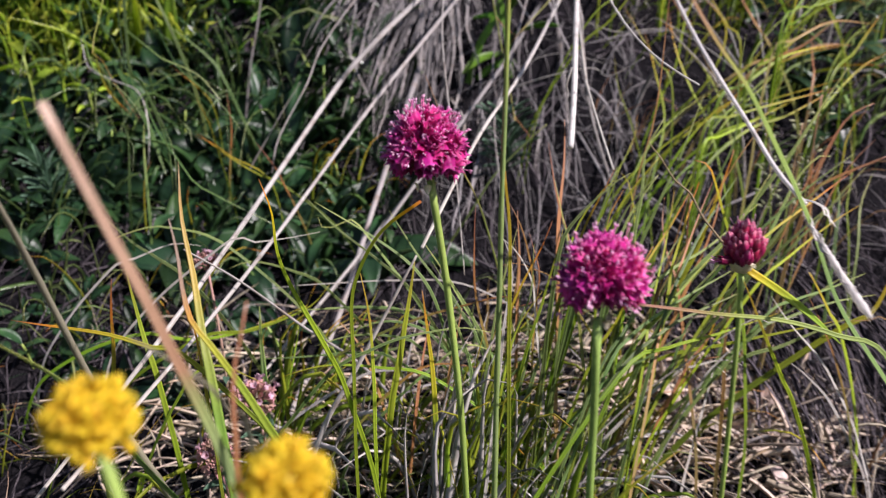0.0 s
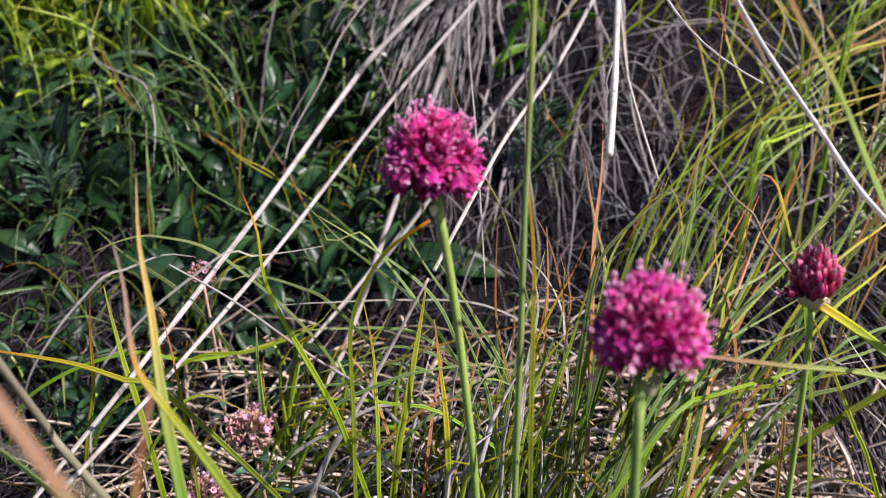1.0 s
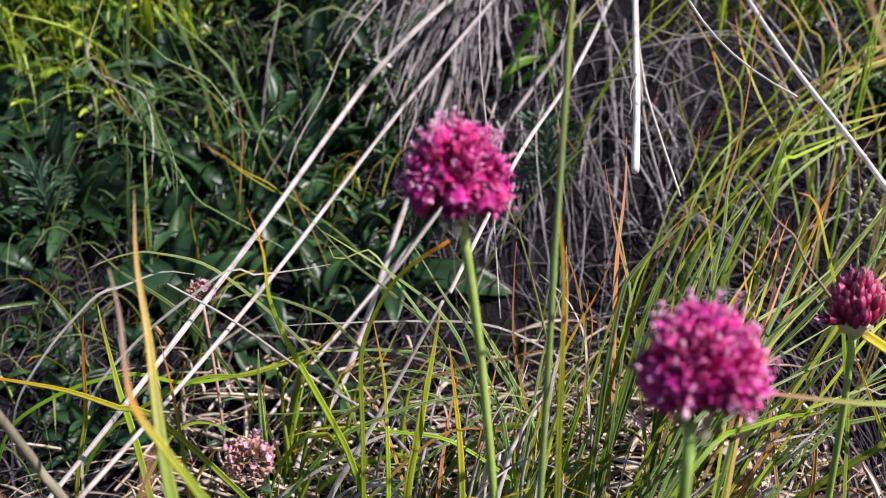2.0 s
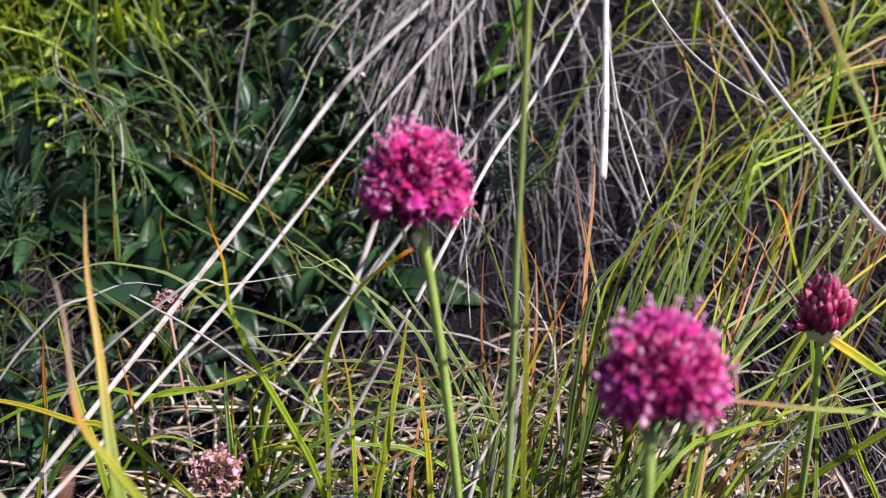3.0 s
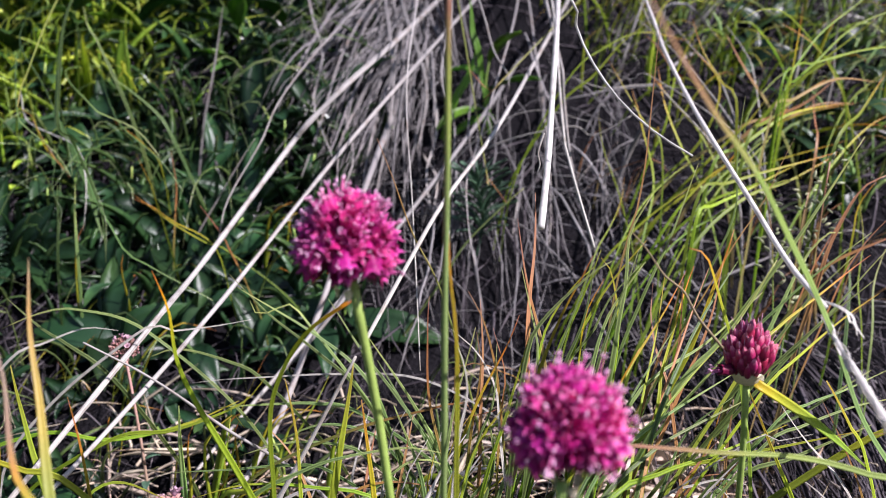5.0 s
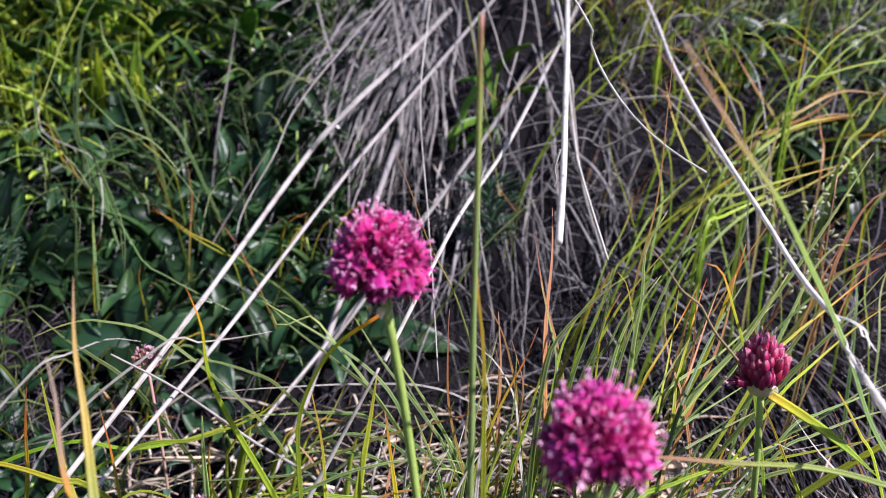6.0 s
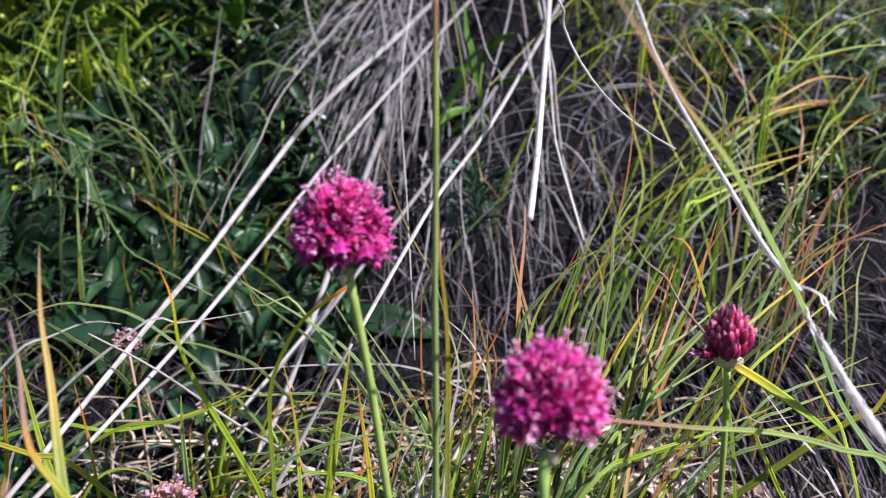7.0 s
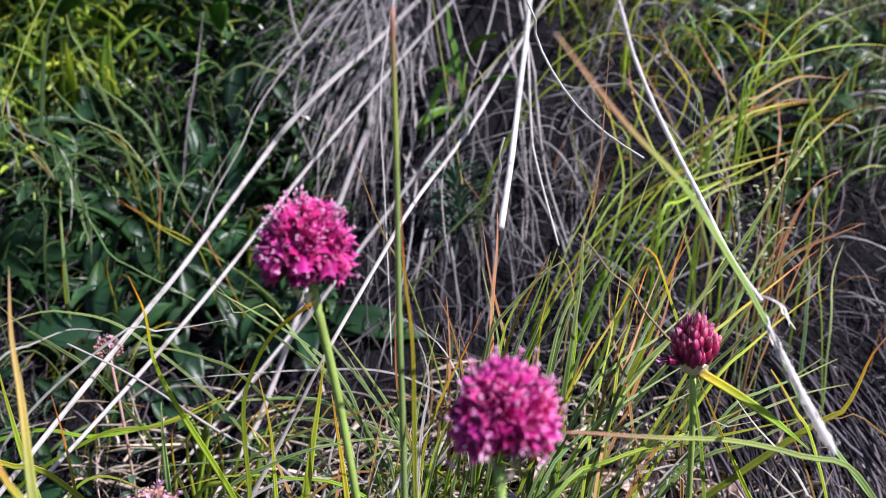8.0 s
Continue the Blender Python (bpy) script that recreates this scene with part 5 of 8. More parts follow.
strand("grass_culm", "green", 0.00179, [(0.0380, 0.3245, 0.0222), (0.0393, 0.3155, 0.0774), (0.0436, 0.3100, 0.1410), (0.0471, 0.3100, 0.1697), (0.0526, 0.3100, 0.1802), (0.0655, 0.3100, 0.1937), (0.0720, 0.3100, 0.1981)], "upright green grass blade in a tuft", kind="blade", blunt=0.08, category="grass blade", group="tuft of green blades")
strand("grass_culm", "turn", 0.00144, [(0.0349, 0.3309, 0.0244), (0.0379, 0.3211, 0.0835), (0.0491, 0.3150, 0.1501), (0.0570, 0.3150, 0.1755), (0.0633, 0.3150, 0.1896), (0.0673, 0.3150, 0.1986)], "grass blade turning yellow and orange in a tuft", kind="blade", blunt=0.08, category="grass blade", group="tuft of green blades")
strand("grass_culm", "green", 0.00142, [(0.0404, 0.3286, 0.0213), (0.0431, 0.3181, 0.0844), (0.0531, 0.3120, 0.1512), (0.0599, 0.3120, 0.1763), (0.0644, 0.3120, 0.1902), (0.0671, 0.3120, 0.2001)], "upright green grass blade in a tuft", kind="blade", blunt=0.08, category="grass blade", group="tuft of green blades")
strand("grass_culm", "green", 0.00159, [(0.0403, 0.3339, 0.0236), (0.0435, 0.3241, 0.0826), (0.0557, 0.3180, 0.1491), (0.0644, 0.3180, 0.1748), (0.0670, 0.3180, 0.1873), (0.0680, 0.3180, 0.1961)], "upright green grass blade in a tuft", kind="blade", blunt=0.08, category="grass blade", group="tuft of green blades")
strand("grass_culm", "green", 0.00150, [(0.0335, 0.3418, 0.0271), (0.0392, 0.3312, 0.0899), (0.0593, 0.3250, 0.1542), (0.0695, 0.3250, 0.1712), (0.0744, 0.3250, 0.1823), (0.0848, 0.3250, 0.1942)], "upright green grass blade in a tuft", kind="blade", blunt=0.08, category="grass blade", group="tuft of green blades")
strand("grass_culm", "green", 0.00173, [(0.0580, 0.3366, 0.0257), (0.0603, 0.3261, 0.0888), (0.0683, 0.3200, 0.1559), (0.0727, 0.3200, 0.1762), (0.0799, 0.3200, 0.1888), (0.0851, 0.3200, 0.1963)], "upright green grass blade in a tuft", kind="blade", blunt=0.08, category="grass blade", group="tuft of green blades")
strand("grass_culm", "green", 0.00144, [(0.0573, 0.3316, 0.0238), (0.0597, 0.3211, 0.0869), (0.0683, 0.3150, 0.1540), (0.0734, 0.3150, 0.1756), (0.0786, 0.3150, 0.1915), (0.0815, 0.3150, 0.2010)], "upright green grass blade in a tuft", kind="blade", blunt=0.08, category="grass blade", group="tuft of green blades")
strand("grass_culm", "green", 0.00200, [(0.0655, 0.3359, 0.0255), (0.0684, 0.3260, 0.0847), (0.0742, 0.3200, 0.1523), (0.0768, 0.3200, 0.1744), (0.0791, 0.3200, 0.1888), (0.0794, 0.3200, 0.2046), (0.0856, 0.3200, 0.2171)], "upright green grass blade in a tuft", kind="blade", blunt=0.08, category="grass blade", group="tuft of green blades")
strand("grass_culm", "green", 0.00158, [(0.0688, 0.3760, 0.0377), (0.0753, 0.3689, 0.0851), (0.0848, 0.3650, 0.1368), (0.0895, 0.3650, 0.1565), (0.0954, 0.3650, 0.1716), (0.1049, 0.3650, 0.1969), (0.1145, 0.3650, 0.2251)], "upright green grass blade in a tuft", kind="blade", blunt=0.08, category="grass blade", group="tuft of green blades")
strand("grass_culm", "green", 0.00118, [(0.0453, 0.3319, 0.0230), (0.0462, 0.3220, 0.0821), (0.0493, 0.3160, 0.1497), (0.0508, 0.3160, 0.1680), (0.0482, 0.3160, 0.1822), (0.0453, 0.3160, 0.1944)], "upright green grass blade in a tuft", kind="blade", blunt=0.08, category="grass blade", group="tuft of green blades")
strand("dry_straw", "rustm", 0.00203, [(0.0519, 0.3362, 0.0266), (0.0517, 0.3335, 0.0545), (0.0512, 0.3330, 0.0905), (0.0507, 0.3350, 0.1227), (0.0506, 0.3390, 0.1692), (0.0520, 0.3430, 0.1955), (0.0518, 0.3450, 0.2147)], "orange brown withered upright grass blade", kind="blade", blunt=0.05, category="dry straw")
strand("dry_straw", "tan", 0.00132, [(0.0640, 0.3200, 0.0196), (0.0621, 0.3145, 0.0873), (0.0554, 0.3300, 0.1563), (0.0508, 0.3450, 0.1796), (0.0492, 0.3500, 0.1885), (0.0471, 0.3570, 0.2053)], "thin withered blade with a pale tip", kind="blade", blunt=0.05, category="dry straw", fade=0.07)
strand("dry_straw", "tan", 0.00125, [(0.0488, 0.3445, 0.0279), (0.0469, 0.3355, 0.0831), (0.0404, 0.3300, 0.1465), (0.0376, 0.3300, 0.1619), (0.0337, 0.3300, 0.1751), (0.0291, 0.3300, 0.1840)], "thin withered brown grass blade", kind="blade", blunt=0.10, category="dry straw", group="withered blades", fade=0.07)
strand("dry_straw", "rustm", 0.00151, [(0.0335, 0.3510, 0.0289), (0.0337, 0.3471, 0.0607), (0.0341, 0.3450, 0.0966), (0.0349, 0.3450, 0.1390), (0.0352, 0.3450, 0.1595), (0.0341, 0.3450, 0.1774)], "thin withered brown grass blade", kind="blade", blunt=0.10, category="dry straw", group="withered blades")
strand("dry_straw", "pale", 0.00135, [(0.0172, 0.3059, 0.0141), (0.0188, 0.2960, 0.0733), (0.0249, 0.2900, 0.1406), (0.0282, 0.2900, 0.1606), (0.0271, 0.2900, 0.1704), (0.0248, 0.2900, 0.1768)], "thin withered brown grass blade", kind="blade", blunt=0.10, category="dry straw", group="withered blades", fade=0.50)
strand("dry_straw", "tan", 0.00111, [(0.0266, 0.3510, 0.0294), (0.0278, 0.3439, 0.0768), (0.0313, 0.3400, 0.1285), (0.0339, 0.3400, 0.1529), (0.0325, 0.3400, 0.1668)], "thin withered brown grass blade", kind="blade", blunt=0.10, category="dry straw", group="withered blades", fade=0.07)
strand("dry_straw", "tan", 0.00107, [(0.0321, 0.3391, 0.0256), (0.0298, 0.3334, 0.0651), (0.0236, 0.3300, 0.1125), (0.0166, 0.3300, 0.1462), (0.0158, 0.3300, 0.1711), (0.0162, 0.3300, 0.1815)], "thin withered brown grass blade", kind="blade", blunt=0.10, category="dry straw", group="withered blades", fade=0.07)
strand("dry_straw", "rustm", 0.00112, [(0.0711, 0.3560, 0.0314), (0.0775, 0.3521, 0.0631), (0.0853, 0.3500, 0.0990), (0.0945, 0.3500, 0.1379), (0.1024, 0.3500, 0.1670), (0.1071, 0.3500, 0.1852)], "thin withered brown grass blade", kind="blade", blunt=0.10, category="dry straw", group="withered blades")
strand("dry_straw", "rustm", 0.00130, [(0.0716, 0.3552, 0.0310), (0.0848, 0.3455, 0.0902), (0.1012, 0.3400, 0.1537), (0.1035, 0.3400, 0.1695), (0.1039, 0.3400, 0.1861)], "thin withered brown grass blade", kind="blade", blunt=0.10, category="dry straw", group="withered blades")
strand("dry_straw", "rustm", 0.00185, [(0.0711, 0.3531, 0.0314), (0.0831, 0.3450, 0.0827), (0.1030, 0.3400, 0.1416), (0.1126, 0.3400, 0.1696), (0.1167, 0.3400, 0.1929)], "thin withered brown grass blade", kind="blade", blunt=0.10, category="dry straw", group="withered blades")
strand("grass_culm", "turn", 0.00245, [(0.0710, 0.3581, 0.0294), (0.0820, 0.3499, 0.0807), (0.1002, 0.3450, 0.1398), (0.1098, 0.3450, 0.1643), (0.1186, 0.3450, 0.1921), (0.1215, 0.3450, 0.2037)], "thin yellow and orange tipped grass blade among dry straws", kind="blade", blunt=0.10, category="grass blade", group="withered blades")
strand("grass_culm", "lime", 0.00286, [(-0.0242, 0.3244, 0.0203), (-0.0222, 0.3190, 0.0599), (-0.0174, 0.3160, 0.1035), (-0.0144, 0.3160, 0.1209), (-0.0114, 0.3160, 0.1398), (-0.0072, 0.3160, 0.1634)], "yellow green upright grass blade", kind="blade", blunt=0.10, category="grass blade", group="upright lime blades")
strand("grass_culm", "lime", 0.00144, [(-0.0223, 0.3147, 0.0181), (-0.0225, 0.3084, 0.0617), (-0.0230, 0.3050, 0.1095), (-0.0234, 0.3050, 0.1352), (-0.0248, 0.3050, 0.1477), (-0.0271, 0.3050, 0.1613)], "yellow green upright grass blade", kind="blade", blunt=0.10, category="grass blade", group="upright lime blades")
strand("grass_culm", "turn", 0.00213, [(0.0020, 0.3184, 0.0197), (0.0014, 0.3129, 0.0593), (-0.0000, 0.3100, 0.1031), (-0.0010, 0.3100, 0.1239), (-0.0022, 0.3100, 0.1350), (-0.0047, 0.3100, 0.1531)], "yellow green upright grass blade", kind="blade", blunt=0.10, category="grass blade", group="upright lime blades")
strand("grass_culm", "green", 0.00279, [(-0.0764, 0.3655, 0.0331), (-0.0767, 0.3621, 0.0609), (-0.0774, 0.3600, 0.0968), (-0.0779, 0.3600, 0.1148), (-0.0784, 0.3600, 0.1324)], "yellow green upright grass blade", kind="blade", blunt=0.10, category="grass blade", group="upright lime blades")
strand("grass_culm", "turn", 0.00126, [(-0.0804, 0.3104, 0.0165), (-0.0816, 0.3039, 0.0600), (-0.0851, 0.3000, 0.1117), (-0.0872, 0.3000, 0.1314), (-0.0889, 0.3000, 0.1437), (-0.0916, 0.3000, 0.1571)], "yellow green upright grass blade", kind="blade", blunt=0.10, category="grass blade", group="upright lime blades")
strand("grass_culm", "green", 0.00138, [(-0.0875, 0.3145, 0.0170), (-0.0759, 0.3053, 0.0709), (-0.0426, 0.3000, 0.1194), (-0.0222, 0.3000, 0.1330), (-0.0072, 0.3000, 0.1390), (0.0094, 0.3000, 0.1416), (0.0211, 0.3000, 0.1393)], "arching thin grass blade lying over the turf", kind="blade", blunt=0.10, category="grass blade", group="arching blades")
strand("grass_culm", "green", 0.00118, [(0.0434, 0.3538, 0.0308), (0.0261, 0.3450, 0.0788), (-0.0157, 0.3400, 0.1135), (-0.0314, 0.3400, 0.1171), (-0.0550, 0.3400, 0.1156), (-0.0766, 0.3400, 0.1139)], "arching thin grass blade lying over the turf", kind="blade", blunt=0.10, category="grass blade", group="arching blades")
strand("grass_culm", "lime", 0.00128, [(-0.1331, 0.3387, 0.0249), (-0.1249, 0.3330, 0.0636), (-0.1061, 0.3300, 0.1030), (-0.0978, 0.3300, 0.1137), (-0.0873, 0.3300, 0.1154), (-0.0716, 0.3300, 0.1079)], "arching thin grass blade lying over the turf", kind="blade", blunt=0.10, category="grass blade", group="arching blades")
strand("grass_culm", "green", 0.00139, [(0.0463, 0.3981, 0.0417), (0.0298, 0.3900, 0.0859), (-0.0121, 0.3850, 0.1204), (-0.0303, 0.3850, 0.1245), (-0.0484, 0.3850, 0.1236), (-0.0711, 0.3850, 0.1222)], "arching thin grass blade lying over the turf", kind="blade", blunt=0.10, category="grass blade", group="arching blades")
strand("dry_straw", "pale", 0.00084, [(0.0885, 0.3921, 0.0419), (0.0703, 0.3814, 0.0978), (0.0217, 0.3750, 0.1353), (-0.0198, 0.3750, 0.1401), (-0.0569, 0.3750, 0.1381), (-0.0788, 0.3750, 0.1361)], "arching thin grass blade lying over the turf", kind="blade", blunt=0.10, category="dry straw", group="arching blades", fade=0.50)
strand("grass_culm", "green", 0.00122, [(-0.0384, 0.4030, 0.0435), (-0.0527, 0.3917, 0.1047), (-0.0968, 0.3850, 0.1535), (-0.1251, 0.3850, 0.1632), (-0.1407, 0.3850, 0.1617), (-0.1567, 0.3850, 0.1551)], "arching thin grass blade lying over the turf", kind="blade", blunt=0.10, category="grass blade", group="arching blades")
strand("grass_culm", "green", 0.00131, [(0.0212, 0.3468, 0.0269), (0.0170, 0.3394, 0.0741), (0.0042, 0.3350, 0.1283), (-0.0053, 0.3350, 0.1521), (-0.0257, 0.3350, 0.1694), (-0.0486, 0.3350, 0.1831)], "arching thin grass blade lying over the turf", kind="blade", blunt=0.10, category="grass blade", group="arching blades")
strand("grass_culm", "green", 0.00134, [(0.0461, 0.3499, 0.0308), (0.0390, 0.3435, 0.0737), (0.0217, 0.3400, 0.1181), (0.0059, 0.3400, 0.1426), (-0.0076, 0.3400, 0.1604), (-0.0189, 0.3400, 0.1783)], "arching thin grass blade lying over the turf", kind="blade", blunt=0.10, category="grass blade", group="arching blades")
strand("grass_culm", "green", 0.00128, [(0.0268, 0.3728, 0.0357), (0.0177, 0.3646, 0.0861), (-0.0076, 0.3600, 0.1353), (-0.0260, 0.3600, 0.1545), (-0.0442, 0.3600, 0.1691), (-0.0580, 0.3600, 0.1835)], "arching thin grass blade lying over the turf", kind="blade", blunt=0.10, category="grass blade", group="arching blades")
strand("grass_culm", "green", 0.00146, [(0.0411, 0.3448, 0.0269), (0.0361, 0.3384, 0.0702), (0.0236, 0.3350, 0.1162), (0.0157, 0.3350, 0.1345), (0.0061, 0.3350, 0.1503), (-0.0043, 0.3350, 0.1668)], "arching thin grass blade lying over the turf", kind="blade", blunt=0.10, category="grass blade", group="arching blades")
strand("grass_culm", "green", 0.00128, [(0.0402, 0.3419, 0.0265), (0.0346, 0.3345, 0.0736), (0.0177, 0.3300, 0.1265), (0.0101, 0.3300, 0.1403), (-0.0011, 0.3300, 0.1596)], "arching thin grass blade lying over the turf", kind="blade", blunt=0.10, category="grass blade", group="arching blades")
strand("grass_culm", "green", 0.00118, [(0.0458, 0.3505, 0.0308), (0.0394, 0.3440, 0.0738), (0.0216, 0.3400, 0.1222), (0.0127, 0.3400, 0.1365), (0.0039, 0.3400, 0.1526)], "arching thin grass blade lying over the turf", kind="blade", blunt=0.10, category="grass blade", group="arching blades")
strand("dry_straw", "pale", 0.00112, [(-0.1641, 0.3825, 0.0389), (-0.1491, 0.3691, 0.1078), (-0.0936, 0.3600, 0.1595), (-0.0792, 0.3600, 0.1611), (-0.0648, 0.3600, 0.1630), (-0.0504, 0.3600, 0.1659)], "arching thin grass blade lying over the turf", kind="blade", blunt=0.10, category="dry straw", group="arching blades", fade=0.50)
strand("grass_culm", "lime", 0.00154, [(-0.1720, 0.3918, 0.0424), (-0.1542, 0.3845, 0.0817), (-0.1128, 0.3800, 0.1106), (-0.0879, 0.3800, 0.1144), (-0.0607, 0.3800, 0.1253), (-0.0493, 0.3800, 0.1370)], "arching thin grass blade lying over the turf", kind="blade", blunt=0.10, category="grass blade", group="arching blades")
strand("grass_culm", "lime", 0.00156, [(-0.2143, 0.3991, 0.0457), (-0.1929, 0.3904, 0.0874), (-0.1444, 0.3850, 0.1106), (-0.1172, 0.3850, 0.1085), (-0.0850, 0.3850, 0.1149), (-0.0619, 0.3850, 0.1258)], "arching thin grass blade lying over the turf", kind="blade", blunt=0.10, category="grass blade", group="arching blades")
strand("grass_culm", "green", 0.00141, [(-0.0067, 0.4017, 0.0460), (-0.0197, 0.3942, 0.0915), (-0.0516, 0.3900, 0.1314), (-0.0673, 0.3900, 0.1407), (-0.0876, 0.3900, 0.1457), (-0.1014, 0.3900, 0.1415)], "arching thin grass blade lying over the turf", kind="blade", blunt=0.10, category="grass blade", group="arching blades")
strand("grass_culm", "green", 0.00177, [(-0.0767, 0.4015, 0.0440), (-0.0878, 0.3941, 0.0900), (-0.1156, 0.3900, 0.1331), (-0.1329, 0.3900, 0.1471), (-0.1437, 0.3900, 0.1540), (-0.1563, 0.3900, 0.1666)], "arching thin grass blade lying over the turf", kind="blade", blunt=0.10, category="grass blade", group="arching blades")
strand("grass_culm", "green", 0.00123, [(0.0436, 0.3619, 0.0326), (0.0294, 0.3542, 0.0777), (-0.0047, 0.3500, 0.1155), (-0.0169, 0.3500, 0.1214), (-0.0371, 0.3500, 0.1216), (-0.0535, 0.3500, 0.1171)], "arching thin grass blade lying over the turf", kind="blade", blunt=0.10, category="grass blade", group="arching blades")
strand("grass_culm", "green", 0.00128, [(0.0404, 0.3695, 0.0363), (0.0297, 0.3636, 0.0743), (0.0029, 0.3600, 0.1134), (-0.0097, 0.3600, 0.1232), (-0.0264, 0.3600, 0.1252), (-0.0434, 0.3600, 0.1173)], "arching thin grass blade lying over the turf", kind="blade", blunt=0.10, category="grass blade", group="arching blades")
strand("grass_culm", "lime", 0.00126, [(0.0591, 0.3387, 0.0270), (0.0422, 0.3300, 0.0752), (0.0011, 0.3250, 0.1107), (-0.0213, 0.3250, 0.1165), (-0.0435, 0.3250, 0.1173), (-0.0642, 0.3250, 0.1121)], "arching thin grass blade lying over the turf", kind="blade", blunt=0.10, category="grass blade", group="arching blades")
strand("grass_culm", "green", 0.00116, [(0.0162, 0.3882, 0.0422), (0.0059, 0.3771, 0.1043), (-0.0317, 0.3700, 0.1636), (-0.0400, 0.3700, 0.1689), (-0.0496, 0.3700, 0.1656), (-0.0526, 0.3700, 0.1710)], "arching thin grass blade lying over the turf", kind="blade", blunt=0.10, category="grass blade", group="arching blades")
strand("dry_straw", "pale", 0.00123, [(-0.2080, 0.4040, 0.0446), (-0.1953, 0.3954, 0.0942), (-0.1584, 0.3900, 0.1397), (-0.1419, 0.3900, 0.1481), (-0.1257, 0.3900, 0.1542), (-0.1122, 0.3900, 0.1531)], "arching thin grass blade lying over the turf", kind="blade", blunt=0.10, category="dry straw", group="arching blades", fade=0.50)
strand("grass_culm", "green", 0.00114, [(-0.0478, 0.3433, 0.0282), (-0.0336, 0.3348, 0.0774), (0.0026, 0.3300, 0.1184), (0.0158, 0.3300, 0.1245), (0.0292, 0.3300, 0.1186)], "arching thin grass blade lying over the turf", kind="blade", blunt=0.10, category="grass blade", group="arching blades")
strand("grass_culm", "lime", 0.00151, [(0.1616, 0.3235, 0.0226), (0.1561, 0.3180, 0.0618), (0.1432, 0.3150, 0.1036), (0.1376, 0.3150, 0.1152), (0.1289, 0.3150, 0.1323), (0.1181, 0.3150, 0.1563)], "yellow green blade below a flower bud", kind="blade", blunt=0.10, category="grass blade", group="leaning blades")
strand("dry_straw", "pale", 0.00107, [(0.1930, 0.3393, 0.0258), (0.1853, 0.3335, 0.0646), (0.1653, 0.3300, 0.1078), (0.1457, 0.3300, 0.1328), (0.1361, 0.3300, 0.1456)], "pale thin dry straw among litter", kind="blade", blunt=0.10, category="dry straw", group="leaning blades", fade=0.50)
strand("dry_straw", "tan", 0.00077, [(0.1802, 0.3298, 0.0215), (0.1754, 0.3234, 0.0647), (0.1633, 0.3200, 0.1109), (0.1536, 0.3200, 0.1342), (0.1448, 0.3200, 0.1512)], "thin tan withered grass stalk", kind="blade", blunt=0.10, category="dry straw", group="leaning blades", fade=0.07)
strand("dry_straw", "pale", 0.00074, [(0.0489, 0.3307, 0.0230), (0.0637, 0.3183, 0.0880), (0.1158, 0.3100, 0.1384), (0.1270, 0.3100, 0.1404), (0.1381, 0.3100, 0.1427)], "thin pale straw lying flat", kind="blade", blunt=0.10, category="dry straw", group="leaning blades", fade=0.50)
strand("grass_culm", "lime", 0.00153, [(0.0349, 0.3537, 0.0297), (0.0517, 0.3450, 0.0779), (0.0928, 0.3400, 0.1136), (0.1219, 0.3400, 0.1212), (0.1489, 0.3400, 0.1277), (0.1691, 0.3400, 0.1324)], "yellow green blade lying over litter", kind="blade", blunt=0.10, category="grass blade", group="leaning blades")
strand("grass_culm", "green", 0.00150, [(0.1006, 0.3717, 0.0352), (0.1131, 0.3642, 0.0808), (0.1440, 0.3600, 0.1215), (0.1579, 0.3600, 0.1305), (0.1830, 0.3600, 0.1482)], "green grass blade leaning over the litter", kind="blade", blunt=0.10, category="grass blade", group="leaning blades")
strand("grass_culm", "green", 0.00173, [(0.0812, 0.3614, 0.0344), (0.0960, 0.3543, 0.0751), (0.1325, 0.3500, 0.1104), (0.1504, 0.3500, 0.1171), (0.1794, 0.3500, 0.1302)], "green grass blade leaning over the litter", kind="blade", blunt=0.10, category="grass blade", group="leaning blades")
strand("grass_culm", "green", 0.00128, [(0.0680, 0.3291, 0.0239), (0.0762, 0.3234, 0.0633), (0.0913, 0.3200, 0.1102), (0.1008, 0.3200, 0.1375), (0.1160, 0.3200, 0.1509)], "green grass blade leaning over the litter", kind="blade", blunt=0.10, category="grass blade", group="leaning blades")
strand("grass_culm", "turn", 0.00136, [(0.0838, 0.3429, 0.0254), (0.0890, 0.3380, 0.0607), (0.1019, 0.3350, 0.1025), (0.1139, 0.3350, 0.1274), (0.1185, 0.3350, 0.1436)], "green grass blade leaning over the litter", kind="blade", blunt=0.10, category="grass blade", group="leaning blades")
strand("grass_culm", "green", 0.00153, [(0.0492, 0.3536, 0.0286), (0.0593, 0.3452, 0.0788), (0.0900, 0.3400, 0.1291), (0.1030, 0.3400, 0.1395), (0.1157, 0.3400, 0.1538), (0.1209, 0.3400, 0.1618)], "green grass blade leaning over the litter", kind="blade", blunt=0.10, category="grass blade", group="leaning blades")
strand("grass_culm", "green", 0.00129, [(0.0212, 0.3144, 0.0175), (0.0326, 0.3052, 0.0714), (0.0651, 0.3000, 0.1204), (0.0782, 0.3000, 0.1295), (0.0943, 0.3000, 0.1404)], "green grass blade leaning over the litter", kind="blade", blunt=0.10, category="grass blade", group="leaning blades")
strand("dry_straw", "pale", 0.00111, [(0.1975, 0.3468, 0.0288), (0.1892, 0.3426, 0.0594), (0.1700, 0.3400, 0.0941), (0.1588, 0.3400, 0.1068), (0.1481, 0.3400, 0.1152)], "pale dry straw on litter", kind="blade", blunt=0.10, category="dry straw", group="leaning blades", fade=0.50)
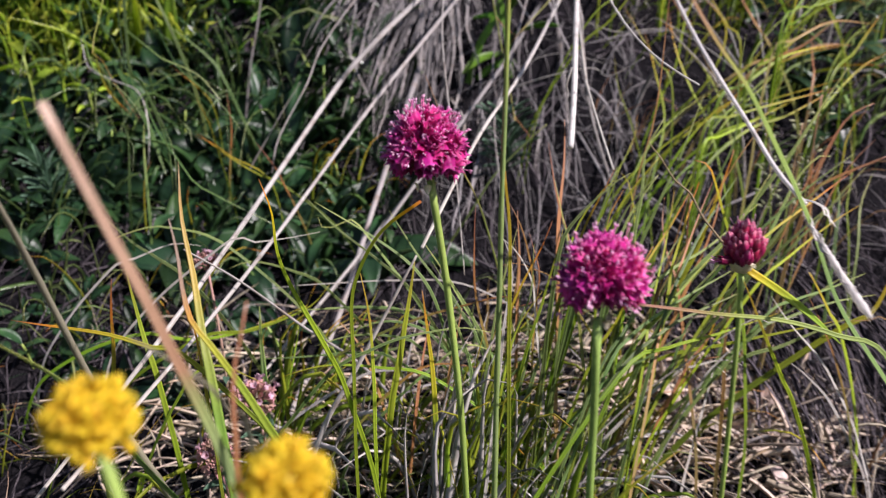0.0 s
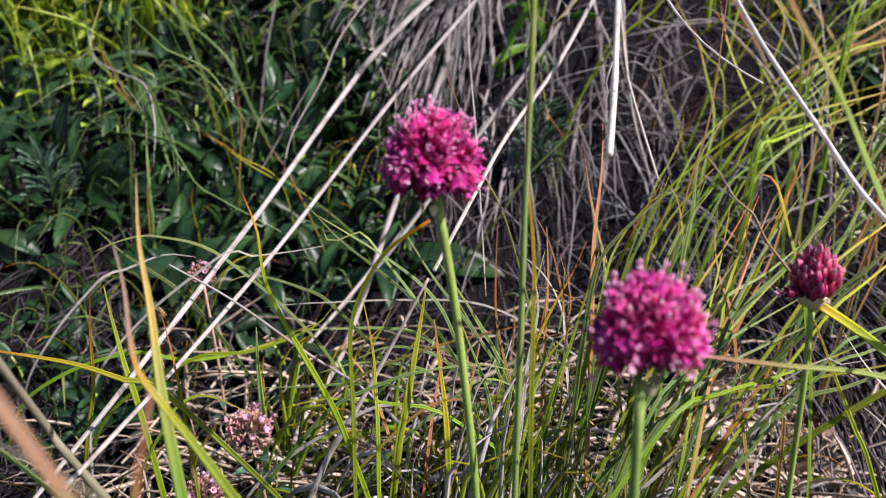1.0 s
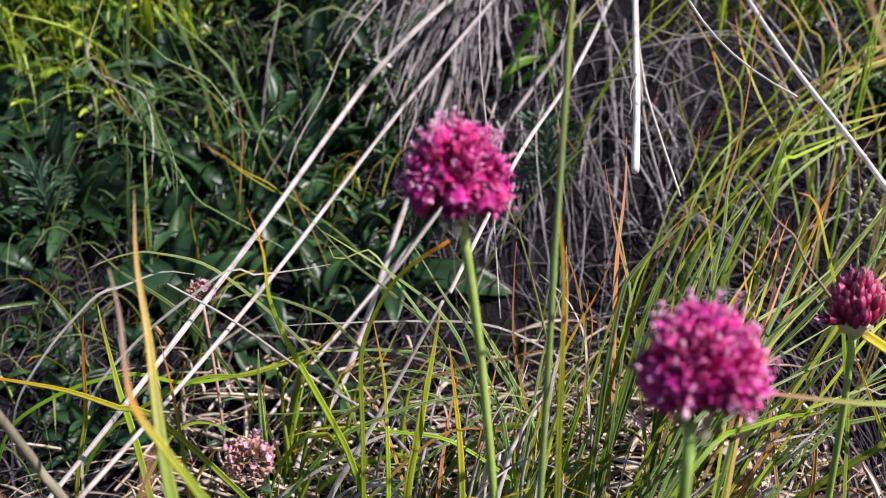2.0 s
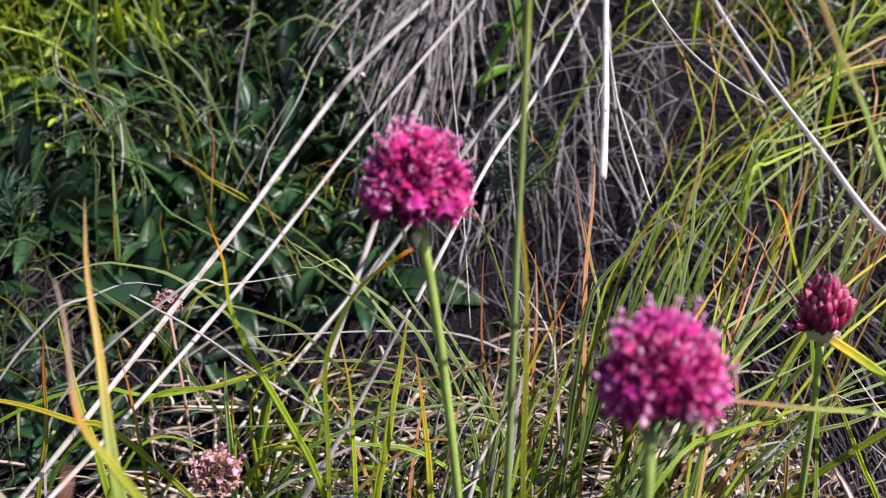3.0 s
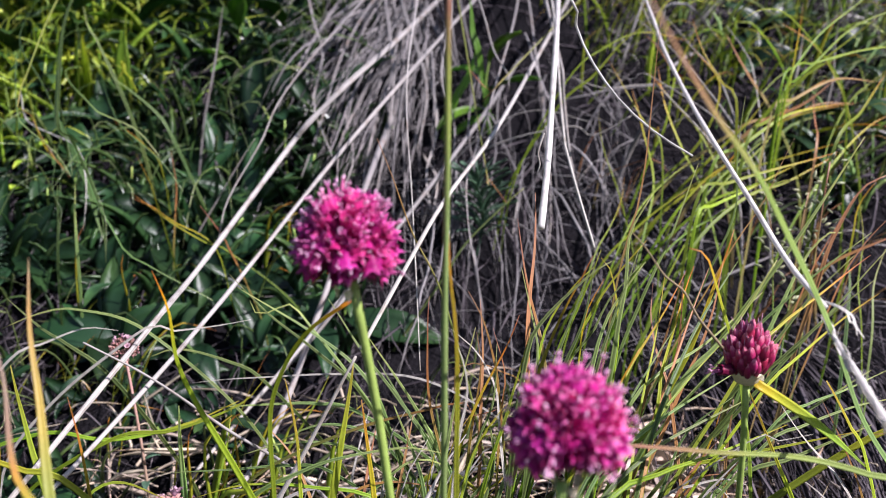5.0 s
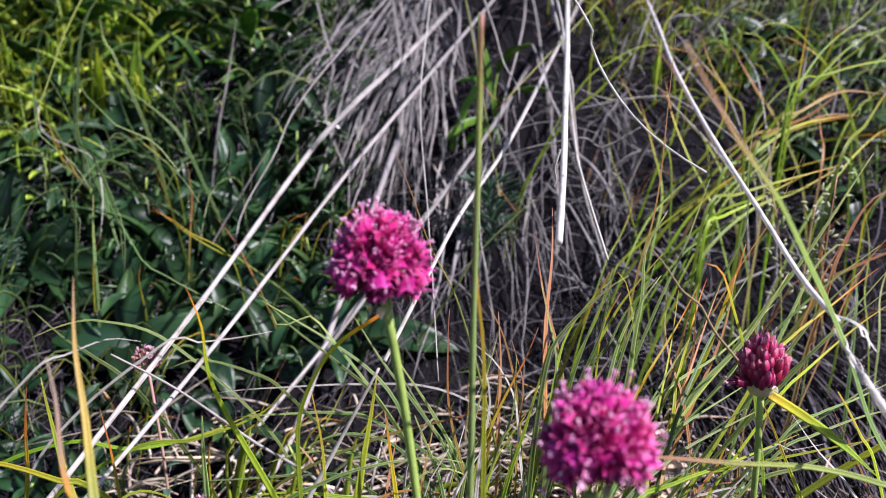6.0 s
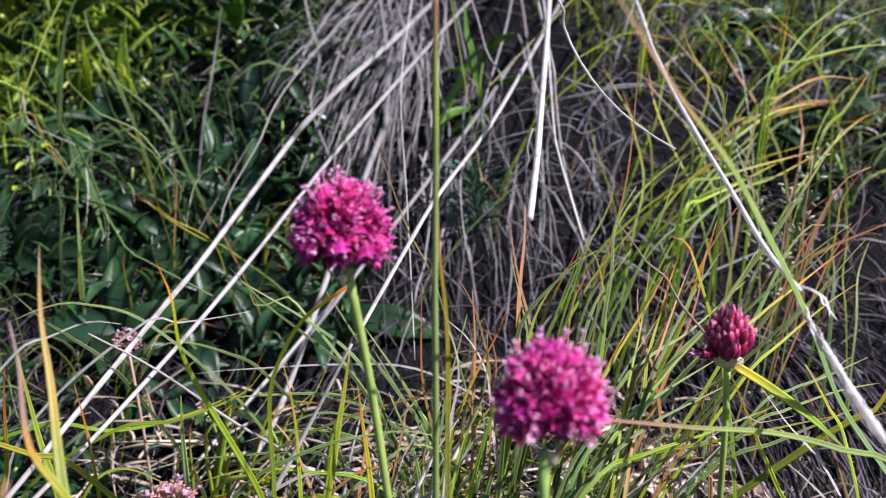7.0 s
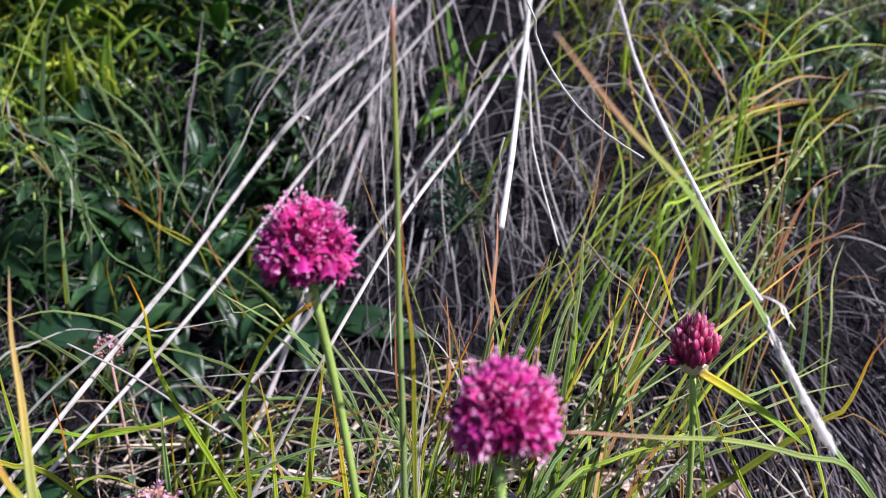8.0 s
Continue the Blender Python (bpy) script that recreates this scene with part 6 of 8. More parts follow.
strand("dry_straw", "rustm", 0.00150, [(0.1228, 0.3422, 0.0271), (0.1224, 0.3375, 0.0628), (0.1214, 0.3350, 0.1027), (0.1206, 0.3350, 0.1275), (0.1221, 0.3350, 0.1456)], "withered reddish upright grass stalk", kind="blade", blunt=0.10, category="dry straw", group="leaning blades")
strand("dry_straw", "rustm", 0.00147, [(0.0791, 0.3392, 0.0275), (0.0853, 0.3335, 0.0665), (0.1018, 0.3300, 0.1112), (0.1104, 0.3300, 0.1255), (0.1190, 0.3300, 0.1365)], "withered reddish leaning grass blade", kind="blade", blunt=0.10, category="dry straw", group="leaning blades")
strand("grass_culm", "turn", 0.00295, [(0.0775, 0.3497, 0.0295), (0.1117, 0.3403, 0.0830), (0.1663, 0.3350, 0.1291), (0.1772, 0.3350, 0.1345), (0.1827, 0.3350, 0.1442), (0.1879, 0.3350, 0.1570), (0.1944, 0.3350, 0.1654)], "yellow blade turning orange beside dark litter", kind="blade", blunt=0.10, category="grass blade")
strand("dry_straw", "tan", 0.00097, [(0.2510, 0.3483, 0.0278), (0.2349, 0.3369, 0.0884), (0.1872, 0.3300, 0.1331), (0.1788, 0.3300, 0.1349), (0.1665, 0.3300, 0.1343)], "thin tan withered grass stalk", kind="blade", blunt=0.20, category="dry straw", fade=0.07)
strand("dry_straw", "rustm", 0.00194, [(0.1651, 0.4159, 0.0501), (0.1681, 0.4061, 0.1092), (0.1792, 0.4000, 0.1758), (0.1854, 0.4000, 0.1959), (0.1941, 0.4000, 0.2131), (0.2058, 0.4000, 0.2198)], "withered red brown grass stalk", kind="blade", blunt=0.10, category="dry straw", group="withered blades")
strand("dry_straw", "rustm", 0.00120, [(0.1654, 0.4153, 0.0505), (0.1704, 0.4056, 0.1095), (0.1871, 0.4000, 0.1707), (0.1958, 0.4000, 0.1883), (0.2084, 0.4000, 0.2032)], "withered red brown grass stalk", kind="blade", blunt=0.10, category="dry straw", group="withered blades")
strand("dry_straw", "tan", 0.00205, [(0.1478, 0.4350, 0.0628), (0.1573, 0.4258, 0.1171), (0.1880, 0.4200, 0.1719), (0.2005, 0.4200, 0.1825), (0.2285, 0.4200, 0.1942)], "withered red brown grass stalk", kind="blade", blunt=0.10, category="dry straw", group="withered blades", fade=0.07)
strand("grass_culm", "green", 0.00218, [(0.1420, 0.4161, 0.0533), (0.1479, 0.4062, 0.1121), (0.1693, 0.4000, 0.1759), (0.1806, 0.4000, 0.1934), (0.1879, 0.4000, 0.1946)], "withered red brown grass stalk", kind="blade", blunt=0.10, category="grass blade", group="withered blades")
strand("grass_culm", "lime", 0.00143, [(0.1800, 0.5686, 0.1496), (0.1874, 0.5630, 0.1885), (0.2044, 0.5600, 0.2287), (0.2135, 0.5600, 0.2421), (0.2381, 0.5600, 0.2687), (0.2810, 0.5600, 0.3045)], "long yellow green grass blade arching from the bank", kind="blade", blunt=0.06, category="grass blade", group="bank blades")
strand("grass_culm", "lime", 0.00133, [(0.1845, 0.5774, 0.1541), (0.1921, 0.5726, 0.1890), (0.2085, 0.5700, 0.2251), (0.2301, 0.5700, 0.2559), (0.2555, 0.5700, 0.2778), (0.2884, 0.5700, 0.2880)], "long yellow green grass blade arching from the bank", kind="blade", blunt=0.06, category="grass blade", group="bank blades")
strand("grass_culm", "turn", 0.00143, [(0.2901, 0.5805, 0.1584), (0.2851, 0.5739, 0.2016), (0.2710, 0.5700, 0.2513), (0.2632, 0.5700, 0.2679), (0.2478, 0.5700, 0.2875), (0.2245, 0.5700, 0.3019)], "long grass blade turning orange on the bank", kind="blade", blunt=0.06, category="grass blade", group="bank blades")
strand("dry_straw", "rustm", 0.00232, [(0.1610, 0.5688, 0.1470), (0.1715, 0.5631, 0.1851), (0.1948, 0.5600, 0.2219), (0.2169, 0.5600, 0.2422), (0.2395, 0.5600, 0.2523), (0.2598, 0.5600, 0.2689)], "thin red brown dry stalk on the bank", kind="blade", blunt=0.06, category="dry straw", group="bank blades")
strand("grass_culm", "turn", 0.00131, [(0.1561, 0.5689, 0.1499), (0.1682, 0.5631, 0.1875), (0.1948, 0.5600, 0.2219), (0.2140, 0.5600, 0.2355), (0.2401, 0.5600, 0.2464), (0.2723, 0.5600, 0.2537)], "long yellow green grass blade arching from the bank", kind="blade", blunt=0.06, category="grass blade", group="bank blades")
strand("grass_culm", "turn", 0.00105, [(0.1247, 0.5594, 0.1434), (0.1416, 0.5533, 0.1790), (0.1756, 0.5500, 0.2055), (0.2050, 0.5500, 0.2141), (0.2310, 0.5500, 0.2220), (0.2640, 0.5500, 0.2316)], "long yellow green grass blade arching from the bank", kind="blade", blunt=0.06, category="grass blade", group="bank blades")
strand("grass_culm", "lime", 0.00135, [(0.1123, 0.5133, 0.1053), (0.1265, 0.5048, 0.1544), (0.1628, 0.5000, 0.1953), (0.1860, 0.5000, 0.2061), (0.2033, 0.5000, 0.2143), (0.2132, 0.5000, 0.2200)], "long yellow green grass blade arching from the bank", kind="blade", blunt=0.06, category="grass blade", group="bank blades")
strand("dry_straw", "rustm", 0.00062, [(0.0722, 0.3805, 0.0386), (0.0886, 0.3679, 0.1093), (0.1224, 0.3600, 0.1855), (0.1367, 0.3600, 0.2101), (0.1426, 0.3600, 0.2241), (0.1476, 0.3600, 0.2349)], "thin red brown dry stalk on the bank", kind="blade", blunt=0.06, category="dry straw", group="bank blades")
strand("grass_culm", "green", 0.00090, [(0.0772, 0.3888, 0.0416), (0.0960, 0.3772, 0.1086), (0.1227, 0.3700, 0.1837), (0.1307, 0.3700, 0.2070), (0.1308, 0.3700, 0.2275), (0.1330, 0.3700, 0.2496)], "thin green grass blade on the bank", kind="blade", blunt=0.06, category="grass blade", group="bank blades")
strand("dry_straw", "rustm", 0.00099, [(0.1535, 0.4146, 0.0525), (0.1579, 0.4055, 0.1076), (0.1730, 0.4000, 0.1693), (0.1845, 0.4000, 0.1952), (0.1921, 0.4000, 0.2114), (0.1995, 0.4000, 0.2172)], "thin red brown dry stalk on the bank", kind="blade", blunt=0.06, category="dry straw", group="bank blades")
strand("dry_straw", "rustm", 0.00068, [(0.0665, 0.3567, 0.0297), (0.0708, 0.3434, 0.1045), (0.0807, 0.3350, 0.1877), (0.0859, 0.3350, 0.2137), (0.0893, 0.3350, 0.2494), (0.0905, 0.3350, 0.2767)], "thin red brown dry stalk on the bank", kind="blade", blunt=0.06, category="dry straw", group="bank blades")
strand("grass_culm", "lime", 0.00133, [(0.1351, 0.5755, 0.1559), (0.1397, 0.5721, 0.1833), (0.1502, 0.5700, 0.2176), (0.1594, 0.5700, 0.2382), (0.1644, 0.5700, 0.2684), (0.1760, 0.5700, 0.2980)], "long yellow green grass blade arching from the bank", kind="blade", blunt=0.06, category="grass blade", group="bank blades")
strand("grass_culm", "turn", 0.00157, [(0.1331, 0.5746, 0.1545), (0.1411, 0.5718, 0.1769), (0.1579, 0.5700, 0.2039), (0.1807, 0.5700, 0.2282), (0.1920, 0.5700, 0.2621), (0.1735, 0.5700, 0.2850)], "long grass blade turning orange on the bank", kind="blade", blunt=0.06, category="grass blade", group="bank blades")
strand("grass_culm", "lime", 0.00131, [(0.0534, 0.5729, 0.1530), (0.0638, 0.5646, 0.2032), (0.0921, 0.5600, 0.2505), (0.1114, 0.5600, 0.2671), (0.1271, 0.5600, 0.2866), (0.1429, 0.5600, 0.2996)], "long yellow green grass blade arching from the bank", kind="blade", blunt=0.06, category="grass blade", group="bank blades")
strand("grass_culm", "lime", 0.00151, [(0.1328, 0.5557, 0.1381), (0.1412, 0.5522, 0.1646), (0.1595, 0.5500, 0.1953), (0.1814, 0.5500, 0.2188), (0.1998, 0.5500, 0.2386), (0.2147, 0.5500, 0.2582)], "long yellow green grass blade arching from the bank", kind="blade", blunt=0.06, category="grass blade", group="bank blades")
strand("grass_culm", "turn", 0.00155, [(0.1050, 0.5269, 0.1152), (0.1144, 0.5226, 0.1455), (0.1359, 0.5200, 0.1788), (0.1597, 0.5200, 0.2011), (0.1805, 0.5200, 0.2169), (0.1944, 0.5200, 0.2385)], "long grass blade turning orange on the bank", kind="blade", blunt=0.06, category="grass blade", group="bank blades")
strand("grass_culm", "lime", 0.00135, [(0.1142, 0.5093, 0.1028), (0.1221, 0.5035, 0.1415), (0.1425, 0.5000, 0.1845), (0.1619, 0.5000, 0.2088), (0.1789, 0.5000, 0.2208)], "long yellow green grass blade arching from the bank", kind="blade", blunt=0.06, category="grass blade", group="bank blades")
strand("grass_culm", "lime", 0.00114, [(0.0818, 0.5069, 0.1010), (0.0904, 0.5026, 0.1315), (0.1102, 0.5000, 0.1659), (0.1245, 0.5000, 0.1813), (0.1417, 0.5000, 0.1966), (0.1589, 0.5000, 0.2087)], "long yellow green grass blade arching from the bank", kind="blade", blunt=0.06, category="grass blade", group="bank blades")
strand("grass_culm", "turn", 0.00108, [(0.2119, 0.4631, 0.0755), (0.2134, 0.4549, 0.1268), (0.2186, 0.4500, 0.1863), (0.2209, 0.4500, 0.2023), (0.2312, 0.4500, 0.2182)], "long grass blade turning orange on the bank", kind="blade", blunt=0.06, category="grass blade", group="bank blades")
strand("dry_straw", "tan", 0.00220, [(0.2578, 0.5886, 0.1639), (0.2500, 0.5830, 0.2027), (0.2321, 0.5800, 0.2425), (0.2125, 0.5800, 0.2696), (0.1966, 0.5800, 0.2962)], "thin red brown dry stalk on the bank", kind="blade", blunt=0.06, category="dry straw", group="bank blades", fade=0.07)
strand("grass_culm", "turn", 0.00146, [(0.2298, 0.5838, 0.1610), (0.2311, 0.5749, 0.2163), (0.2352, 0.5700, 0.2759), (0.2372, 0.5700, 0.2923), (0.2388, 0.5700, 0.3118)], "long yellow green grass blade arching from the bank", kind="blade", blunt=0.06, category="grass blade", group="bank blades")
strand("grass_culm", "green", 0.00232, [(-0.2219, 0.7960, 0.3428), (-0.2187, 0.6248, 0.3278), (-0.1796, 0.4920, 0.2425), (-0.1733, 0.4920, 0.2298), (-0.1646, 0.4920, 0.2084), (-0.1585, 0.4920, 0.1880), (-0.1579, 0.4920, 0.1636)], "drooping pale grass blade among broad leaves", kind="blade", blunt=0.12, category="grass blade", group="blades among herbs")
strand("dry_straw", "tan", 0.00089, [(-0.2211, 0.8318, 0.3659), (-0.2199, 0.6485, 0.3512), (-0.1998, 0.5000, 0.2567), (-0.1965, 0.5000, 0.2425), (-0.1889, 0.5000, 0.2266), (-0.1778, 0.5000, 0.2086)], "drooping pale grass blade among broad leaves", kind="blade", blunt=0.12, category="dry straw", group="blades among herbs", fade=0.07)
strand("grass_culm", "turn", 0.00089, [(-0.0448, 0.5100, 0.1023), (-0.0600, 0.5038, 0.1386), (-0.0953, 0.5000, 0.1696), (-0.1057, 0.5000, 0.1732), (-0.1247, 0.5000, 0.1845), (-0.1460, 0.5000, 0.1998)], "small blade turning orange among broad leaves", kind="blade", blunt=0.12, category="grass blade", group="blades among herbs")
strand("grass_culm", "turn", 0.00112, [(-0.1268, 0.5285, 0.1155), (-0.1309, 0.5230, 0.1549), (-0.1407, 0.5200, 0.1976), (-0.1440, 0.5200, 0.2069), (-0.1495, 0.5200, 0.2204)], "small blade turning orange among broad leaves", kind="blade", blunt=0.12, category="grass blade", group="blades among herbs")
strand("dry_straw", "tan", 0.00098, [(-0.0731, 0.5074, 0.1009), (-0.0801, 0.5026, 0.1359), (-0.0952, 0.5000, 0.1727), (-0.1009, 0.5000, 0.1817), (-0.1094, 0.5000, 0.1936)], "drooping pale grass blade among broad leaves", kind="blade", blunt=0.12, category="dry straw", group="blades among herbs", fade=0.07)
strand("dry_straw", "tan", 0.00089, [(-0.1363, 0.5344, 0.1219), (-0.1354, 0.5317, 0.1457), (-0.1334, 0.5300, 0.1776), (-0.1314, 0.5300, 0.2001), (-0.1336, 0.5300, 0.2221)], "drooping pale grass blade among broad leaves", kind="blade", blunt=0.12, category="dry straw", group="blades among herbs", fade=0.07)
strand("dry_straw", "grey", 0.00146, [(-0.1409, 0.6049, 0.1789), (-0.1385, 0.6017, 0.2066), (-0.1338, 0.6000, 0.2382), (-0.1259, 0.6000, 0.2772), (-0.1197, 0.6000, 0.3117)], "drooping pale grass blade among broad leaves", kind="blade", blunt=0.12, category="dry straw", group="blades among herbs", fade=0.40)
strand("grass_culm", "green", 0.00176, [(-0.1152, 0.5599, 0.1423), (-0.1222, 0.5535, 0.1852), (-0.1393, 0.5500, 0.2297), (-0.1485, 0.5500, 0.2441), (-0.1734, 0.5500, 0.2646)], "drooping pale grass blade among broad leaves", kind="blade", blunt=0.12, category="grass blade", group="blades among herbs")
strand("grass_culm", "green", 0.00207, [(-0.1605, 0.5861, 0.1610), (-0.1663, 0.5762, 0.2198), (-0.1872, 0.5700, 0.2837), (-0.1933, 0.5700, 0.2934), (-0.1958, 0.5700, 0.3063)], "drooping pale grass blade among broad leaves", kind="blade", blunt=0.12, category="grass blade", group="blades among herbs")
strand("grass_culm", "green", 0.00178, [(-0.1897, 0.5066, 0.0970), (-0.1890, 0.5025, 0.1287), (-0.1871, 0.5000, 0.1686), (-0.1858, 0.5000, 0.1868), (-0.1852, 0.5000, 0.2047)], "drooping pale grass blade among broad leaves", kind="blade", blunt=0.12, category="grass blade", group="blades among herbs")
strand("grass_culm", "green", 0.00158, [(-0.1778, 0.5072, 0.0992), (-0.1775, 0.5025, 0.1349), (-0.1767, 0.5000, 0.1748), (-0.1764, 0.5000, 0.1899), (-0.1757, 0.5000, 0.2048)], "drooping pale grass blade among broad leaves", kind="blade", blunt=0.12, category="grass blade", group="blades among herbs")
strand("grass_culm", "turn", 0.00218, [(-0.1469, 0.3461, 0.0289), (-0.1447, 0.3421, 0.0606), (-0.1399, 0.3400, 0.0962), (-0.1368, 0.3400, 0.1126), (-0.1356, 0.3400, 0.1331), (-0.1347, 0.3400, 0.1497)], "grass blade turning yellow and orange", kind="blade", blunt=0.10, category="grass blade", group="turning blades")
strand("grass_culm", "lime", 0.00229, [(-0.1054, 0.3391, 0.0238), (-0.1080, 0.3334, 0.0633), (-0.1151, 0.3300, 0.1106), (-0.1187, 0.3300, 0.1260), (-0.1219, 0.3300, 0.1433), (-0.1237, 0.3300, 0.1570)], "grass blade turning yellow and orange", kind="blade", blunt=0.10, category="grass blade", group="turning blades")
strand("grass_culm", "turn", 0.00199, [(-0.0332, 0.3128, 0.0174), (-0.0465, 0.3016, 0.0788), (-0.0885, 0.2950, 0.1297), (-0.1028, 0.2950, 0.1357), (-0.1189, 0.2950, 0.1410), (-0.1425, 0.2950, 0.1443), (-0.1535, 0.2950, 0.1460)], "grass blade turning yellow and orange", kind="blade", blunt=0.10, category="grass blade", group="turning blades")
strand("grass_culm", "bent", 0.00235, [(-0.0310, 0.2540, 0.0020), (-0.0335, 0.2440, 0.0560), (-0.0365, 0.2350, 0.0950), (-0.0400, 0.2280, 0.1230), (-0.0450, 0.2200, 0.1410), (-0.0500, 0.2160, 0.1540), (-0.0560, 0.2140, 0.1650), (-0.0610, 0.2150, 0.1710), (-0.0640, 0.2180, 0.1780), (-0.0660, 0.2210, 0.1870), (-0.0680, 0.2220, 0.1960)], "bent grass blade, green below with a withered beige tip", kind="blade", blunt=0.10, category="grass blade", fade=0.05)
strand("dry_straw", "pale", 0.00129, [(0.0100, 0.9293, 0.4331), (0.0084, 0.7347, 0.3877), (0.0050, 0.5500, 0.3028), (0.0030, 0.4800, 0.2554), (0.0079, 0.4200, 0.2052), (0.0132, 0.3600, 0.1464)], "dead grey straw hanging from the bank", kind="round", blunt=0.30, category="dry straw", group="hanging straws", fade=0.50)
strand("dry_straw", "grey", 0.00266, [(0.0038, 1.0483, 0.5131), (0.0156, 0.8089, 0.4507), (0.0443, 0.6000, 0.3172), (0.0518, 0.5700, 0.2835), (0.0596, 0.5500, 0.2674), (0.0599, 0.5480, 0.2587)], "dead grey straw hanging from the bank", kind="round", blunt=0.30, category="dry straw", group="hanging straws", fade=0.40)
strand("dry_straw", "tan", 0.00187, [(0.3273, 1.1175, 0.5583), (0.2639, 0.7615, 0.4787), (0.0595, 0.5500, 0.2690), (0.0509, 0.5500, 0.2606), (0.0411, 0.5500, 0.2631), (0.0361, 0.5500, 0.2703)], "dead grey straw hanging from the bank", kind="round", blunt=0.30, category="dry straw", group="hanging straws", fade=0.07)
strand("dry_straw", "grey", 0.00388, [(0.0714, 1.0720, 0.5281), (0.0761, 0.7936, 0.4566), (0.0892, 0.5600, 0.2830), (0.0910, 0.5450, 0.2596), (0.0967, 0.5350, 0.2120), (0.1081, 0.5300, 0.1739), (0.1129, 0.5300, 0.1608)], "dead grey straw hanging from the bank", kind="round", blunt=0.30, category="dry straw", group="hanging straws", fade=0.40)
strand("dry_straw", "tan", 0.00197, [(-0.0205, 1.2763, 0.6519), (-0.0094, 0.8183, 0.5624), (0.0426, 0.5200, 0.2337), (0.0462, 0.5200, 0.2122), (0.0582, 0.5200, 0.1952)], "dead grey straw hanging from the bank", kind="round", blunt=0.30, category="dry straw", group="hanging straws", fade=0.07)
strand("dry_straw", "grey", 0.00193, [(0.0915, 0.8296, 0.3651), (0.0741, 0.6792, 0.3142), (0.0420, 0.5400, 0.2272), (0.0351, 0.5200, 0.2090), (0.0357, 0.5000, 0.1833), (0.0389, 0.4900, 0.1637)], "dead grey straw hanging from the bank", kind="round", blunt=0.30, category="dry straw", group="hanging straws", fade=0.40)
strand("grass_culm", "green", 0.00169, [(-0.0096, 0.5123, 0.1047), (0.0053, 0.5072, 0.1278), (0.0226, 0.5050, 0.1547), (0.0345, 0.5050, 0.1734), (0.0553, 0.5050, 0.1951), (0.0657, 0.5050, 0.2043)], "thin green grass blade on the bank", kind="round", blunt=0.30, category="grass stalk", group="hanging straws")
strand("dry_straw", "grey", 0.00232, [(0.0584, 0.9860, 0.4705), (0.0254, 0.7770, 0.4119), (-0.0462, 0.6000, 0.2989), (-0.0750, 0.5600, 0.2550), (-0.0846, 0.5400, 0.2272), (-0.0997, 0.5200, 0.1949), (-0.1027, 0.5100, 0.1742)], "dead grey straw hanging from the bank", kind="round", blunt=0.30, category="dry straw", group="hanging straws", fade=0.40)
strand("dry_straw", "grey", 0.00140, [(-0.1454, 0.5603, 0.1422), (-0.1287, 0.5533, 0.1685), (-0.1074, 0.5500, 0.2022), (-0.0969, 0.5500, 0.2188), (-0.0900, 0.5500, 0.2286)], "dead grey straw hanging from the bank", kind="round", blunt=0.30, category="dry straw", group="hanging straws", fade=0.40)
strand("dry_straw", "grey", 0.00433, [(-0.0064, 0.7053, 0.2694), (-0.0192, 0.5997, 0.2233), (-0.0397, 0.5000, 0.1530), (-0.0480, 0.4700, 0.1249), (-0.0574, 0.4300, 0.0946), (-0.0697, 0.4000, 0.0748), (-0.0725, 0.3900, 0.0667)], "dead grey straw leaning down through the grass", kind="round", blunt=0.60, category="dry straw", group="hanging straws", fade=0.40)
strand("dry_straw", "pale", 0.00259, [(0.0164, 0.6271, 0.1999), (-0.0080, 0.5518, 0.1719), (-0.0420, 0.4800, 0.1344), (-0.0537, 0.4600, 0.1216), (-0.0813, 0.4300, 0.0914), (-0.0948, 0.4100, 0.0749)], "dead grey straw leaning down through the grass", kind="round", blunt=0.60, category="dry straw", group="hanging straws", fade=0.50)
strand("dry_straw", "grey", 0.00310, [(0.0884, 0.7397, 0.2963), (0.0452, 0.6060, 0.2395), (-0.0260, 0.5000, 0.1517), (-0.0479, 0.4800, 0.1252), (-0.0719, 0.4500, 0.1012)], "dead grey straw leaning down through the grass", kind="round", blunt=0.60, category="dry straw", group="hanging straws", fade=0.40)
strand("grass_culm", "turn", 0.00148, [(0.0385, 0.3218, 0.0224), (0.0438, 0.3145, 0.0695), (0.0599, 0.3100, 0.1227), (0.0696, 0.3100, 0.1413), (0.0742, 0.3100, 0.1540), (0.0819, 0.3100, 0.1700)], "low grass blade among litter", kind="blade", blunt=0.20, category="grass blade", group="low blades")
strand("dry_straw", "rustm", 0.00130, [(-0.0105, 0.3467, 0.0284), (-0.0144, 0.3425, 0.0599), (-0.0238, 0.3400, 0.0986), (-0.0313, 0.3400, 0.1196), (-0.0408, 0.3400, 0.1319)], "low withered straw among litter", kind="blade", blunt=0.20, category="dry straw", group="low blades")
strand("dry_straw", "rustm", 0.00145, [(-0.0131, 0.3422, 0.0261), (-0.0113, 0.3375, 0.0617), (-0.0074, 0.3350, 0.1014), (-0.0044, 0.3350, 0.1221), (-0.0019, 0.3350, 0.1343)], "low withered straw among litter", kind="blade", blunt=0.20, category="dry straw", group="low blades")
strand("dry_straw", "rustm", 0.00143, [(-0.0028, 0.3378, 0.0250), (-0.0007, 0.3330, 0.0606), (0.0045, 0.3300, 0.1041), (0.0083, 0.3300, 0.1244), (0.0110, 0.3300, 0.1403)], "low withered straw among litter", kind="blade", blunt=0.20, category="dry straw", group="low blades")
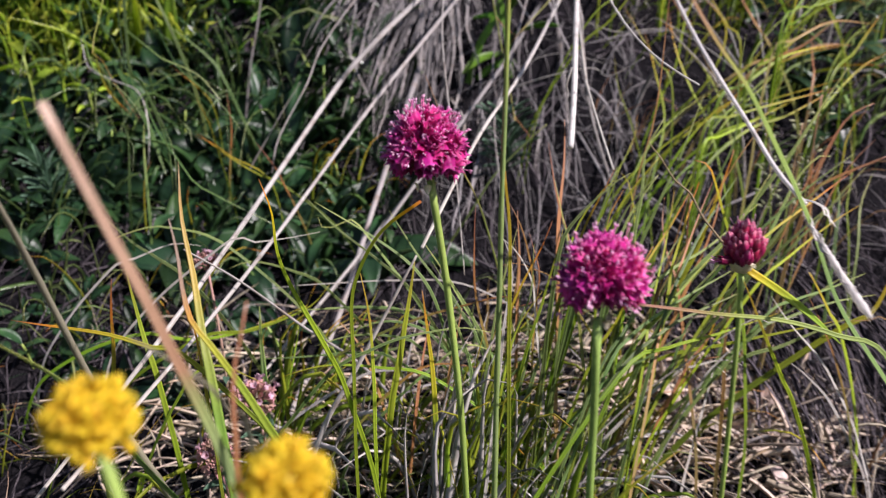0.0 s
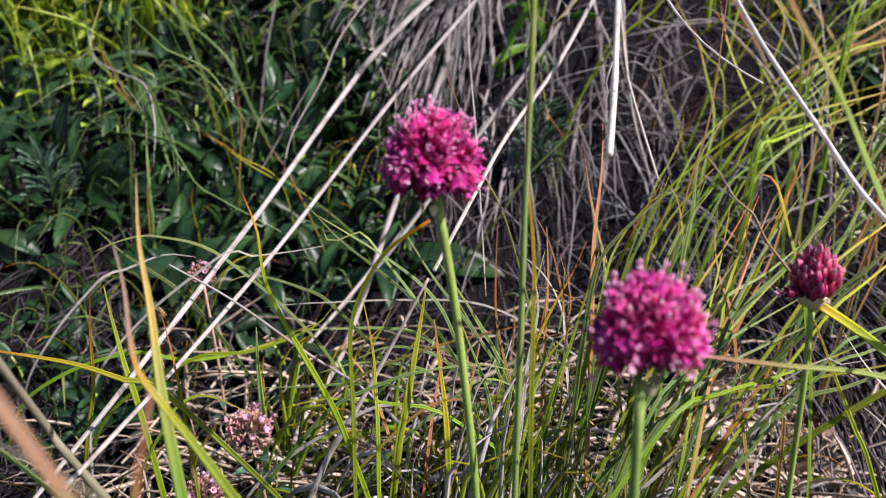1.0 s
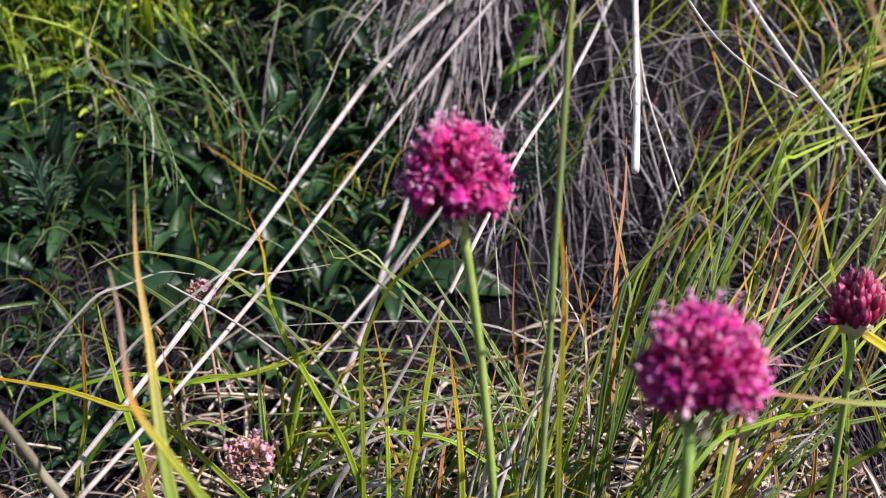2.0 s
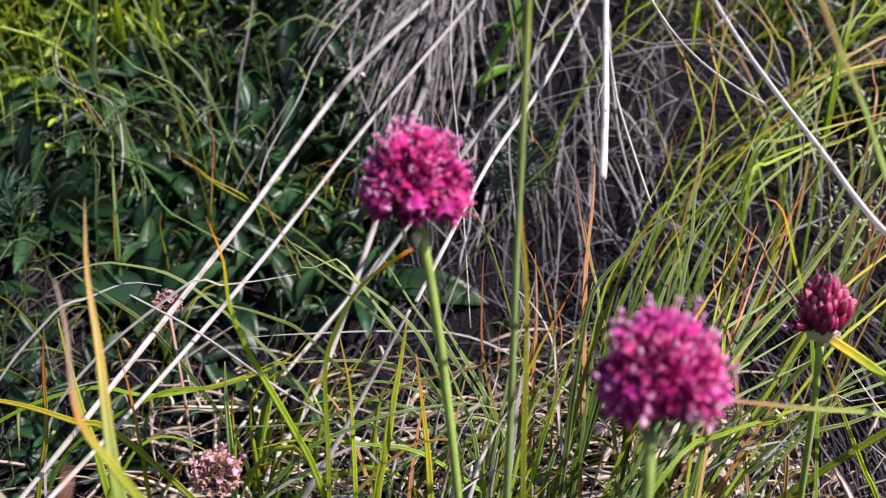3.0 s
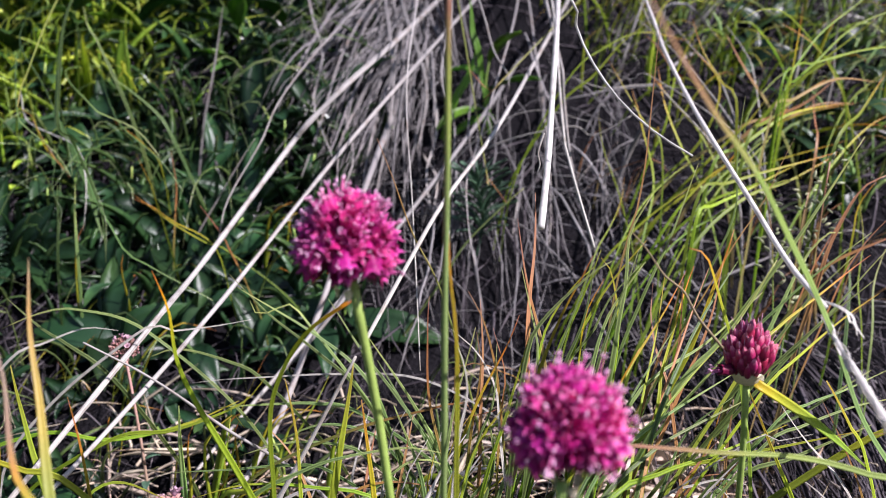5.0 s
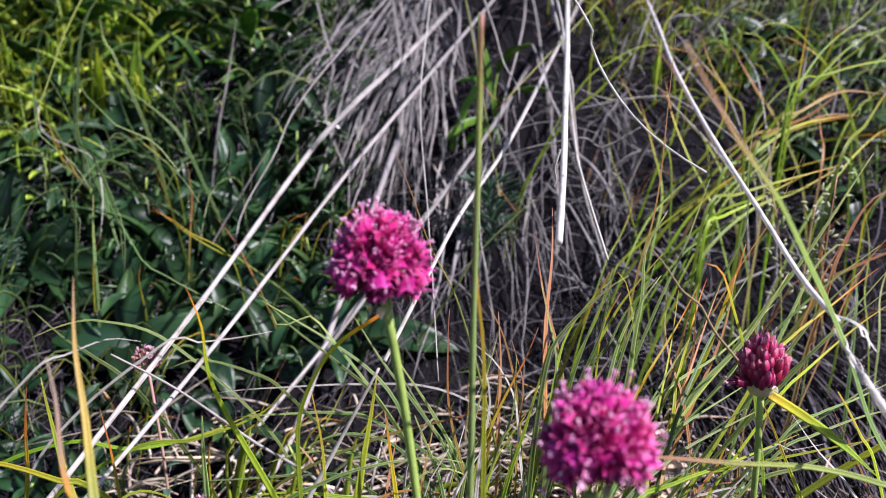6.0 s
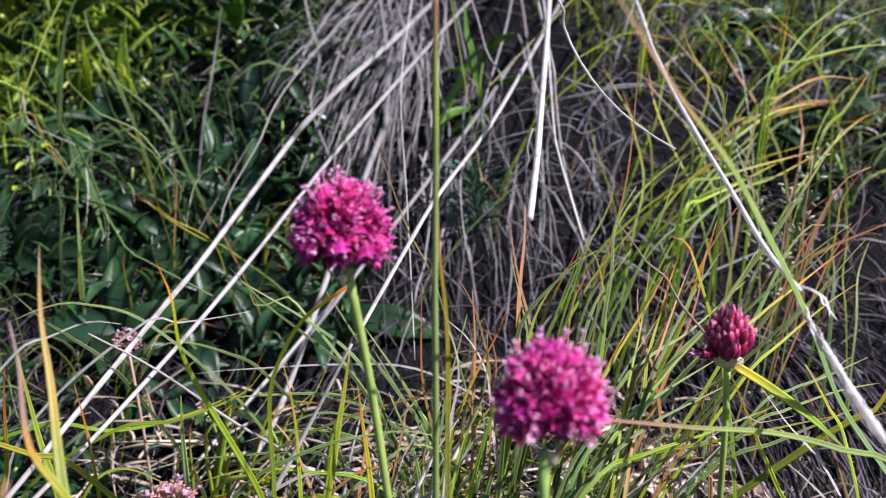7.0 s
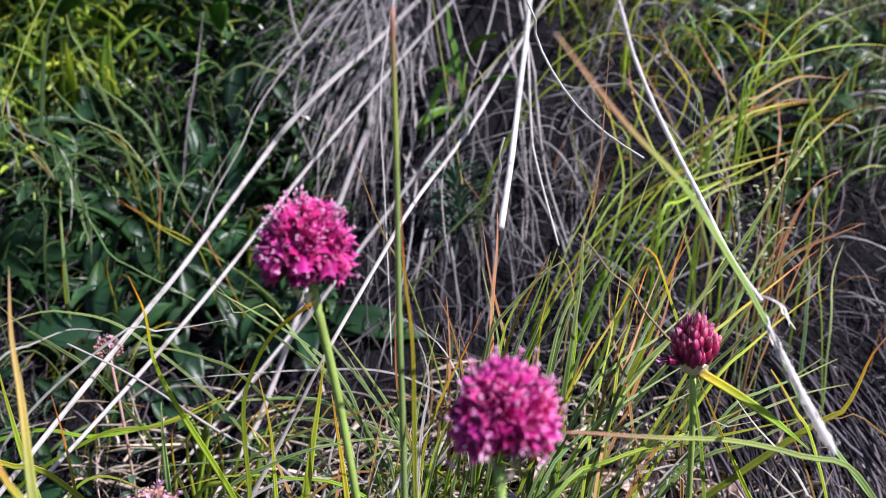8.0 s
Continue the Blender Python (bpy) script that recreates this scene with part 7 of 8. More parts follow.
strand("grass_culm", "green", 0.00160, [(0.0040, 0.3386, 0.0249), (0.0111, 0.3330, 0.0639), (0.0275, 0.3300, 0.1044), (0.0367, 0.3300, 0.1187), (0.0402, 0.3300, 0.1327)], "low grass blade among litter", kind="blade", blunt=0.20, category="grass blade", group="low blades")
strand("grass_culm", "green", 0.00178, [(0.0285, 0.3378, 0.0252), (0.0304, 0.3330, 0.0608), (0.0351, 0.3300, 0.1044), (0.0385, 0.3300, 0.1248), (0.0363, 0.3300, 0.1406)], "low grass blade among litter", kind="blade", blunt=0.20, category="grass blade", group="low blades")
strand("grass_culm", "green", 0.00192, [(0.0256, 0.3335, 0.0248), (0.0294, 0.3280, 0.0642), (0.0386, 0.3250, 0.1071), (0.0437, 0.3250, 0.1231), (0.0480, 0.3250, 0.1349)], "low grass blade among litter", kind="blade", blunt=0.20, category="grass blade", group="low blades")
strand("grass_culm", "green", 0.00160, [(0.0238, 0.3378, 0.0252), (0.0216, 0.3330, 0.0608), (0.0160, 0.3300, 0.1043), (0.0121, 0.3300, 0.1245), (0.0045, 0.3300, 0.1442)], "low grass blade among litter", kind="blade", blunt=0.20, category="grass blade", group="low blades")
strand("dry_straw", "tan", 0.00125, [(-0.0602, 0.3411, 0.0277), (-0.0474, 0.3342, 0.0691), (-0.0145, 0.3300, 0.1080), (0.0007, 0.3300, 0.1163), (0.0197, 0.3300, 0.1145)], "low withered straw among litter", kind="blade", blunt=0.20, category="dry straw", group="low blades", fade=0.07)
strand("dry_straw", "pale", 0.00127, [(-0.0931, 0.3481, 0.0288), (-0.0765, 0.3400, 0.0729), (-0.0345, 0.3350, 0.1074), (-0.0151, 0.3350, 0.1117), (0.0081, 0.3350, 0.1082)], "low withered straw among litter", kind="blade", blunt=0.20, category="dry straw", group="low blades", fade=0.50)
strand("grass_culm", "green", 0.00098, [(0.0126, 0.3245, 0.0224), (0.0149, 0.3155, 0.0776), (0.0229, 0.3100, 0.1408), (0.0277, 0.3100, 0.1624), (0.0308, 0.3100, 0.1765)], "slender grass blade between the flowers", kind="blade", blunt=0.10, category="grass blade", group="slender blades")
strand("grass_culm", "turn", 0.00120, [(0.0121, 0.3324, 0.0230), (0.0157, 0.3244, 0.0743), (0.0259, 0.3200, 0.1290), (0.0319, 0.3200, 0.1481), (0.0412, 0.3200, 0.1667), (0.0453, 0.3200, 0.1777)], "slender grass blade between the flowers", kind="blade", blunt=0.10, category="grass blade", group="slender blades")
strand("grass_culm", "green", 0.00117, [(0.0145, 0.3281, 0.0217), (0.0182, 0.3200, 0.0729), (0.0302, 0.3150, 0.1313), (0.0368, 0.3150, 0.1500), (0.0381, 0.3150, 0.1699)], "slender grass blade between the flowers", kind="blade", blunt=0.10, category="grass blade", group="slender blades")
strand("grass_culm", "lime", 0.00131, [(0.0231, 0.3224, 0.0218), (0.0262, 0.3144, 0.0730), (0.0353, 0.3100, 0.1280), (0.0408, 0.3100, 0.1482), (0.0455, 0.3100, 0.1661), (0.0477, 0.3100, 0.1766)], "slender grass blade between the flowers", kind="blade", blunt=0.10, category="grass blade", group="slender blades")
strand("dry_straw", "tan", 0.00089, [(0.0941, 0.3465, 0.0298), (0.0849, 0.3363, 0.0881), (0.0529, 0.3300, 0.1466), (0.0415, 0.3300, 0.1562), (0.0321, 0.3300, 0.1590), (0.0229, 0.3300, 0.1560)], "thin dry straw between the flowers", kind="blade", blunt=0.10, category="dry straw", group="slender blades", fade=0.07)
strand("dry_straw", "tan", 0.00107, [(-0.0708, 0.3584, 0.0331), (-0.0503, 0.3420, 0.1082), (0.0212, 0.3300, 0.1443), (0.0325, 0.3300, 0.1405), (0.0436, 0.3300, 0.1446)], "thin dry straw between the flowers", kind="blade", blunt=0.10, category="dry straw", group="slender blades", fade=0.07)
strand("dry_straw", "pale", 0.00103, [(0.0476, 0.3345, 0.0258), (0.0457, 0.3255, 0.0811), (0.0391, 0.3200, 0.1444), (0.0371, 0.3200, 0.1556), (0.0315, 0.3200, 0.1666), (0.0234, 0.3200, 0.1738)], "thin dry straw between the flowers", kind="blade", blunt=0.10, category="dry straw", group="slender blades", fade=0.50)
strand("dry_straw", "tan", 0.00089, [(0.0393, 0.3438, 0.0256), (0.0397, 0.3349, 0.0809), (0.0409, 0.3300, 0.1406), (0.0415, 0.3300, 0.1562), (0.0374, 0.3300, 0.1714)], "thin dry straw between the flowers", kind="blade", blunt=0.10, category="dry straw", group="slender blades", fade=0.07)
strand("grass_culm", "lime", 0.00110, [(0.0146, 0.3124, 0.0173), (0.0176, 0.3044, 0.0686), (0.0263, 0.3000, 0.1236), (0.0310, 0.3000, 0.1415), (0.0398, 0.3000, 0.1555)], "slender grass blade between the flowers", kind="blade", blunt=0.10, category="grass blade", group="slender blades")
strand("grass_culm", "lime", 0.00137, [(0.0404, 0.3374, 0.0262), (0.0437, 0.3267, 0.0892), (0.0565, 0.3200, 0.1595), (0.0629, 0.3200, 0.1779), (0.0676, 0.3200, 0.1904), (0.0707, 0.3200, 0.1993)], "slender grass blade between the flowers", kind="blade", blunt=0.10, category="grass blade", group="slender blades")
strand("grass_culm", "lime", 0.00140, [(0.0427, 0.3417, 0.0272), (0.0467, 0.3311, 0.0901), (0.0611, 0.3250, 0.1561), (0.0709, 0.3250, 0.1804), (0.0792, 0.3250, 0.1932), (0.0866, 0.3250, 0.2023)], "slender grass blade between the flowers", kind="blade", blunt=0.10, category="grass blade", group="slender blades")
strand("grass_culm", "lime", 0.00137, [(0.0392, 0.3374, 0.0255), (0.0416, 0.3266, 0.0886), (0.0512, 0.3200, 0.1595), (0.0559, 0.3200, 0.1778), (0.0641, 0.3200, 0.1904), (0.0683, 0.3200, 0.1940)], "slender grass blade between the flowers", kind="blade", blunt=0.10, category="grass blade", group="slender blades")
strand("grass_culm", "amber", 0.00120, [(0.0603, 0.3373, 0.0231), (0.0612, 0.3266, 0.0862), (0.0646, 0.3200, 0.1578), (0.0664, 0.3200, 0.1779), (0.0720, 0.3200, 0.1905)], "slender grass blade between the flowers", kind="blade", blunt=0.10, category="grass blade", group="slender blades", fade=0.06)
strand("grass_culm", "lime", 0.00125, [(0.0671, 0.3459, 0.0297), (0.0720, 0.3360, 0.0889), (0.0785, 0.3300, 0.1566), (0.0794, 0.3300, 0.1756), (0.0769, 0.3300, 0.1905), (0.0730, 0.3300, 0.1959)], "slender grass blade between the flowers", kind="blade", blunt=0.10, category="grass blade", group="slender blades")
strand("dry_straw", "pale", 0.00143, [(0.0503, 0.3418, 0.0245), (0.0637, 0.3342, 0.0698), (0.0962, 0.3300, 0.1092), (0.1072, 0.3300, 0.1154), (0.1185, 0.3300, 0.1179), (0.1263, 0.3300, 0.1156)], "thin dry straw between the flowers", kind="blade", blunt=0.10, category="dry straw", group="slender blades", fade=0.50)
strand("dry_straw", "pale", 0.00160, [(0.0849, 0.3393, 0.0242), (0.0917, 0.3335, 0.0631), (0.1097, 0.3300, 0.1072), (0.1166, 0.3300, 0.1175), (0.1236, 0.3300, 0.1256)], "thin dry straw between the flowers", kind="blade", blunt=0.10, category="dry straw", group="slender blades", fade=0.50)
strand("dry_straw", "tan", 0.00127, [(0.0736, 0.3451, 0.0275), (0.0835, 0.3386, 0.0698), (0.1072, 0.3350, 0.1109), (0.1136, 0.3350, 0.1172), (0.1222, 0.3350, 0.1183)], "thin dry straw between the flowers", kind="blade", blunt=0.10, category="dry straw", group="slender blades", fade=0.07)
strand("dry_straw", "pale", 0.00143, [(0.1038, 0.3385, 0.0234), (0.1067, 0.3330, 0.0629), (0.1136, 0.3300, 0.1063), (0.1158, 0.3300, 0.1155), (0.1209, 0.3300, 0.1114)], "thin dry straw between the flowers", kind="blade", blunt=0.10, category="dry straw", group="slender blades", fade=0.50)
strand("grass_culm", "green", 0.00144, [(0.0285, 0.2739, 0.0077), (0.0361, 0.2712, 0.0671), (0.0614, 0.2900, 0.1256), (0.0731, 0.3017, 0.1376), (0.0932, 0.3147, 0.1473), (0.1212, 0.3300, 0.1570)], "long straight green grass blade in a fan over the litter", kind="blade", blunt=0.10, category="grass blade", group="fan of blades")
strand("grass_culm", "green", 0.00144, [(0.0204, 0.2757, 0.0078), (0.0312, 0.2723, 0.0706), (0.0647, 0.2900, 0.1248), (0.0859, 0.3054, 0.1379), (0.1043, 0.3157, 0.1440), (0.1226, 0.3250, 0.1491)], "long straight green grass blade in a fan over the litter", kind="blade", blunt=0.10, category="grass blade", group="fan of blades")
strand("grass_culm", "lime", 0.00138, [(0.0365, 0.2816, 0.0114), (0.0447, 0.2795, 0.0706), (0.0715, 0.3000, 0.1277), (0.0866, 0.3152, 0.1412), (0.1047, 0.3301, 0.1549), (0.1188, 0.3400, 0.1638)], "straight grass blade turning yellow in a fan", kind="blade", blunt=0.10, category="grass blade", group="fan of blades")
strand("grass_culm", "lime", 0.00124, [(0.0651, 0.2869, 0.0120), (0.0680, 0.2850, 0.0638), (0.0770, 0.3000, 0.1205), (0.0852, 0.3185, 0.1492), (0.0926, 0.3316, 0.1716), (0.0972, 0.3400, 0.1870)], "straight grass blade turning yellow in a fan", kind="blade", blunt=0.10, category="grass blade", group="fan of blades")
strand("dry_straw", "rustm", 0.00139, [(0.0655, 0.2848, 0.0109), (0.0693, 0.2826, 0.0666), (0.0817, 0.3000, 0.1260), (0.0913, 0.3178, 0.1495), (0.1036, 0.3330, 0.1713), (0.1139, 0.3450, 0.1901)], "thin straight orange withered grass blade", kind="blade", blunt=0.10, category="dry straw", group="fan of blades")
strand("grass_culm", "green", 0.00158, [(0.0625, 0.2964, 0.0122), (0.0678, 0.2921, 0.0758), (0.0869, 0.3100, 0.1414), (0.1006, 0.3278, 0.1632), (0.1128, 0.3392, 0.1776), (0.1263, 0.3500, 0.1913)], "long straight green grass blade in a fan over the litter", kind="blade", blunt=0.10, category="grass blade", group="fan of blades")
strand("grass_culm", "green", 0.00132, [(0.0269, 0.2699, 0.0083), (0.0342, 0.2681, 0.0677), (0.0582, 0.2900, 0.1256), (0.0703, 0.3044, 0.1382), (0.0812, 0.3172, 0.1515), (0.1005, 0.3350, 0.1708)], "long straight green grass blade in a fan over the litter", kind="blade", blunt=0.10, category="grass blade", group="fan of blades")
strand("grass_culm", "turn", 0.00131, [(0.0471, 0.3114, 0.0187), (0.0531, 0.3073, 0.0782), (0.0718, 0.3200, 0.1372), (0.0836, 0.3315, 0.1562), (0.0977, 0.3420, 0.1729), (0.1080, 0.3500, 0.1872)], "straight grass blade turning yellow in a fan", kind="blade", blunt=0.10, category="grass blade", group="fan of blades")
strand("grass_culm", "amber", 0.00131, [(0.0683, 0.3085, 0.0165), (0.0765, 0.3046, 0.0763), (0.0910, 0.3200, 0.1412), (0.0952, 0.3301, 0.1567), (0.1044, 0.3426, 0.1768), (0.1108, 0.3500, 0.1892)], "straight grass blade turning yellow in a fan", kind="blade", blunt=0.10, category="grass blade", group="fan of blades", fade=0.06)
strand("grass_culm", "green", 0.00132, [(0.0430, 0.3210, 0.0211), (0.0521, 0.3151, 0.0841), (0.0818, 0.3250, 0.1430), (0.0961, 0.3329, 0.1558), (0.1130, 0.3400, 0.1637), (0.1351, 0.3500, 0.1795)], "long straight green grass blade in a fan over the litter", kind="blade", blunt=0.10, category="grass blade", group="fan of blades")
strand("grass_culm", "turn", 0.00136, [(0.0678, 0.3251, 0.0209), (0.0831, 0.3177, 0.0918), (0.1212, 0.3300, 0.1570), (0.1374, 0.3398, 0.1700), (0.1563, 0.3491, 0.1799), (0.1798, 0.3600, 0.1923)], "straight grass blade turning yellow in a fan", kind="blade", blunt=0.10, category="grass blade", group="fan of blades")
strand("grass_culm", "lime", 0.00136, [(0.0681, 0.3232, 0.0193), (0.0854, 0.3171, 0.0861), (0.1259, 0.3300, 0.1454), (0.1471, 0.3422, 0.1595), (0.1667, 0.3520, 0.1702), (0.1844, 0.3600, 0.1779)], "straight grass blade turning yellow in a fan", kind="blade", blunt=0.10, category="grass blade", group="fan of blades")
strand("grass_culm", "green", 0.00125, [(0.0809, 0.3268, 0.0228), (0.0951, 0.3233, 0.0848), (0.1367, 0.3400, 0.1327), (0.1547, 0.3502, 0.1384), (0.1734, 0.3593, 0.1407), (0.1958, 0.3700, 0.1451)], "long straight green grass blade in a fan over the litter", kind="blade", blunt=0.10, category="grass blade", group="fan of blades")
strand("grass_culm", "green", 0.00121, [(0.0733, 0.3186, 0.0215), (0.0871, 0.3150, 0.0796), (0.1292, 0.3300, 0.1277), (0.1484, 0.3400, 0.1339), (0.1711, 0.3503, 0.1375), (0.1950, 0.3600, 0.1375)], "long straight green grass blade in a fan over the litter", kind="blade", blunt=0.10, category="grass blade", group="fan of blades")
strand("grass_culm", "lime", 0.00141, [(0.0089, 0.2564, 0.0047), (0.0212, 0.2529, 0.0753), (0.0655, 0.2800, 0.1309), (0.0852, 0.2961, 0.1350), (0.1088, 0.3116, 0.1355), (0.1396, 0.3300, 0.1377)], "straight grass blade turning yellow in a fan", kind="blade", blunt=0.10, category="grass blade", group="fan of blades")
strand("dry_straw", "rustm", 0.00119, [(0.1083, 0.3216, 0.0198), (0.1062, 0.3170, 0.0795), (0.0987, 0.3300, 0.1452), (0.0955, 0.3383, 0.1601), (0.0942, 0.3446, 0.1722), (0.0959, 0.3500, 0.1830)], "thin straight orange withered grass blade", kind="blade", blunt=0.10, category="dry straw", group="fan of blades")
strand("grass_culm", "lime", 0.00091, [(0.1237, 0.4870, 0.0871), (0.1313, 0.4874, 0.1303), (0.1492, 0.5000, 0.1724), (0.1685, 0.5175, 0.1983), (0.1953, 0.5349, 0.2212), (0.2229, 0.5500, 0.2389)], "broad sunlit yellow green blade spreading from a clump", kind="blade", blunt=0.10, category="grass blade", group="bank clump")
strand("grass_culm", "lime", 0.00087, [(0.0933, 0.4667, 0.0756), (0.1048, 0.4652, 0.1261), (0.1374, 0.4800, 0.1725), (0.1690, 0.4997, 0.1909), (0.2023, 0.5174, 0.2049), (0.2294, 0.5300, 0.2107)], "broad sunlit yellow green blade spreading from a clump", kind="blade", blunt=0.10, category="grass blade", group="bank clump")
strand("grass_culm", "amber", 0.00085, [(0.1239, 0.4856, 0.0876), (0.1329, 0.4856, 0.1346), (0.1549, 0.5000, 0.1786), (0.1824, 0.5232, 0.2074), (0.2105, 0.5421, 0.2291), (0.2325, 0.5600, 0.2555)], "broad sunlit yellow green blade spreading from a clump", kind="blade", blunt=0.10, category="grass blade", group="bank clump", fade=0.06)
strand("grass_culm", "turn", 0.00122, [(0.1172, 0.4821, 0.0869), (0.1209, 0.4832, 0.1307), (0.1307, 0.5000, 0.1783), (0.1412, 0.5221, 0.2070), (0.1389, 0.5442, 0.2379), (0.1351, 0.5600, 0.2609)], "sunlit blade turning yellow and orange in a clump", kind="blade", blunt=0.10, category="grass blade", group="bank clump")
strand("grass_culm", "lime", 0.00071, [(0.1298, 0.4830, 0.0873), (0.1284, 0.4846, 0.1272), (0.1250, 0.5000, 0.1721), (0.1218, 0.5179, 0.1977), (0.1151, 0.5363, 0.2249), (0.1136, 0.5500, 0.2473)], "broad sunlit yellow green blade spreading from a clump", kind="blade", blunt=0.10, category="grass blade", group="bank clump")
strand("grass_culm", "lime", 0.00081, [(0.0911, 0.4771, 0.0842), (0.0978, 0.4774, 0.1276), (0.1138, 0.4900, 0.1706), (0.1281, 0.5045, 0.1929), (0.1493, 0.5183, 0.2104), (0.1710, 0.5300, 0.2226)], "broad sunlit yellow green blade spreading from a clump", kind="blade", blunt=0.10, category="grass blade", group="bank clump")
strand("grass_culm", "turn", 0.00139, [(0.1865, 0.5186, 0.1083), (0.1825, 0.5184, 0.1520), (0.1728, 0.5300, 0.1972), (0.1629, 0.5454, 0.2253), (0.1553, 0.5588, 0.2513), (0.1521, 0.5700, 0.2748)], "sunlit blade turning yellow and orange in a clump", kind="blade", blunt=0.10, category="grass blade", group="bank clump")
strand("grass_culm", "turn", 0.00160, [(0.1983, 0.5279, 0.1173), (0.1945, 0.5279, 0.1611), (0.1853, 0.5400, 0.2063), (0.1757, 0.5564, 0.2351), (0.1616, 0.5694, 0.2550), (0.1498, 0.5800, 0.2722)], "thin yellow and orange tipped grass blade on the bank", kind="blade", blunt=0.10, category="grass blade", group="bank clump")
strand("grass_culm", "lime", 0.00085, [(0.1939, 0.5487, 0.1326), (0.1971, 0.5484, 0.1764), (0.2049, 0.5600, 0.2220), (0.2115, 0.5727, 0.2456), (0.2310, 0.5863, 0.2668), (0.2590, 0.6000, 0.2819)], "broad sunlit yellow green blade spreading from a clump", kind="blade", blunt=0.10, category="grass blade", group="bank clump")
strand("grass_culm", "lime", 0.00093, [(0.2286, 0.5371, 0.1240), (0.2338, 0.5382, 0.1595), (0.2463, 0.5500, 0.1996), (0.2631, 0.5698, 0.2326), (0.2825, 0.5852, 0.2570), (0.3102, 0.6000, 0.2755)], "broad sunlit yellow green blade spreading from a clump", kind="blade", blunt=0.10, category="grass blade", group="bank clump")
strand("grass_culm", "turn", 0.00130, [(0.2048, 0.5284, 0.1186), (0.2145, 0.5291, 0.1573), (0.2355, 0.5400, 0.1938), (0.2616, 0.5574, 0.2194), (0.2879, 0.5722, 0.2397), (0.3054, 0.5800, 0.2468)], "sunlit blade turning yellow and orange in a clump", kind="blade", blunt=0.10, category="grass blade", group="bank clump")
strand("grass_culm", "amber", 0.00077, [(0.0565, 0.5640, 0.1457), (0.0662, 0.5561, 0.2084), (0.0981, 0.5600, 0.2669), (0.1187, 0.5666, 0.2840), (0.1433, 0.5731, 0.2947), (0.1729, 0.5800, 0.2909)], "broad sunlit yellow green blade spreading from a clump", kind="blade", blunt=0.10, category="grass blade", group="bank clump", fade=0.06)
strand("grass_culm", "amber", 0.00066, [(0.0794, 0.4740, 0.0818), (0.0862, 0.4753, 0.1252), (0.1021, 0.4900, 0.1674), (0.1129, 0.5025, 0.1839), (0.1206, 0.5125, 0.1982), (0.1233, 0.5200, 0.2100)], "broad sunlit yellow green blade spreading from a clump", kind="blade", blunt=0.10, category="grass blade", group="bank clump", fade=0.06)
strand("grass_culm", "turn", 0.00169, [(0.1085, 0.4590, 0.0731), (0.1190, 0.4565, 0.1279), (0.1483, 0.4700, 0.1770), (0.1796, 0.4902, 0.2009), (0.2083, 0.5037, 0.2090), (0.2423, 0.5200, 0.2238)], "thin yellow and orange tipped grass blade on the bank", kind="blade", blunt=0.10, category="grass blade", group="bank clump")
strand("dry_straw", "rustm", 0.00179, [(0.1385, 0.5674, 0.1472), (0.1557, 0.5598, 0.1997), (0.2036, 0.5600, 0.2387), (0.2284, 0.5634, 0.2423), (0.2530, 0.5671, 0.2527), (0.2750, 0.5700, 0.2524)], "dry orange blade spreading from a clump", kind="blade", blunt=0.10, category="dry straw", group="bank clump")
strand("dry_straw", "rustm", 0.00167, [(0.1996, 0.5490, 0.1319), (0.1953, 0.5479, 0.1796), (0.1841, 0.5600, 0.2285), (0.1696, 0.5809, 0.2657), (0.1594, 0.5928, 0.2870), (0.1501, 0.6000, 0.2979)], "dry orange blade spreading from a clump", kind="blade", blunt=0.10, category="dry straw", group="bank clump")
strand("grass_culm", "lime", 0.00063, [(0.2230, 0.4383, 0.0644), (0.2242, 0.4390, 0.1003), (0.2271, 0.4500, 0.1426), (0.2292, 0.4604, 0.1627), (0.2349, 0.4709, 0.1836), (0.2356, 0.4800, 0.2025)], "broad sunlit yellow green blade spreading from a clump", kind="blade", blunt=0.10, category="grass blade", group="bank clump")
strand("grass_culm", "green", 0.00164, [(0.2010, 0.4245, 0.0545), (0.2047, 0.4247, 0.1022), (0.2143, 0.4400, 0.1505), (0.2200, 0.4516, 0.1671), (0.2204, 0.4600, 0.1794)], "thin green grass blade on the bank", kind="blade", blunt=0.10, category="grass blade", group="bank clump")
strand("grass_culm", "green", 0.00107, [(0.2157, 0.4275, 0.0560), (0.2189, 0.4276, 0.0998), (0.2267, 0.4400, 0.1452), (0.2322, 0.4512, 0.1645), (0.2410, 0.4600, 0.1796)], "thin green grass blade on the bank", kind="blade", blunt=0.10, category="grass blade", group="bank clump")
strand("dry_straw", "pale", 0.00153, [(0.2271, 0.5594, 0.1422), (0.2226, 0.5620, 0.1858), (0.2121, 0.5800, 0.2284), (0.1985, 0.6082, 0.2604), (0.1790, 0.6359, 0.2913), (0.1567, 0.6600, 0.3165)], "thin bleached straw among the bank grass", kind="round", blunt=0.30, category="dry straw", group="bank straws", fade=0.50)
strand("dry_straw", "pale", 0.00136, [(0.2184, 0.5744, 0.1553), (0.2145, 0.5749, 0.2110), (0.2024, 0.6000, 0.2672), (0.1916, 0.6275, 0.2907), (0.1763, 0.6600, 0.3205)], "thin bleached straw among the bank grass", kind="round", blunt=0.30, category="dry straw", group="bank straws", fade=0.50)
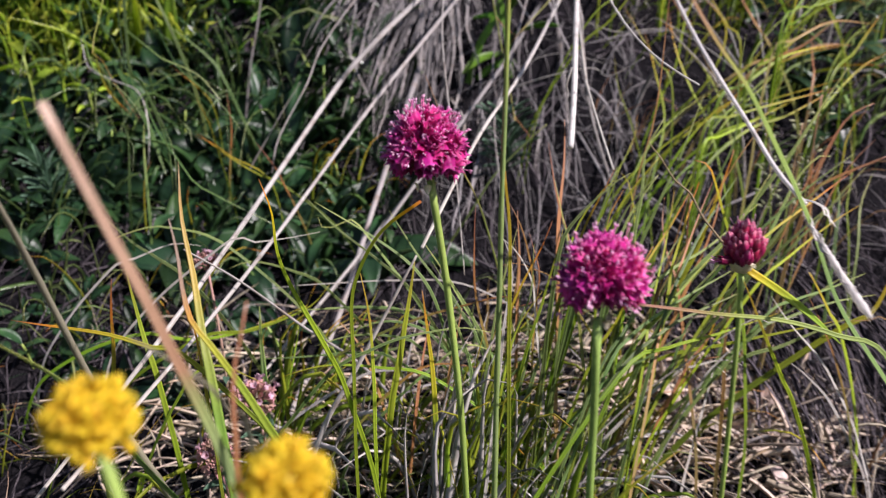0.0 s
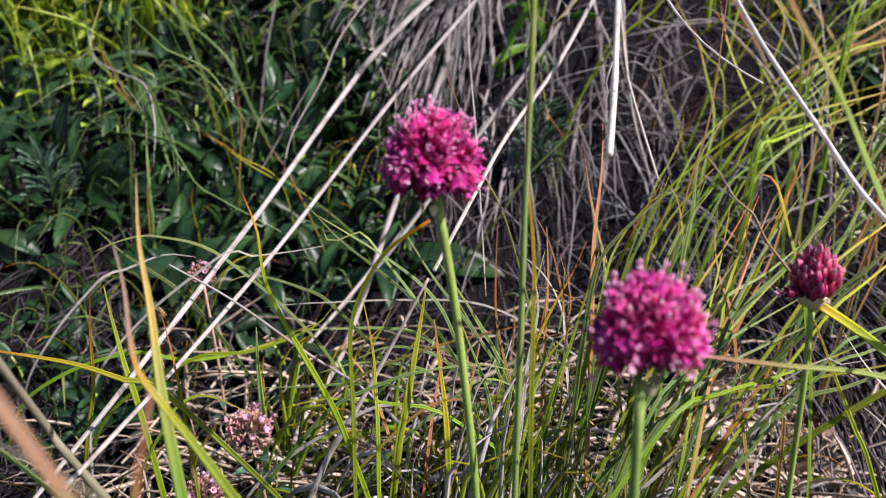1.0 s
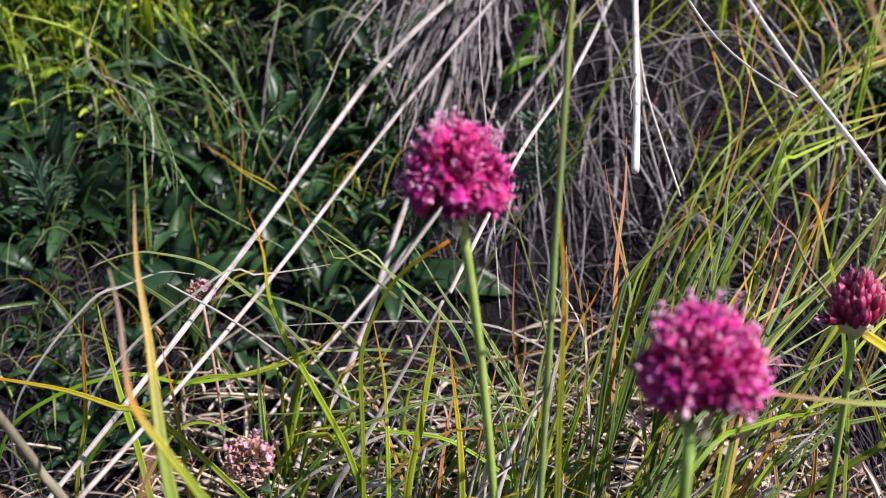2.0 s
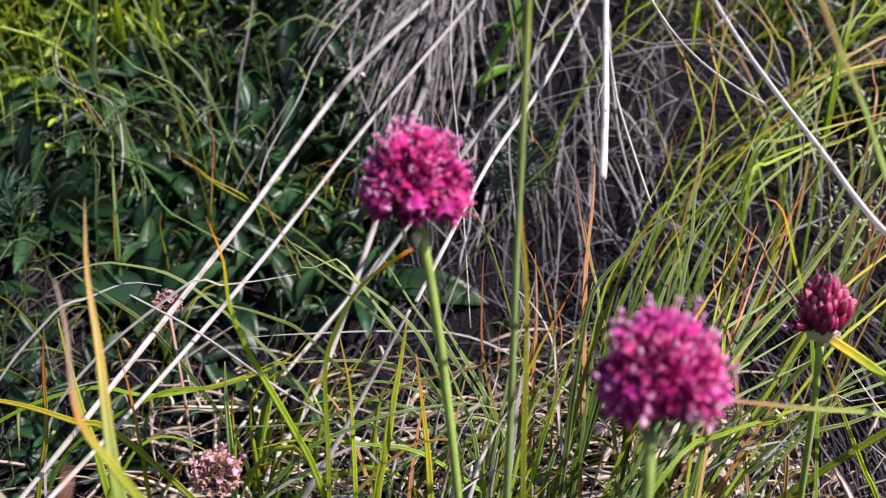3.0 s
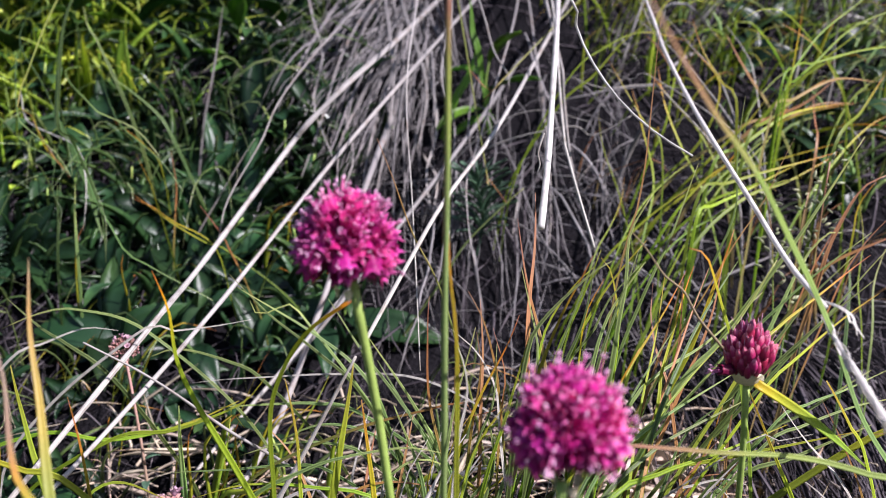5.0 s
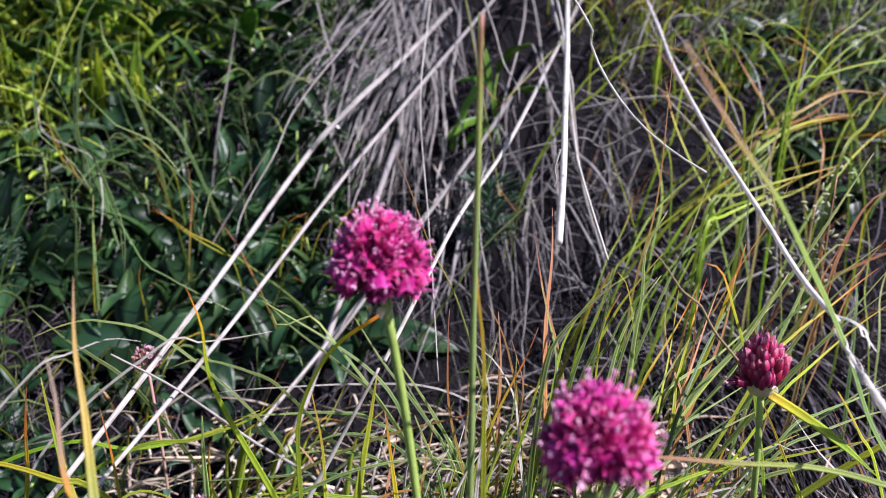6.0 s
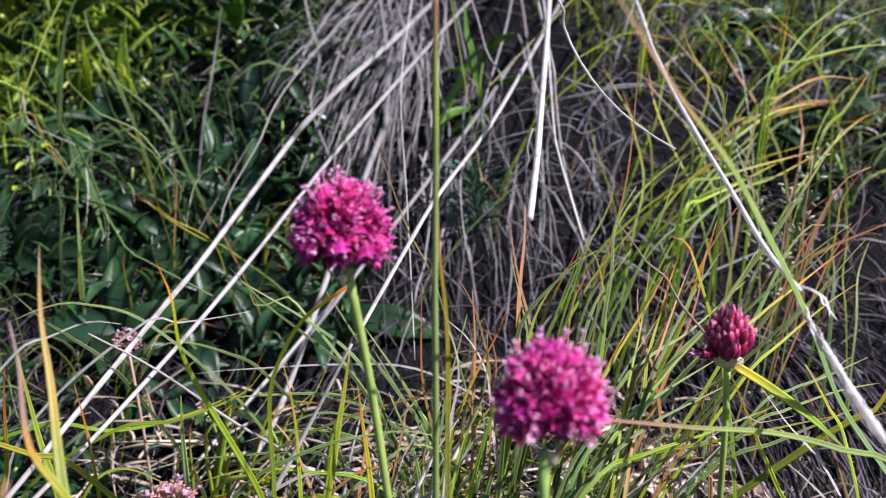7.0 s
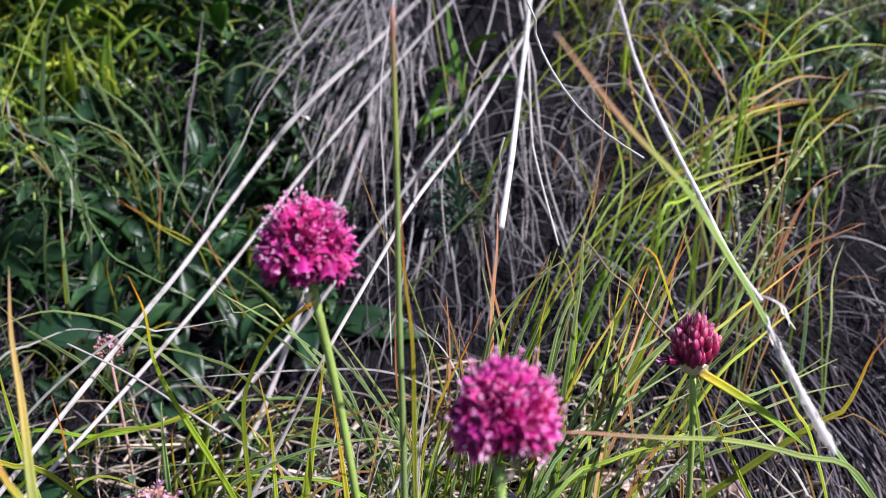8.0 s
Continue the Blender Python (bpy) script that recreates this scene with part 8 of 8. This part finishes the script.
strand("dry_straw", "pale", 0.00155, [(0.2127, 0.5673, 0.1464), (0.1986, 0.5587, 0.2080), (0.1553, 0.5600, 0.2579), (0.1423, 0.5624, 0.2627), (0.1197, 0.5664, 0.2610), (0.0998, 0.5700, 0.2676)], "thin bleached straw among the bank grass", kind="round", blunt=0.30, category="dry straw", group="bank straws", fade=0.50)
strand("dry_straw", "pale", 0.00103, [(0.2267, 0.5572, 0.1416), (0.2092, 0.5480, 0.2188), (0.1481, 0.5600, 0.2669), (0.1359, 0.5645, 0.2660), (0.1216, 0.5700, 0.2728)], "thin bleached straw among the bank grass", kind="round", blunt=0.30, category="dry straw", group="bank straws", fade=0.50)
strand("dry_straw", "pale", 0.00115, [(0.0170, 0.5882, 0.1660), (0.0404, 0.5706, 0.2178), (0.0943, 0.5500, 0.2374), (0.1102, 0.5460, 0.2327), (0.1310, 0.5400, 0.2441)], "thin bleached straw among the bank grass", kind="round", blunt=0.30, category="dry straw", group="bank straws", fade=0.50)
strand("dry_straw", "pale", 0.00134, [(0.2252, 0.5756, 0.1532), (0.2249, 0.5754, 0.2131), (0.2238, 0.6000, 0.2710), (0.2231, 0.6207, 0.2904), (0.2177, 0.6400, 0.3071)], "thin bleached straw among the bank grass", kind="round", blunt=0.30, category="dry straw", group="bank straws", fade=0.50)
strand("dry_straw", "pale", 0.00103, [(0.0077, 0.5967, 0.1697), (0.0211, 0.5856, 0.2057), (0.0529, 0.5700, 0.2369), (0.0788, 0.5604, 0.2471), (0.1073, 0.5500, 0.2408)], "thin bleached straw among the bank grass", kind="round", blunt=0.30, category="dry straw", group="bank straws", fade=0.50)
strand("grass_culm", "gloss", 0.00104, [(-0.2655, 0.8095, 0.3500), (-0.2612, 0.6782, 0.3378), (-0.2286, 0.5600, 0.2886), (-0.2069, 0.5382, 0.2587), (-0.1845, 0.5123, 0.2250), (-0.1775, 0.5000, 0.2092)], "pale green grass blade drooping among broad leaves", kind="blade", blunt=0.30, category="grass blade", group="blades among herbs")
strand("grass_culm", "gloss", 0.00076, [(-0.2634, 0.7458, 0.3003), (-0.2565, 0.6186, 0.2881), (-0.2091, 0.5100, 0.2425), (-0.1942, 0.5021, 0.2295), (-0.1815, 0.4956, 0.2196), (-0.1732, 0.4900, 0.2092)], "pale green grass blade drooping among broad leaves", kind="blade", blunt=0.30, category="grass blade", group="blades among herbs")
strand("grass_culm", "gloss", 0.00100, [(-0.2380, 0.7199, 0.2809), (-0.2276, 0.6129, 0.2714), (-0.1715, 0.5200, 0.2447), (-0.1572, 0.5140, 0.2388), (-0.1431, 0.5080, 0.2330), (-0.1290, 0.5000, 0.2201)], "pale green grass blade drooping among broad leaves", kind="blade", blunt=0.30, category="grass blade", group="blades among herbs")
strand("grass_culm", "gloss", 0.00100, [(-0.2162, 0.7327, 0.2903), (-0.2081, 0.6258, 0.2789), (-0.1635, 0.5300, 0.2404), (-0.1405, 0.5160, 0.2224), (-0.1294, 0.5089, 0.2138), (-0.1180, 0.5000, 0.2010)], "pale green grass blade drooping among broad leaves", kind="blade", blunt=0.30, category="grass blade", group="blades among herbs")
strand("grass_culm", "gloss", 0.00115, [(-0.2325, 0.7537, 0.3079), (-0.2273, 0.6184, 0.2952), (-0.1836, 0.5000, 0.2397), (-0.1714, 0.4935, 0.2255), (-0.1586, 0.4842, 0.2032), (-0.1511, 0.4775, 0.1868), (-0.1485, 0.4700, 0.1680)], "pale green grass blade drooping among broad leaves", kind="blade", blunt=0.30, category="grass blade", group="blades among herbs")
strand("grass_culm", "gloss", 0.00095, [(-0.2180, 0.7053, 0.2701), (-0.2133, 0.5983, 0.2569), (-0.1873, 0.5000, 0.2076), (-0.1795, 0.4907, 0.1937), (-0.1769, 0.4800, 0.1776)], "pale green grass blade drooping among broad leaves", kind="blade", blunt=0.30, category="grass blade", group="blades among herbs")
strand("grass_culm", "gloss", 0.00096, [(-0.2472, 0.5259, 0.1156), (-0.2372, 0.5147, 0.1569), (-0.2134, 0.5000, 0.1954), (-0.2026, 0.4949, 0.2048), (-0.1896, 0.4900, 0.2096)], "pale green grass blade drooping among broad leaves", kind="blade", blunt=0.30, category="grass blade", group="blades among herbs")
strand("grass_culm", "gloss", 0.00088, [(-0.2051, 0.6598, 0.2275), (-0.1948, 0.5571, 0.2160), (-0.1428, 0.4700, 0.1794), (-0.1271, 0.4637, 0.1693), (-0.1117, 0.4579, 0.1621), (-0.0907, 0.4500, 0.1529)], "pale green grass blade drooping among broad leaves", kind="blade", blunt=0.30, category="grass blade", group="blades among herbs")
strand("dry_straw", "grey", 0.00218, [(0.0024, 0.9133, 0.4223), (-0.0085, 0.7961, 0.3722), (-0.0260, 0.6900, 0.2964), (-0.0342, 0.6540, 0.2614), (-0.0455, 0.6133, 0.2273), (-0.0452, 0.5700, 0.1928)], "wavy dead grey leaf hanging from the tussock", kind="blade", blunt=0.30, category="dry straw", group="hanging straws", fade=0.40)
strand("dry_straw", "grey", 0.00240, [(0.0154, 0.8783, 0.3988), (0.0047, 0.7805, 0.3545), (-0.0113, 0.6900, 0.2909), (-0.0222, 0.6430, 0.2480), (-0.0292, 0.5967, 0.2108), (-0.0296, 0.5700, 0.1913)], "wavy dead grey leaf hanging from the tussock", kind="blade", blunt=0.30, category="dry straw", group="hanging straws", fade=0.40)
strand("dry_straw", "grey", 0.00216, [(-0.0019, 0.8532, 0.3815), (0.0033, 0.7707, 0.3412), (0.0111, 0.6900, 0.2830), (0.0175, 0.6377, 0.2354), (0.0106, 0.6000, 0.2060), (0.0140, 0.5700, 0.1848)], "wavy dead grey leaf hanging from the tussock", kind="blade", blunt=0.30, category="dry straw", group="hanging straws", fade=0.40)
strand("dry_straw", "grey", 0.00169, [(-0.0001, 0.6900, 0.2464), (0.0069, 0.6473, 0.2195), (0.0180, 0.6096, 0.2007), (0.0158, 0.5700, 0.1813)], "wavy dead grey leaf hanging from the tussock", kind="blade", blunt=0.30, category="dry straw", group="hanging straws", fade=0.40)
strand("dry_straw", "grey", 0.00195, [(-0.1300, 0.9615, 0.4544), (-0.1107, 0.8199, 0.4031), (-0.0763, 0.6900, 0.3176), (-0.0639, 0.6582, 0.2874), (-0.0661, 0.6182, 0.2521), (-0.0474, 0.5700, 0.2163)], "wavy dead grey leaf hanging from the tussock", kind="blade", blunt=0.30, category="dry straw", group="hanging straws", fade=0.40)
strand("dry_straw", "grey", 0.00193, [(-0.0337, 0.8859, 0.4039), (-0.0373, 0.7841, 0.3577), (-0.0428, 0.6900, 0.2905), (-0.0463, 0.6443, 0.2478), (-0.0373, 0.6047, 0.2151), (-0.0435, 0.5700, 0.1911)], "wavy dead grey leaf hanging from the tussock", kind="blade", blunt=0.30, category="dry straw", group="hanging straws", fade=0.40)
strand("dry_straw", "grey", 0.00194, [(-0.0027, 0.9903, 0.4741), (-0.0274, 0.8281, 0.4114), (-0.0741, 0.6900, 0.3015), (-0.0894, 0.6627, 0.2663), (-0.0978, 0.6488, 0.2500), (-0.1007, 0.6364, 0.2339), (-0.1098, 0.6164, 0.2115), (-0.1191, 0.6011, 0.1970), (-0.1251, 0.5700, 0.1638)], "wavy dead grey leaf hanging from the tussock", kind="blade", blunt=0.30, category="dry straw", group="hanging straws", fade=0.40)
strand("dry_straw", "grey", 0.00219, [(0.0413, 0.9788, 0.4657), (0.0359, 0.8257, 0.4080), (0.0263, 0.6900, 0.3108), (0.0223, 0.6531, 0.2718), (0.0318, 0.6150, 0.2367), (0.0277, 0.5700, 0.1989)], "wavy dead grey leaf hanging from the tussock", kind="blade", blunt=0.30, category="dry straw", group="hanging straws", fade=0.40)
strand("dry_straw", "grey", 0.00170, [(0.0114, 1.0052, 0.4843), (0.0208, 0.8366, 0.4228), (0.0387, 0.6900, 0.3150), (0.0460, 0.6523, 0.2720), (0.0405, 0.6151, 0.2331), (0.0470, 0.5700, 0.1922)], "wavy dead grey leaf hanging from the tussock", kind="blade", blunt=0.30, category="dry straw", group="hanging straws", fade=0.40)
strand("dry_straw", "grey", 0.00242, [(-0.0416, 0.9990, 0.4797), (-0.0340, 0.8342, 0.4193), (-0.0197, 0.6900, 0.3143), (-0.0131, 0.6477, 0.2672), (-0.0146, 0.6092, 0.2288), (-0.0198, 0.5700, 0.1949)], "wavy dead grey leaf hanging from the tussock", kind="blade", blunt=0.30, category="dry straw", group="hanging straws", fade=0.40)
strand("dry_straw", "grey", 0.00218, [(0.0210, 0.9775, 0.4650), (0.0005, 0.8247, 0.4099), (-0.0364, 0.6900, 0.3181), (-0.0527, 0.6508, 0.2784), (-0.0607, 0.6105, 0.2392), (-0.0676, 0.5700, 0.2047)], "wavy dead grey leaf hanging from the tussock", kind="blade", blunt=0.30, category="dry straw", group="hanging straws", fade=0.40)
strand("dry_straw", "grey", 0.00266, [(-0.0472, 0.9409, 0.4403), (-0.0323, 0.8101, 0.3929), (-0.0072, 0.6900, 0.3184), (0.0107, 0.6288, 0.2664), (0.0050, 0.5700, 0.2227)], "wavy dead grey leaf hanging from the tussock", kind="blade", blunt=0.30, category="dry straw", group="hanging straws", fade=0.40)
strand("dry_straw", "grey", 0.00145, [(0.0861, 0.9279, 0.4322), (0.0891, 0.8009, 0.3739), (0.0941, 0.6900, 0.2832), (0.0966, 0.6510, 0.2375), (0.0957, 0.6052, 0.1896), (0.0893, 0.5700, 0.1574)], "wavy dead grey leaf hanging from the tussock", kind="blade", blunt=0.30, category="dry straw", group="hanging straws", fade=0.40)
strand("dry_straw", "grey", 0.00145, [(0.0719, 0.6900, 0.2456), (0.0754, 0.6296, 0.2027), (0.0668, 0.5700, 0.1678)], "wavy dead grey leaf hanging from the tussock", kind="blade", blunt=0.30, category="dry straw", group="hanging straws", fade=0.40)
strand("broad_leaf", "bright_leaf", 0.01150, [(-0.2120, 0.6650, 0.2350), (-0.2090, 0.6620, 0.2620), (-0.2070, 0.6580, 0.2850), (-0.2060, 0.6550, 0.3020)], "bright green broad leaf standing upright on the bank", kind="blade", blunt=0.05, category="leaf", group="bright leaves")
strand("broad_leaf", "bright_leaf", 0.00571, [(0.0215, 0.6553, 0.2251), (0.0248, 0.6550, 0.2366), (0.0313, 0.6550, 0.2564), (0.0402, 0.6550, 0.2721), (0.0450, 0.6550, 0.2892)], "bright green lance-shaped leaf in the dead grass", kind="blade", blunt=0.05, category="leaf", group="bright leaves")
strand("broad_leaf", "bright_leaf", 0.00490, [(0.0562, 0.6605, 0.2287), (0.0531, 0.6571, 0.2563), (0.0458, 0.6550, 0.2915), (0.0424, 0.6550, 0.3029), (0.0404, 0.6550, 0.3256)], "bright green lance-shaped leaf in the dead grass", kind="blade", blunt=0.05, category="leaf", group="bright leaves")
strand("broad_leaf", "bright_leaf", 0.00530, [(0.0289, 0.6550, 0.2307), (0.0428, 0.6550, 0.2408), (0.0588, 0.6550, 0.2449)], "bright green lance-shaped leaf in the dead grass", kind="blade", blunt=0.05, category="leaf", group="bright leaves")
strand("grass_culm", "turn", 0.00162, [(0.1303, 0.3352, 0.0264), (0.1272, 0.3233, 0.0892), (0.1150, 0.3120, 0.1591), (0.1098, 0.3100, 0.1747), (0.1052, 0.3080, 0.1855), (0.1015, 0.3060, 0.1943), (0.0994, 0.3050, 0.1991), (0.0967, 0.3040, 0.2020), (0.0927, 0.3030, 0.2031)], "yellow green blade with a white withered tip behind the bud", kind="blade", blunt=0.25, category="grass blade", fade=0.05)
strand("grass_culm", "lime", 0.00169, [(0.1896, 0.3524, 0.0280), (0.1830, 0.3404, 0.0781), (0.1643, 0.3250, 0.1283), (0.1557, 0.3200, 0.1409), (0.1480, 0.3150, 0.1511), (0.1407, 0.3100, 0.1601)], "short yellow green blade over dark litter", kind="blade", blunt=0.30, category="grass blade")
strand("grass_culm", "salmon", 0.00205, [(-0.0222, 0.1955, -0.0065), (-0.0241, 0.1805, 0.0639), (-0.0320, 0.1620, 0.1371), (-0.0355, 0.1570, 0.1537), (-0.0376, 0.1520, 0.1677), (-0.0416, 0.1420, 0.1913), (-0.0466, 0.1340, 0.2114), (-0.0508, 0.1280, 0.2284)], "broad brown grass blade close by with a green base", kind="blade", blunt=0.60, category="grass blade", fade=0.085)
strand("dry_straw", "beige", 0.00314, [(-0.0976, 0.3278, 0.0217), (-0.1001, 0.3100, 0.0574), (-0.1074, 0.2650, 0.1255), (-0.1090, 0.2600, 0.1354), (-0.1040, 0.2220, 0.1821), (-0.0986, 0.2000, 0.2023), (-0.0958, 0.1850, 0.2166)], "pale dry straw standing close by", kind="round", blunt=0.40, category="dry straw", fade=0.50)
strand("grass_culm", "green", 0.00218, [(-0.0597, 0.2787, 0.0097), (-0.0634, 0.2677, 0.0479), (-0.0734, 0.2500, 0.0913), (-0.0839, 0.2350, 0.1188), (-0.0933, 0.2150, 0.1518), (-0.1020, 0.1950, 0.1725)], "grey green grass blade close by", kind="blade", blunt=0.30, category="grass blade")

strand("dry_straw", "rustm", 0.0015, [(-0.0310, 0.1700, -0.0120), (-0.0330, 0.1620, 0.0700), (-0.0350, 0.1550, 0.1520), (-0.0340, 0.1520, 0.1680), (-0.0330, 0.1500, 0.1810), (-0.0310, 0.1500, 0.1900), (-0.0300, 0.1500, 0.1950)], "withered red brown grass blade close by", kind="blade", blunt=0.2, category="dry straw")
strand("grass_culm", "lime", 0.00136, [(0.1938, 0.5100, 0.1040), (0.1967, 0.5040, 0.1790), (0.2010, 0.5000, 0.2540), (0.2130, 0.5120, 0.2640), (0.2290, 0.5250, 0.2740), (0.2570, 0.5380, 0.2960), (0.2980, 0.5500, 0.3120)], "long lime green blade arching over the bank", kind="blade", blunt=0.08, category="grass blade", group="bank blades")
strand("grass_culm", "lime", 0.00117, [(0.1928, 0.5100, 0.1040), (0.1957, 0.5040, 0.1820), (0.2000, 0.5000, 0.2600), (0.2120, 0.5120, 0.2710), (0.2310, 0.5250, 0.2900), (0.2580, 0.5380, 0.3100), (0.2740, 0.5500, 0.3220)], "long lime green blade arching over the bank", kind="blade", blunt=0.08, category="grass blade", group="bank blades")
strand("grass_culm", "lime", 0.00107, [(0.1926, 0.5100, 0.1040), (0.1972, 0.5040, 0.1835), (0.2040, 0.5000, 0.2630), (0.2230, 0.5120, 0.2730), (0.2560, 0.5250, 0.2810), (0.2910, 0.5380, 0.2840), (0.3180, 0.5500, 0.2820)], "long lime green blade arching over the bank", kind="blade", blunt=0.08, category="grass blade", group="bank blades")
strand("grass_culm", "lime", 0.00107, [(0.2692, 0.5600, 0.1440), (0.2651, 0.5540, 0.1990), (0.2590, 0.5500, 0.2540), (0.2420, 0.5380, 0.2750), (0.2120, 0.5250, 0.2990), (0.1920, 0.5120, 0.3010), (0.1770, 0.5000, 0.2940)], "long lime green blade arching over the bank", kind="blade", blunt=0.08, category="grass blade", group="bank blades")
strand("grass_culm", "turn", 0.00177, [(0.1546, 0.5100, 0.1040), (0.1592, 0.5040, 0.1610), (0.1660, 0.5000, 0.2180), (0.1850, 0.5120, 0.2280), (0.2120, 0.5250, 0.2430), (0.2360, 0.5380, 0.2490), (0.2610, 0.5500, 0.2530)], "thin bank blade with an orange red tip", kind="blade", blunt=0.08, category="grass blade", group="bank blades")
strand("grass_culm", "turn", 0.00177, [(0.1738, 0.5100, 0.1040), (0.1779, 0.5040, 0.1670), (0.1840, 0.5000, 0.2300), (0.2010, 0.5170, 0.2410), (0.2220, 0.5330, 0.2540), (0.2480, 0.5500, 0.2670)], "thin bank blade with an orange red tip", kind="blade", blunt=0.08, category="grass blade", group="bank blades")
strand("dry_straw", "rustm", 0.00180, [(0.1846, 0.5100, 0.1040), (0.1892, 0.5040, 0.1745), (0.1960, 0.5000, 0.2450), (0.2150, 0.5170, 0.2540), (0.2440, 0.5330, 0.2650), (0.2780, 0.5500, 0.2650)], "thin rust red withered blade on the bank", kind="blade", blunt=0.08, category="dry straw", group="bank blades")
strand("dry_straw", "rustm", 0.00150, [(0.2150, 0.5100, 0.1040), (0.2174, 0.5040, 0.1650), (0.2210, 0.5000, 0.2260), (0.2310, 0.5250, 0.2410), (0.2400, 0.5500, 0.2590)], "thin bank blade with an orange red tip", kind="blade", blunt=0.08, category="dry straw", group="bank blades")
strand("grass_culm", "turn", 0.00177, [(0.2154, 0.5100, 0.1040), (0.2216, 0.5040, 0.1670), (0.2310, 0.5000, 0.2300), (0.2570, 0.5250, 0.2480), (0.2830, 0.5500, 0.2710)], "thin bank blade with an orange red tip", kind="blade", blunt=0.08, category="grass blade", group="bank blades")
strand("grass_culm", "turn", 0.00150, [(0.1340, 0.4700, 0.0810), (0.1388, 0.4640, 0.1425), (0.1460, 0.4600, 0.2040), (0.1660, 0.4730, 0.2100), (0.1980, 0.4870, 0.2180), (0.2340, 0.5000, 0.2260)], "thin bank blade with an orange red tip", kind="blade", blunt=0.08, category="grass blade", group="bank blades")
strand("grass_culm", "lime", 0.00156, [(0.1382, 0.4700, 0.0810), (0.1413, 0.4640, 0.1370), (0.1460, 0.4600, 0.1930), (0.1590, 0.4730, 0.1990), (0.1810, 0.4870, 0.2060), (0.2070, 0.5000, 0.2170)], "lime green blade rising over the bank", kind="blade", blunt=0.08, category="grass blade", group="bank blades")
strand("grass_culm", "turn", 0.00109, [(0.1428, 0.5100, 0.1040), (0.1409, 0.5040, 0.1655), (0.1380, 0.5000, 0.2270), (0.1300, 0.5070, 0.2410), (0.1200, 0.5130, 0.2580), (0.1120, 0.5200, 0.2740)], "thin bank blade with an orange red tip", kind="blade", blunt=0.08, category="grass blade", group="bank blades")
strand("grass_culm", "turn", 0.00136, [(0.1806, 0.5100, 0.1040), (0.1792, 0.5040, 0.1760), (0.1770, 0.5000, 0.2480), (0.1710, 0.5070, 0.2610), (0.1610, 0.5130, 0.2790), (0.1570, 0.5200, 0.2970)], "thin bank blade with an orange red tip", kind="blade", blunt=0.08, category="grass blade", group="bank blades")
strand("grass_culm", "turn", 0.00110, [(-0.2420, 0.5800, 0.2810), (-0.2320, 0.5700, 0.2530), (-0.2210, 0.5600, 0.2250), (-0.2010, 0.5500, 0.2060)], "blade with a tan tip among the leaves", kind="blade", blunt=0.08, category="grass blade", group="bank blades")
strand("grass_culm", "gloss", 0.00280, [(-0.2320, 0.6000, 0.2450), (-0.2100, 0.5770, 0.2180), (-0.1920, 0.5530, 0.1980), (-0.1750, 0.5300, 0.1700)], "pale green blade drooping among the leaves", kind="blade", blunt=0.08, category="grass blade", group="bank blades")
strand("dry_straw", "pale", 0.00088, [(-0.2530, 0.6000, 0.2580), (-0.2430, 0.5860, 0.2390), (-0.2190, 0.5720, 0.2290), (-0.1990, 0.5580, 0.2220), (-0.1890, 0.5440, 0.2020), (-0.1860, 0.5300, 0.1750)], "thin bleached dry grass blade among broad leaves", kind="blade", blunt=0.08, category="dry straw", group="bank blades", fade=0.3)
strand("grass_culm", "turn", 0.00069, [(-0.0888, 0.5100, 0.1040), (-0.0941, 0.5040, 0.1375), (-0.1020, 0.5000, 0.1710), (-0.1240, 0.5000, 0.1850), (-0.1350, 0.5000, 0.1930), (-0.1470, 0.5000, 0.1980)], "thin blade with an orange tip among the leaves", kind="blade", blunt=0.08, category="grass blade", group="bank blades")
strand("grass_culm", "turn", 0.00069, [(-0.1446, 0.5700, 0.1520), (-0.1468, 0.5640, 0.1820), (-0.1500, 0.5600, 0.2120), (-0.1590, 0.5570, 0.2250), (-0.1660, 0.5530, 0.2320), (-0.1740, 0.5500, 0.2390)], "thin blade with an orange tip among the leaves", kind="blade", blunt=0.08, category="grass blade", group="bank blades")
strand("dry_straw", "beige", 0.00170, [(-0.0230, 0.1800, -0.0100), (-0.0270, 0.1680, 0.0900), (-0.0330, 0.1580, 0.1640), (-0.0350, 0.1520, 0.1740), (-0.0380, 0.1500, 0.1800), (-0.0430, 0.1480, 0.1850), (-0.0490, 0.1460, 0.1900)], "grey beige bent dry blade close by", kind="blade", blunt=0.2, category="dry straw")
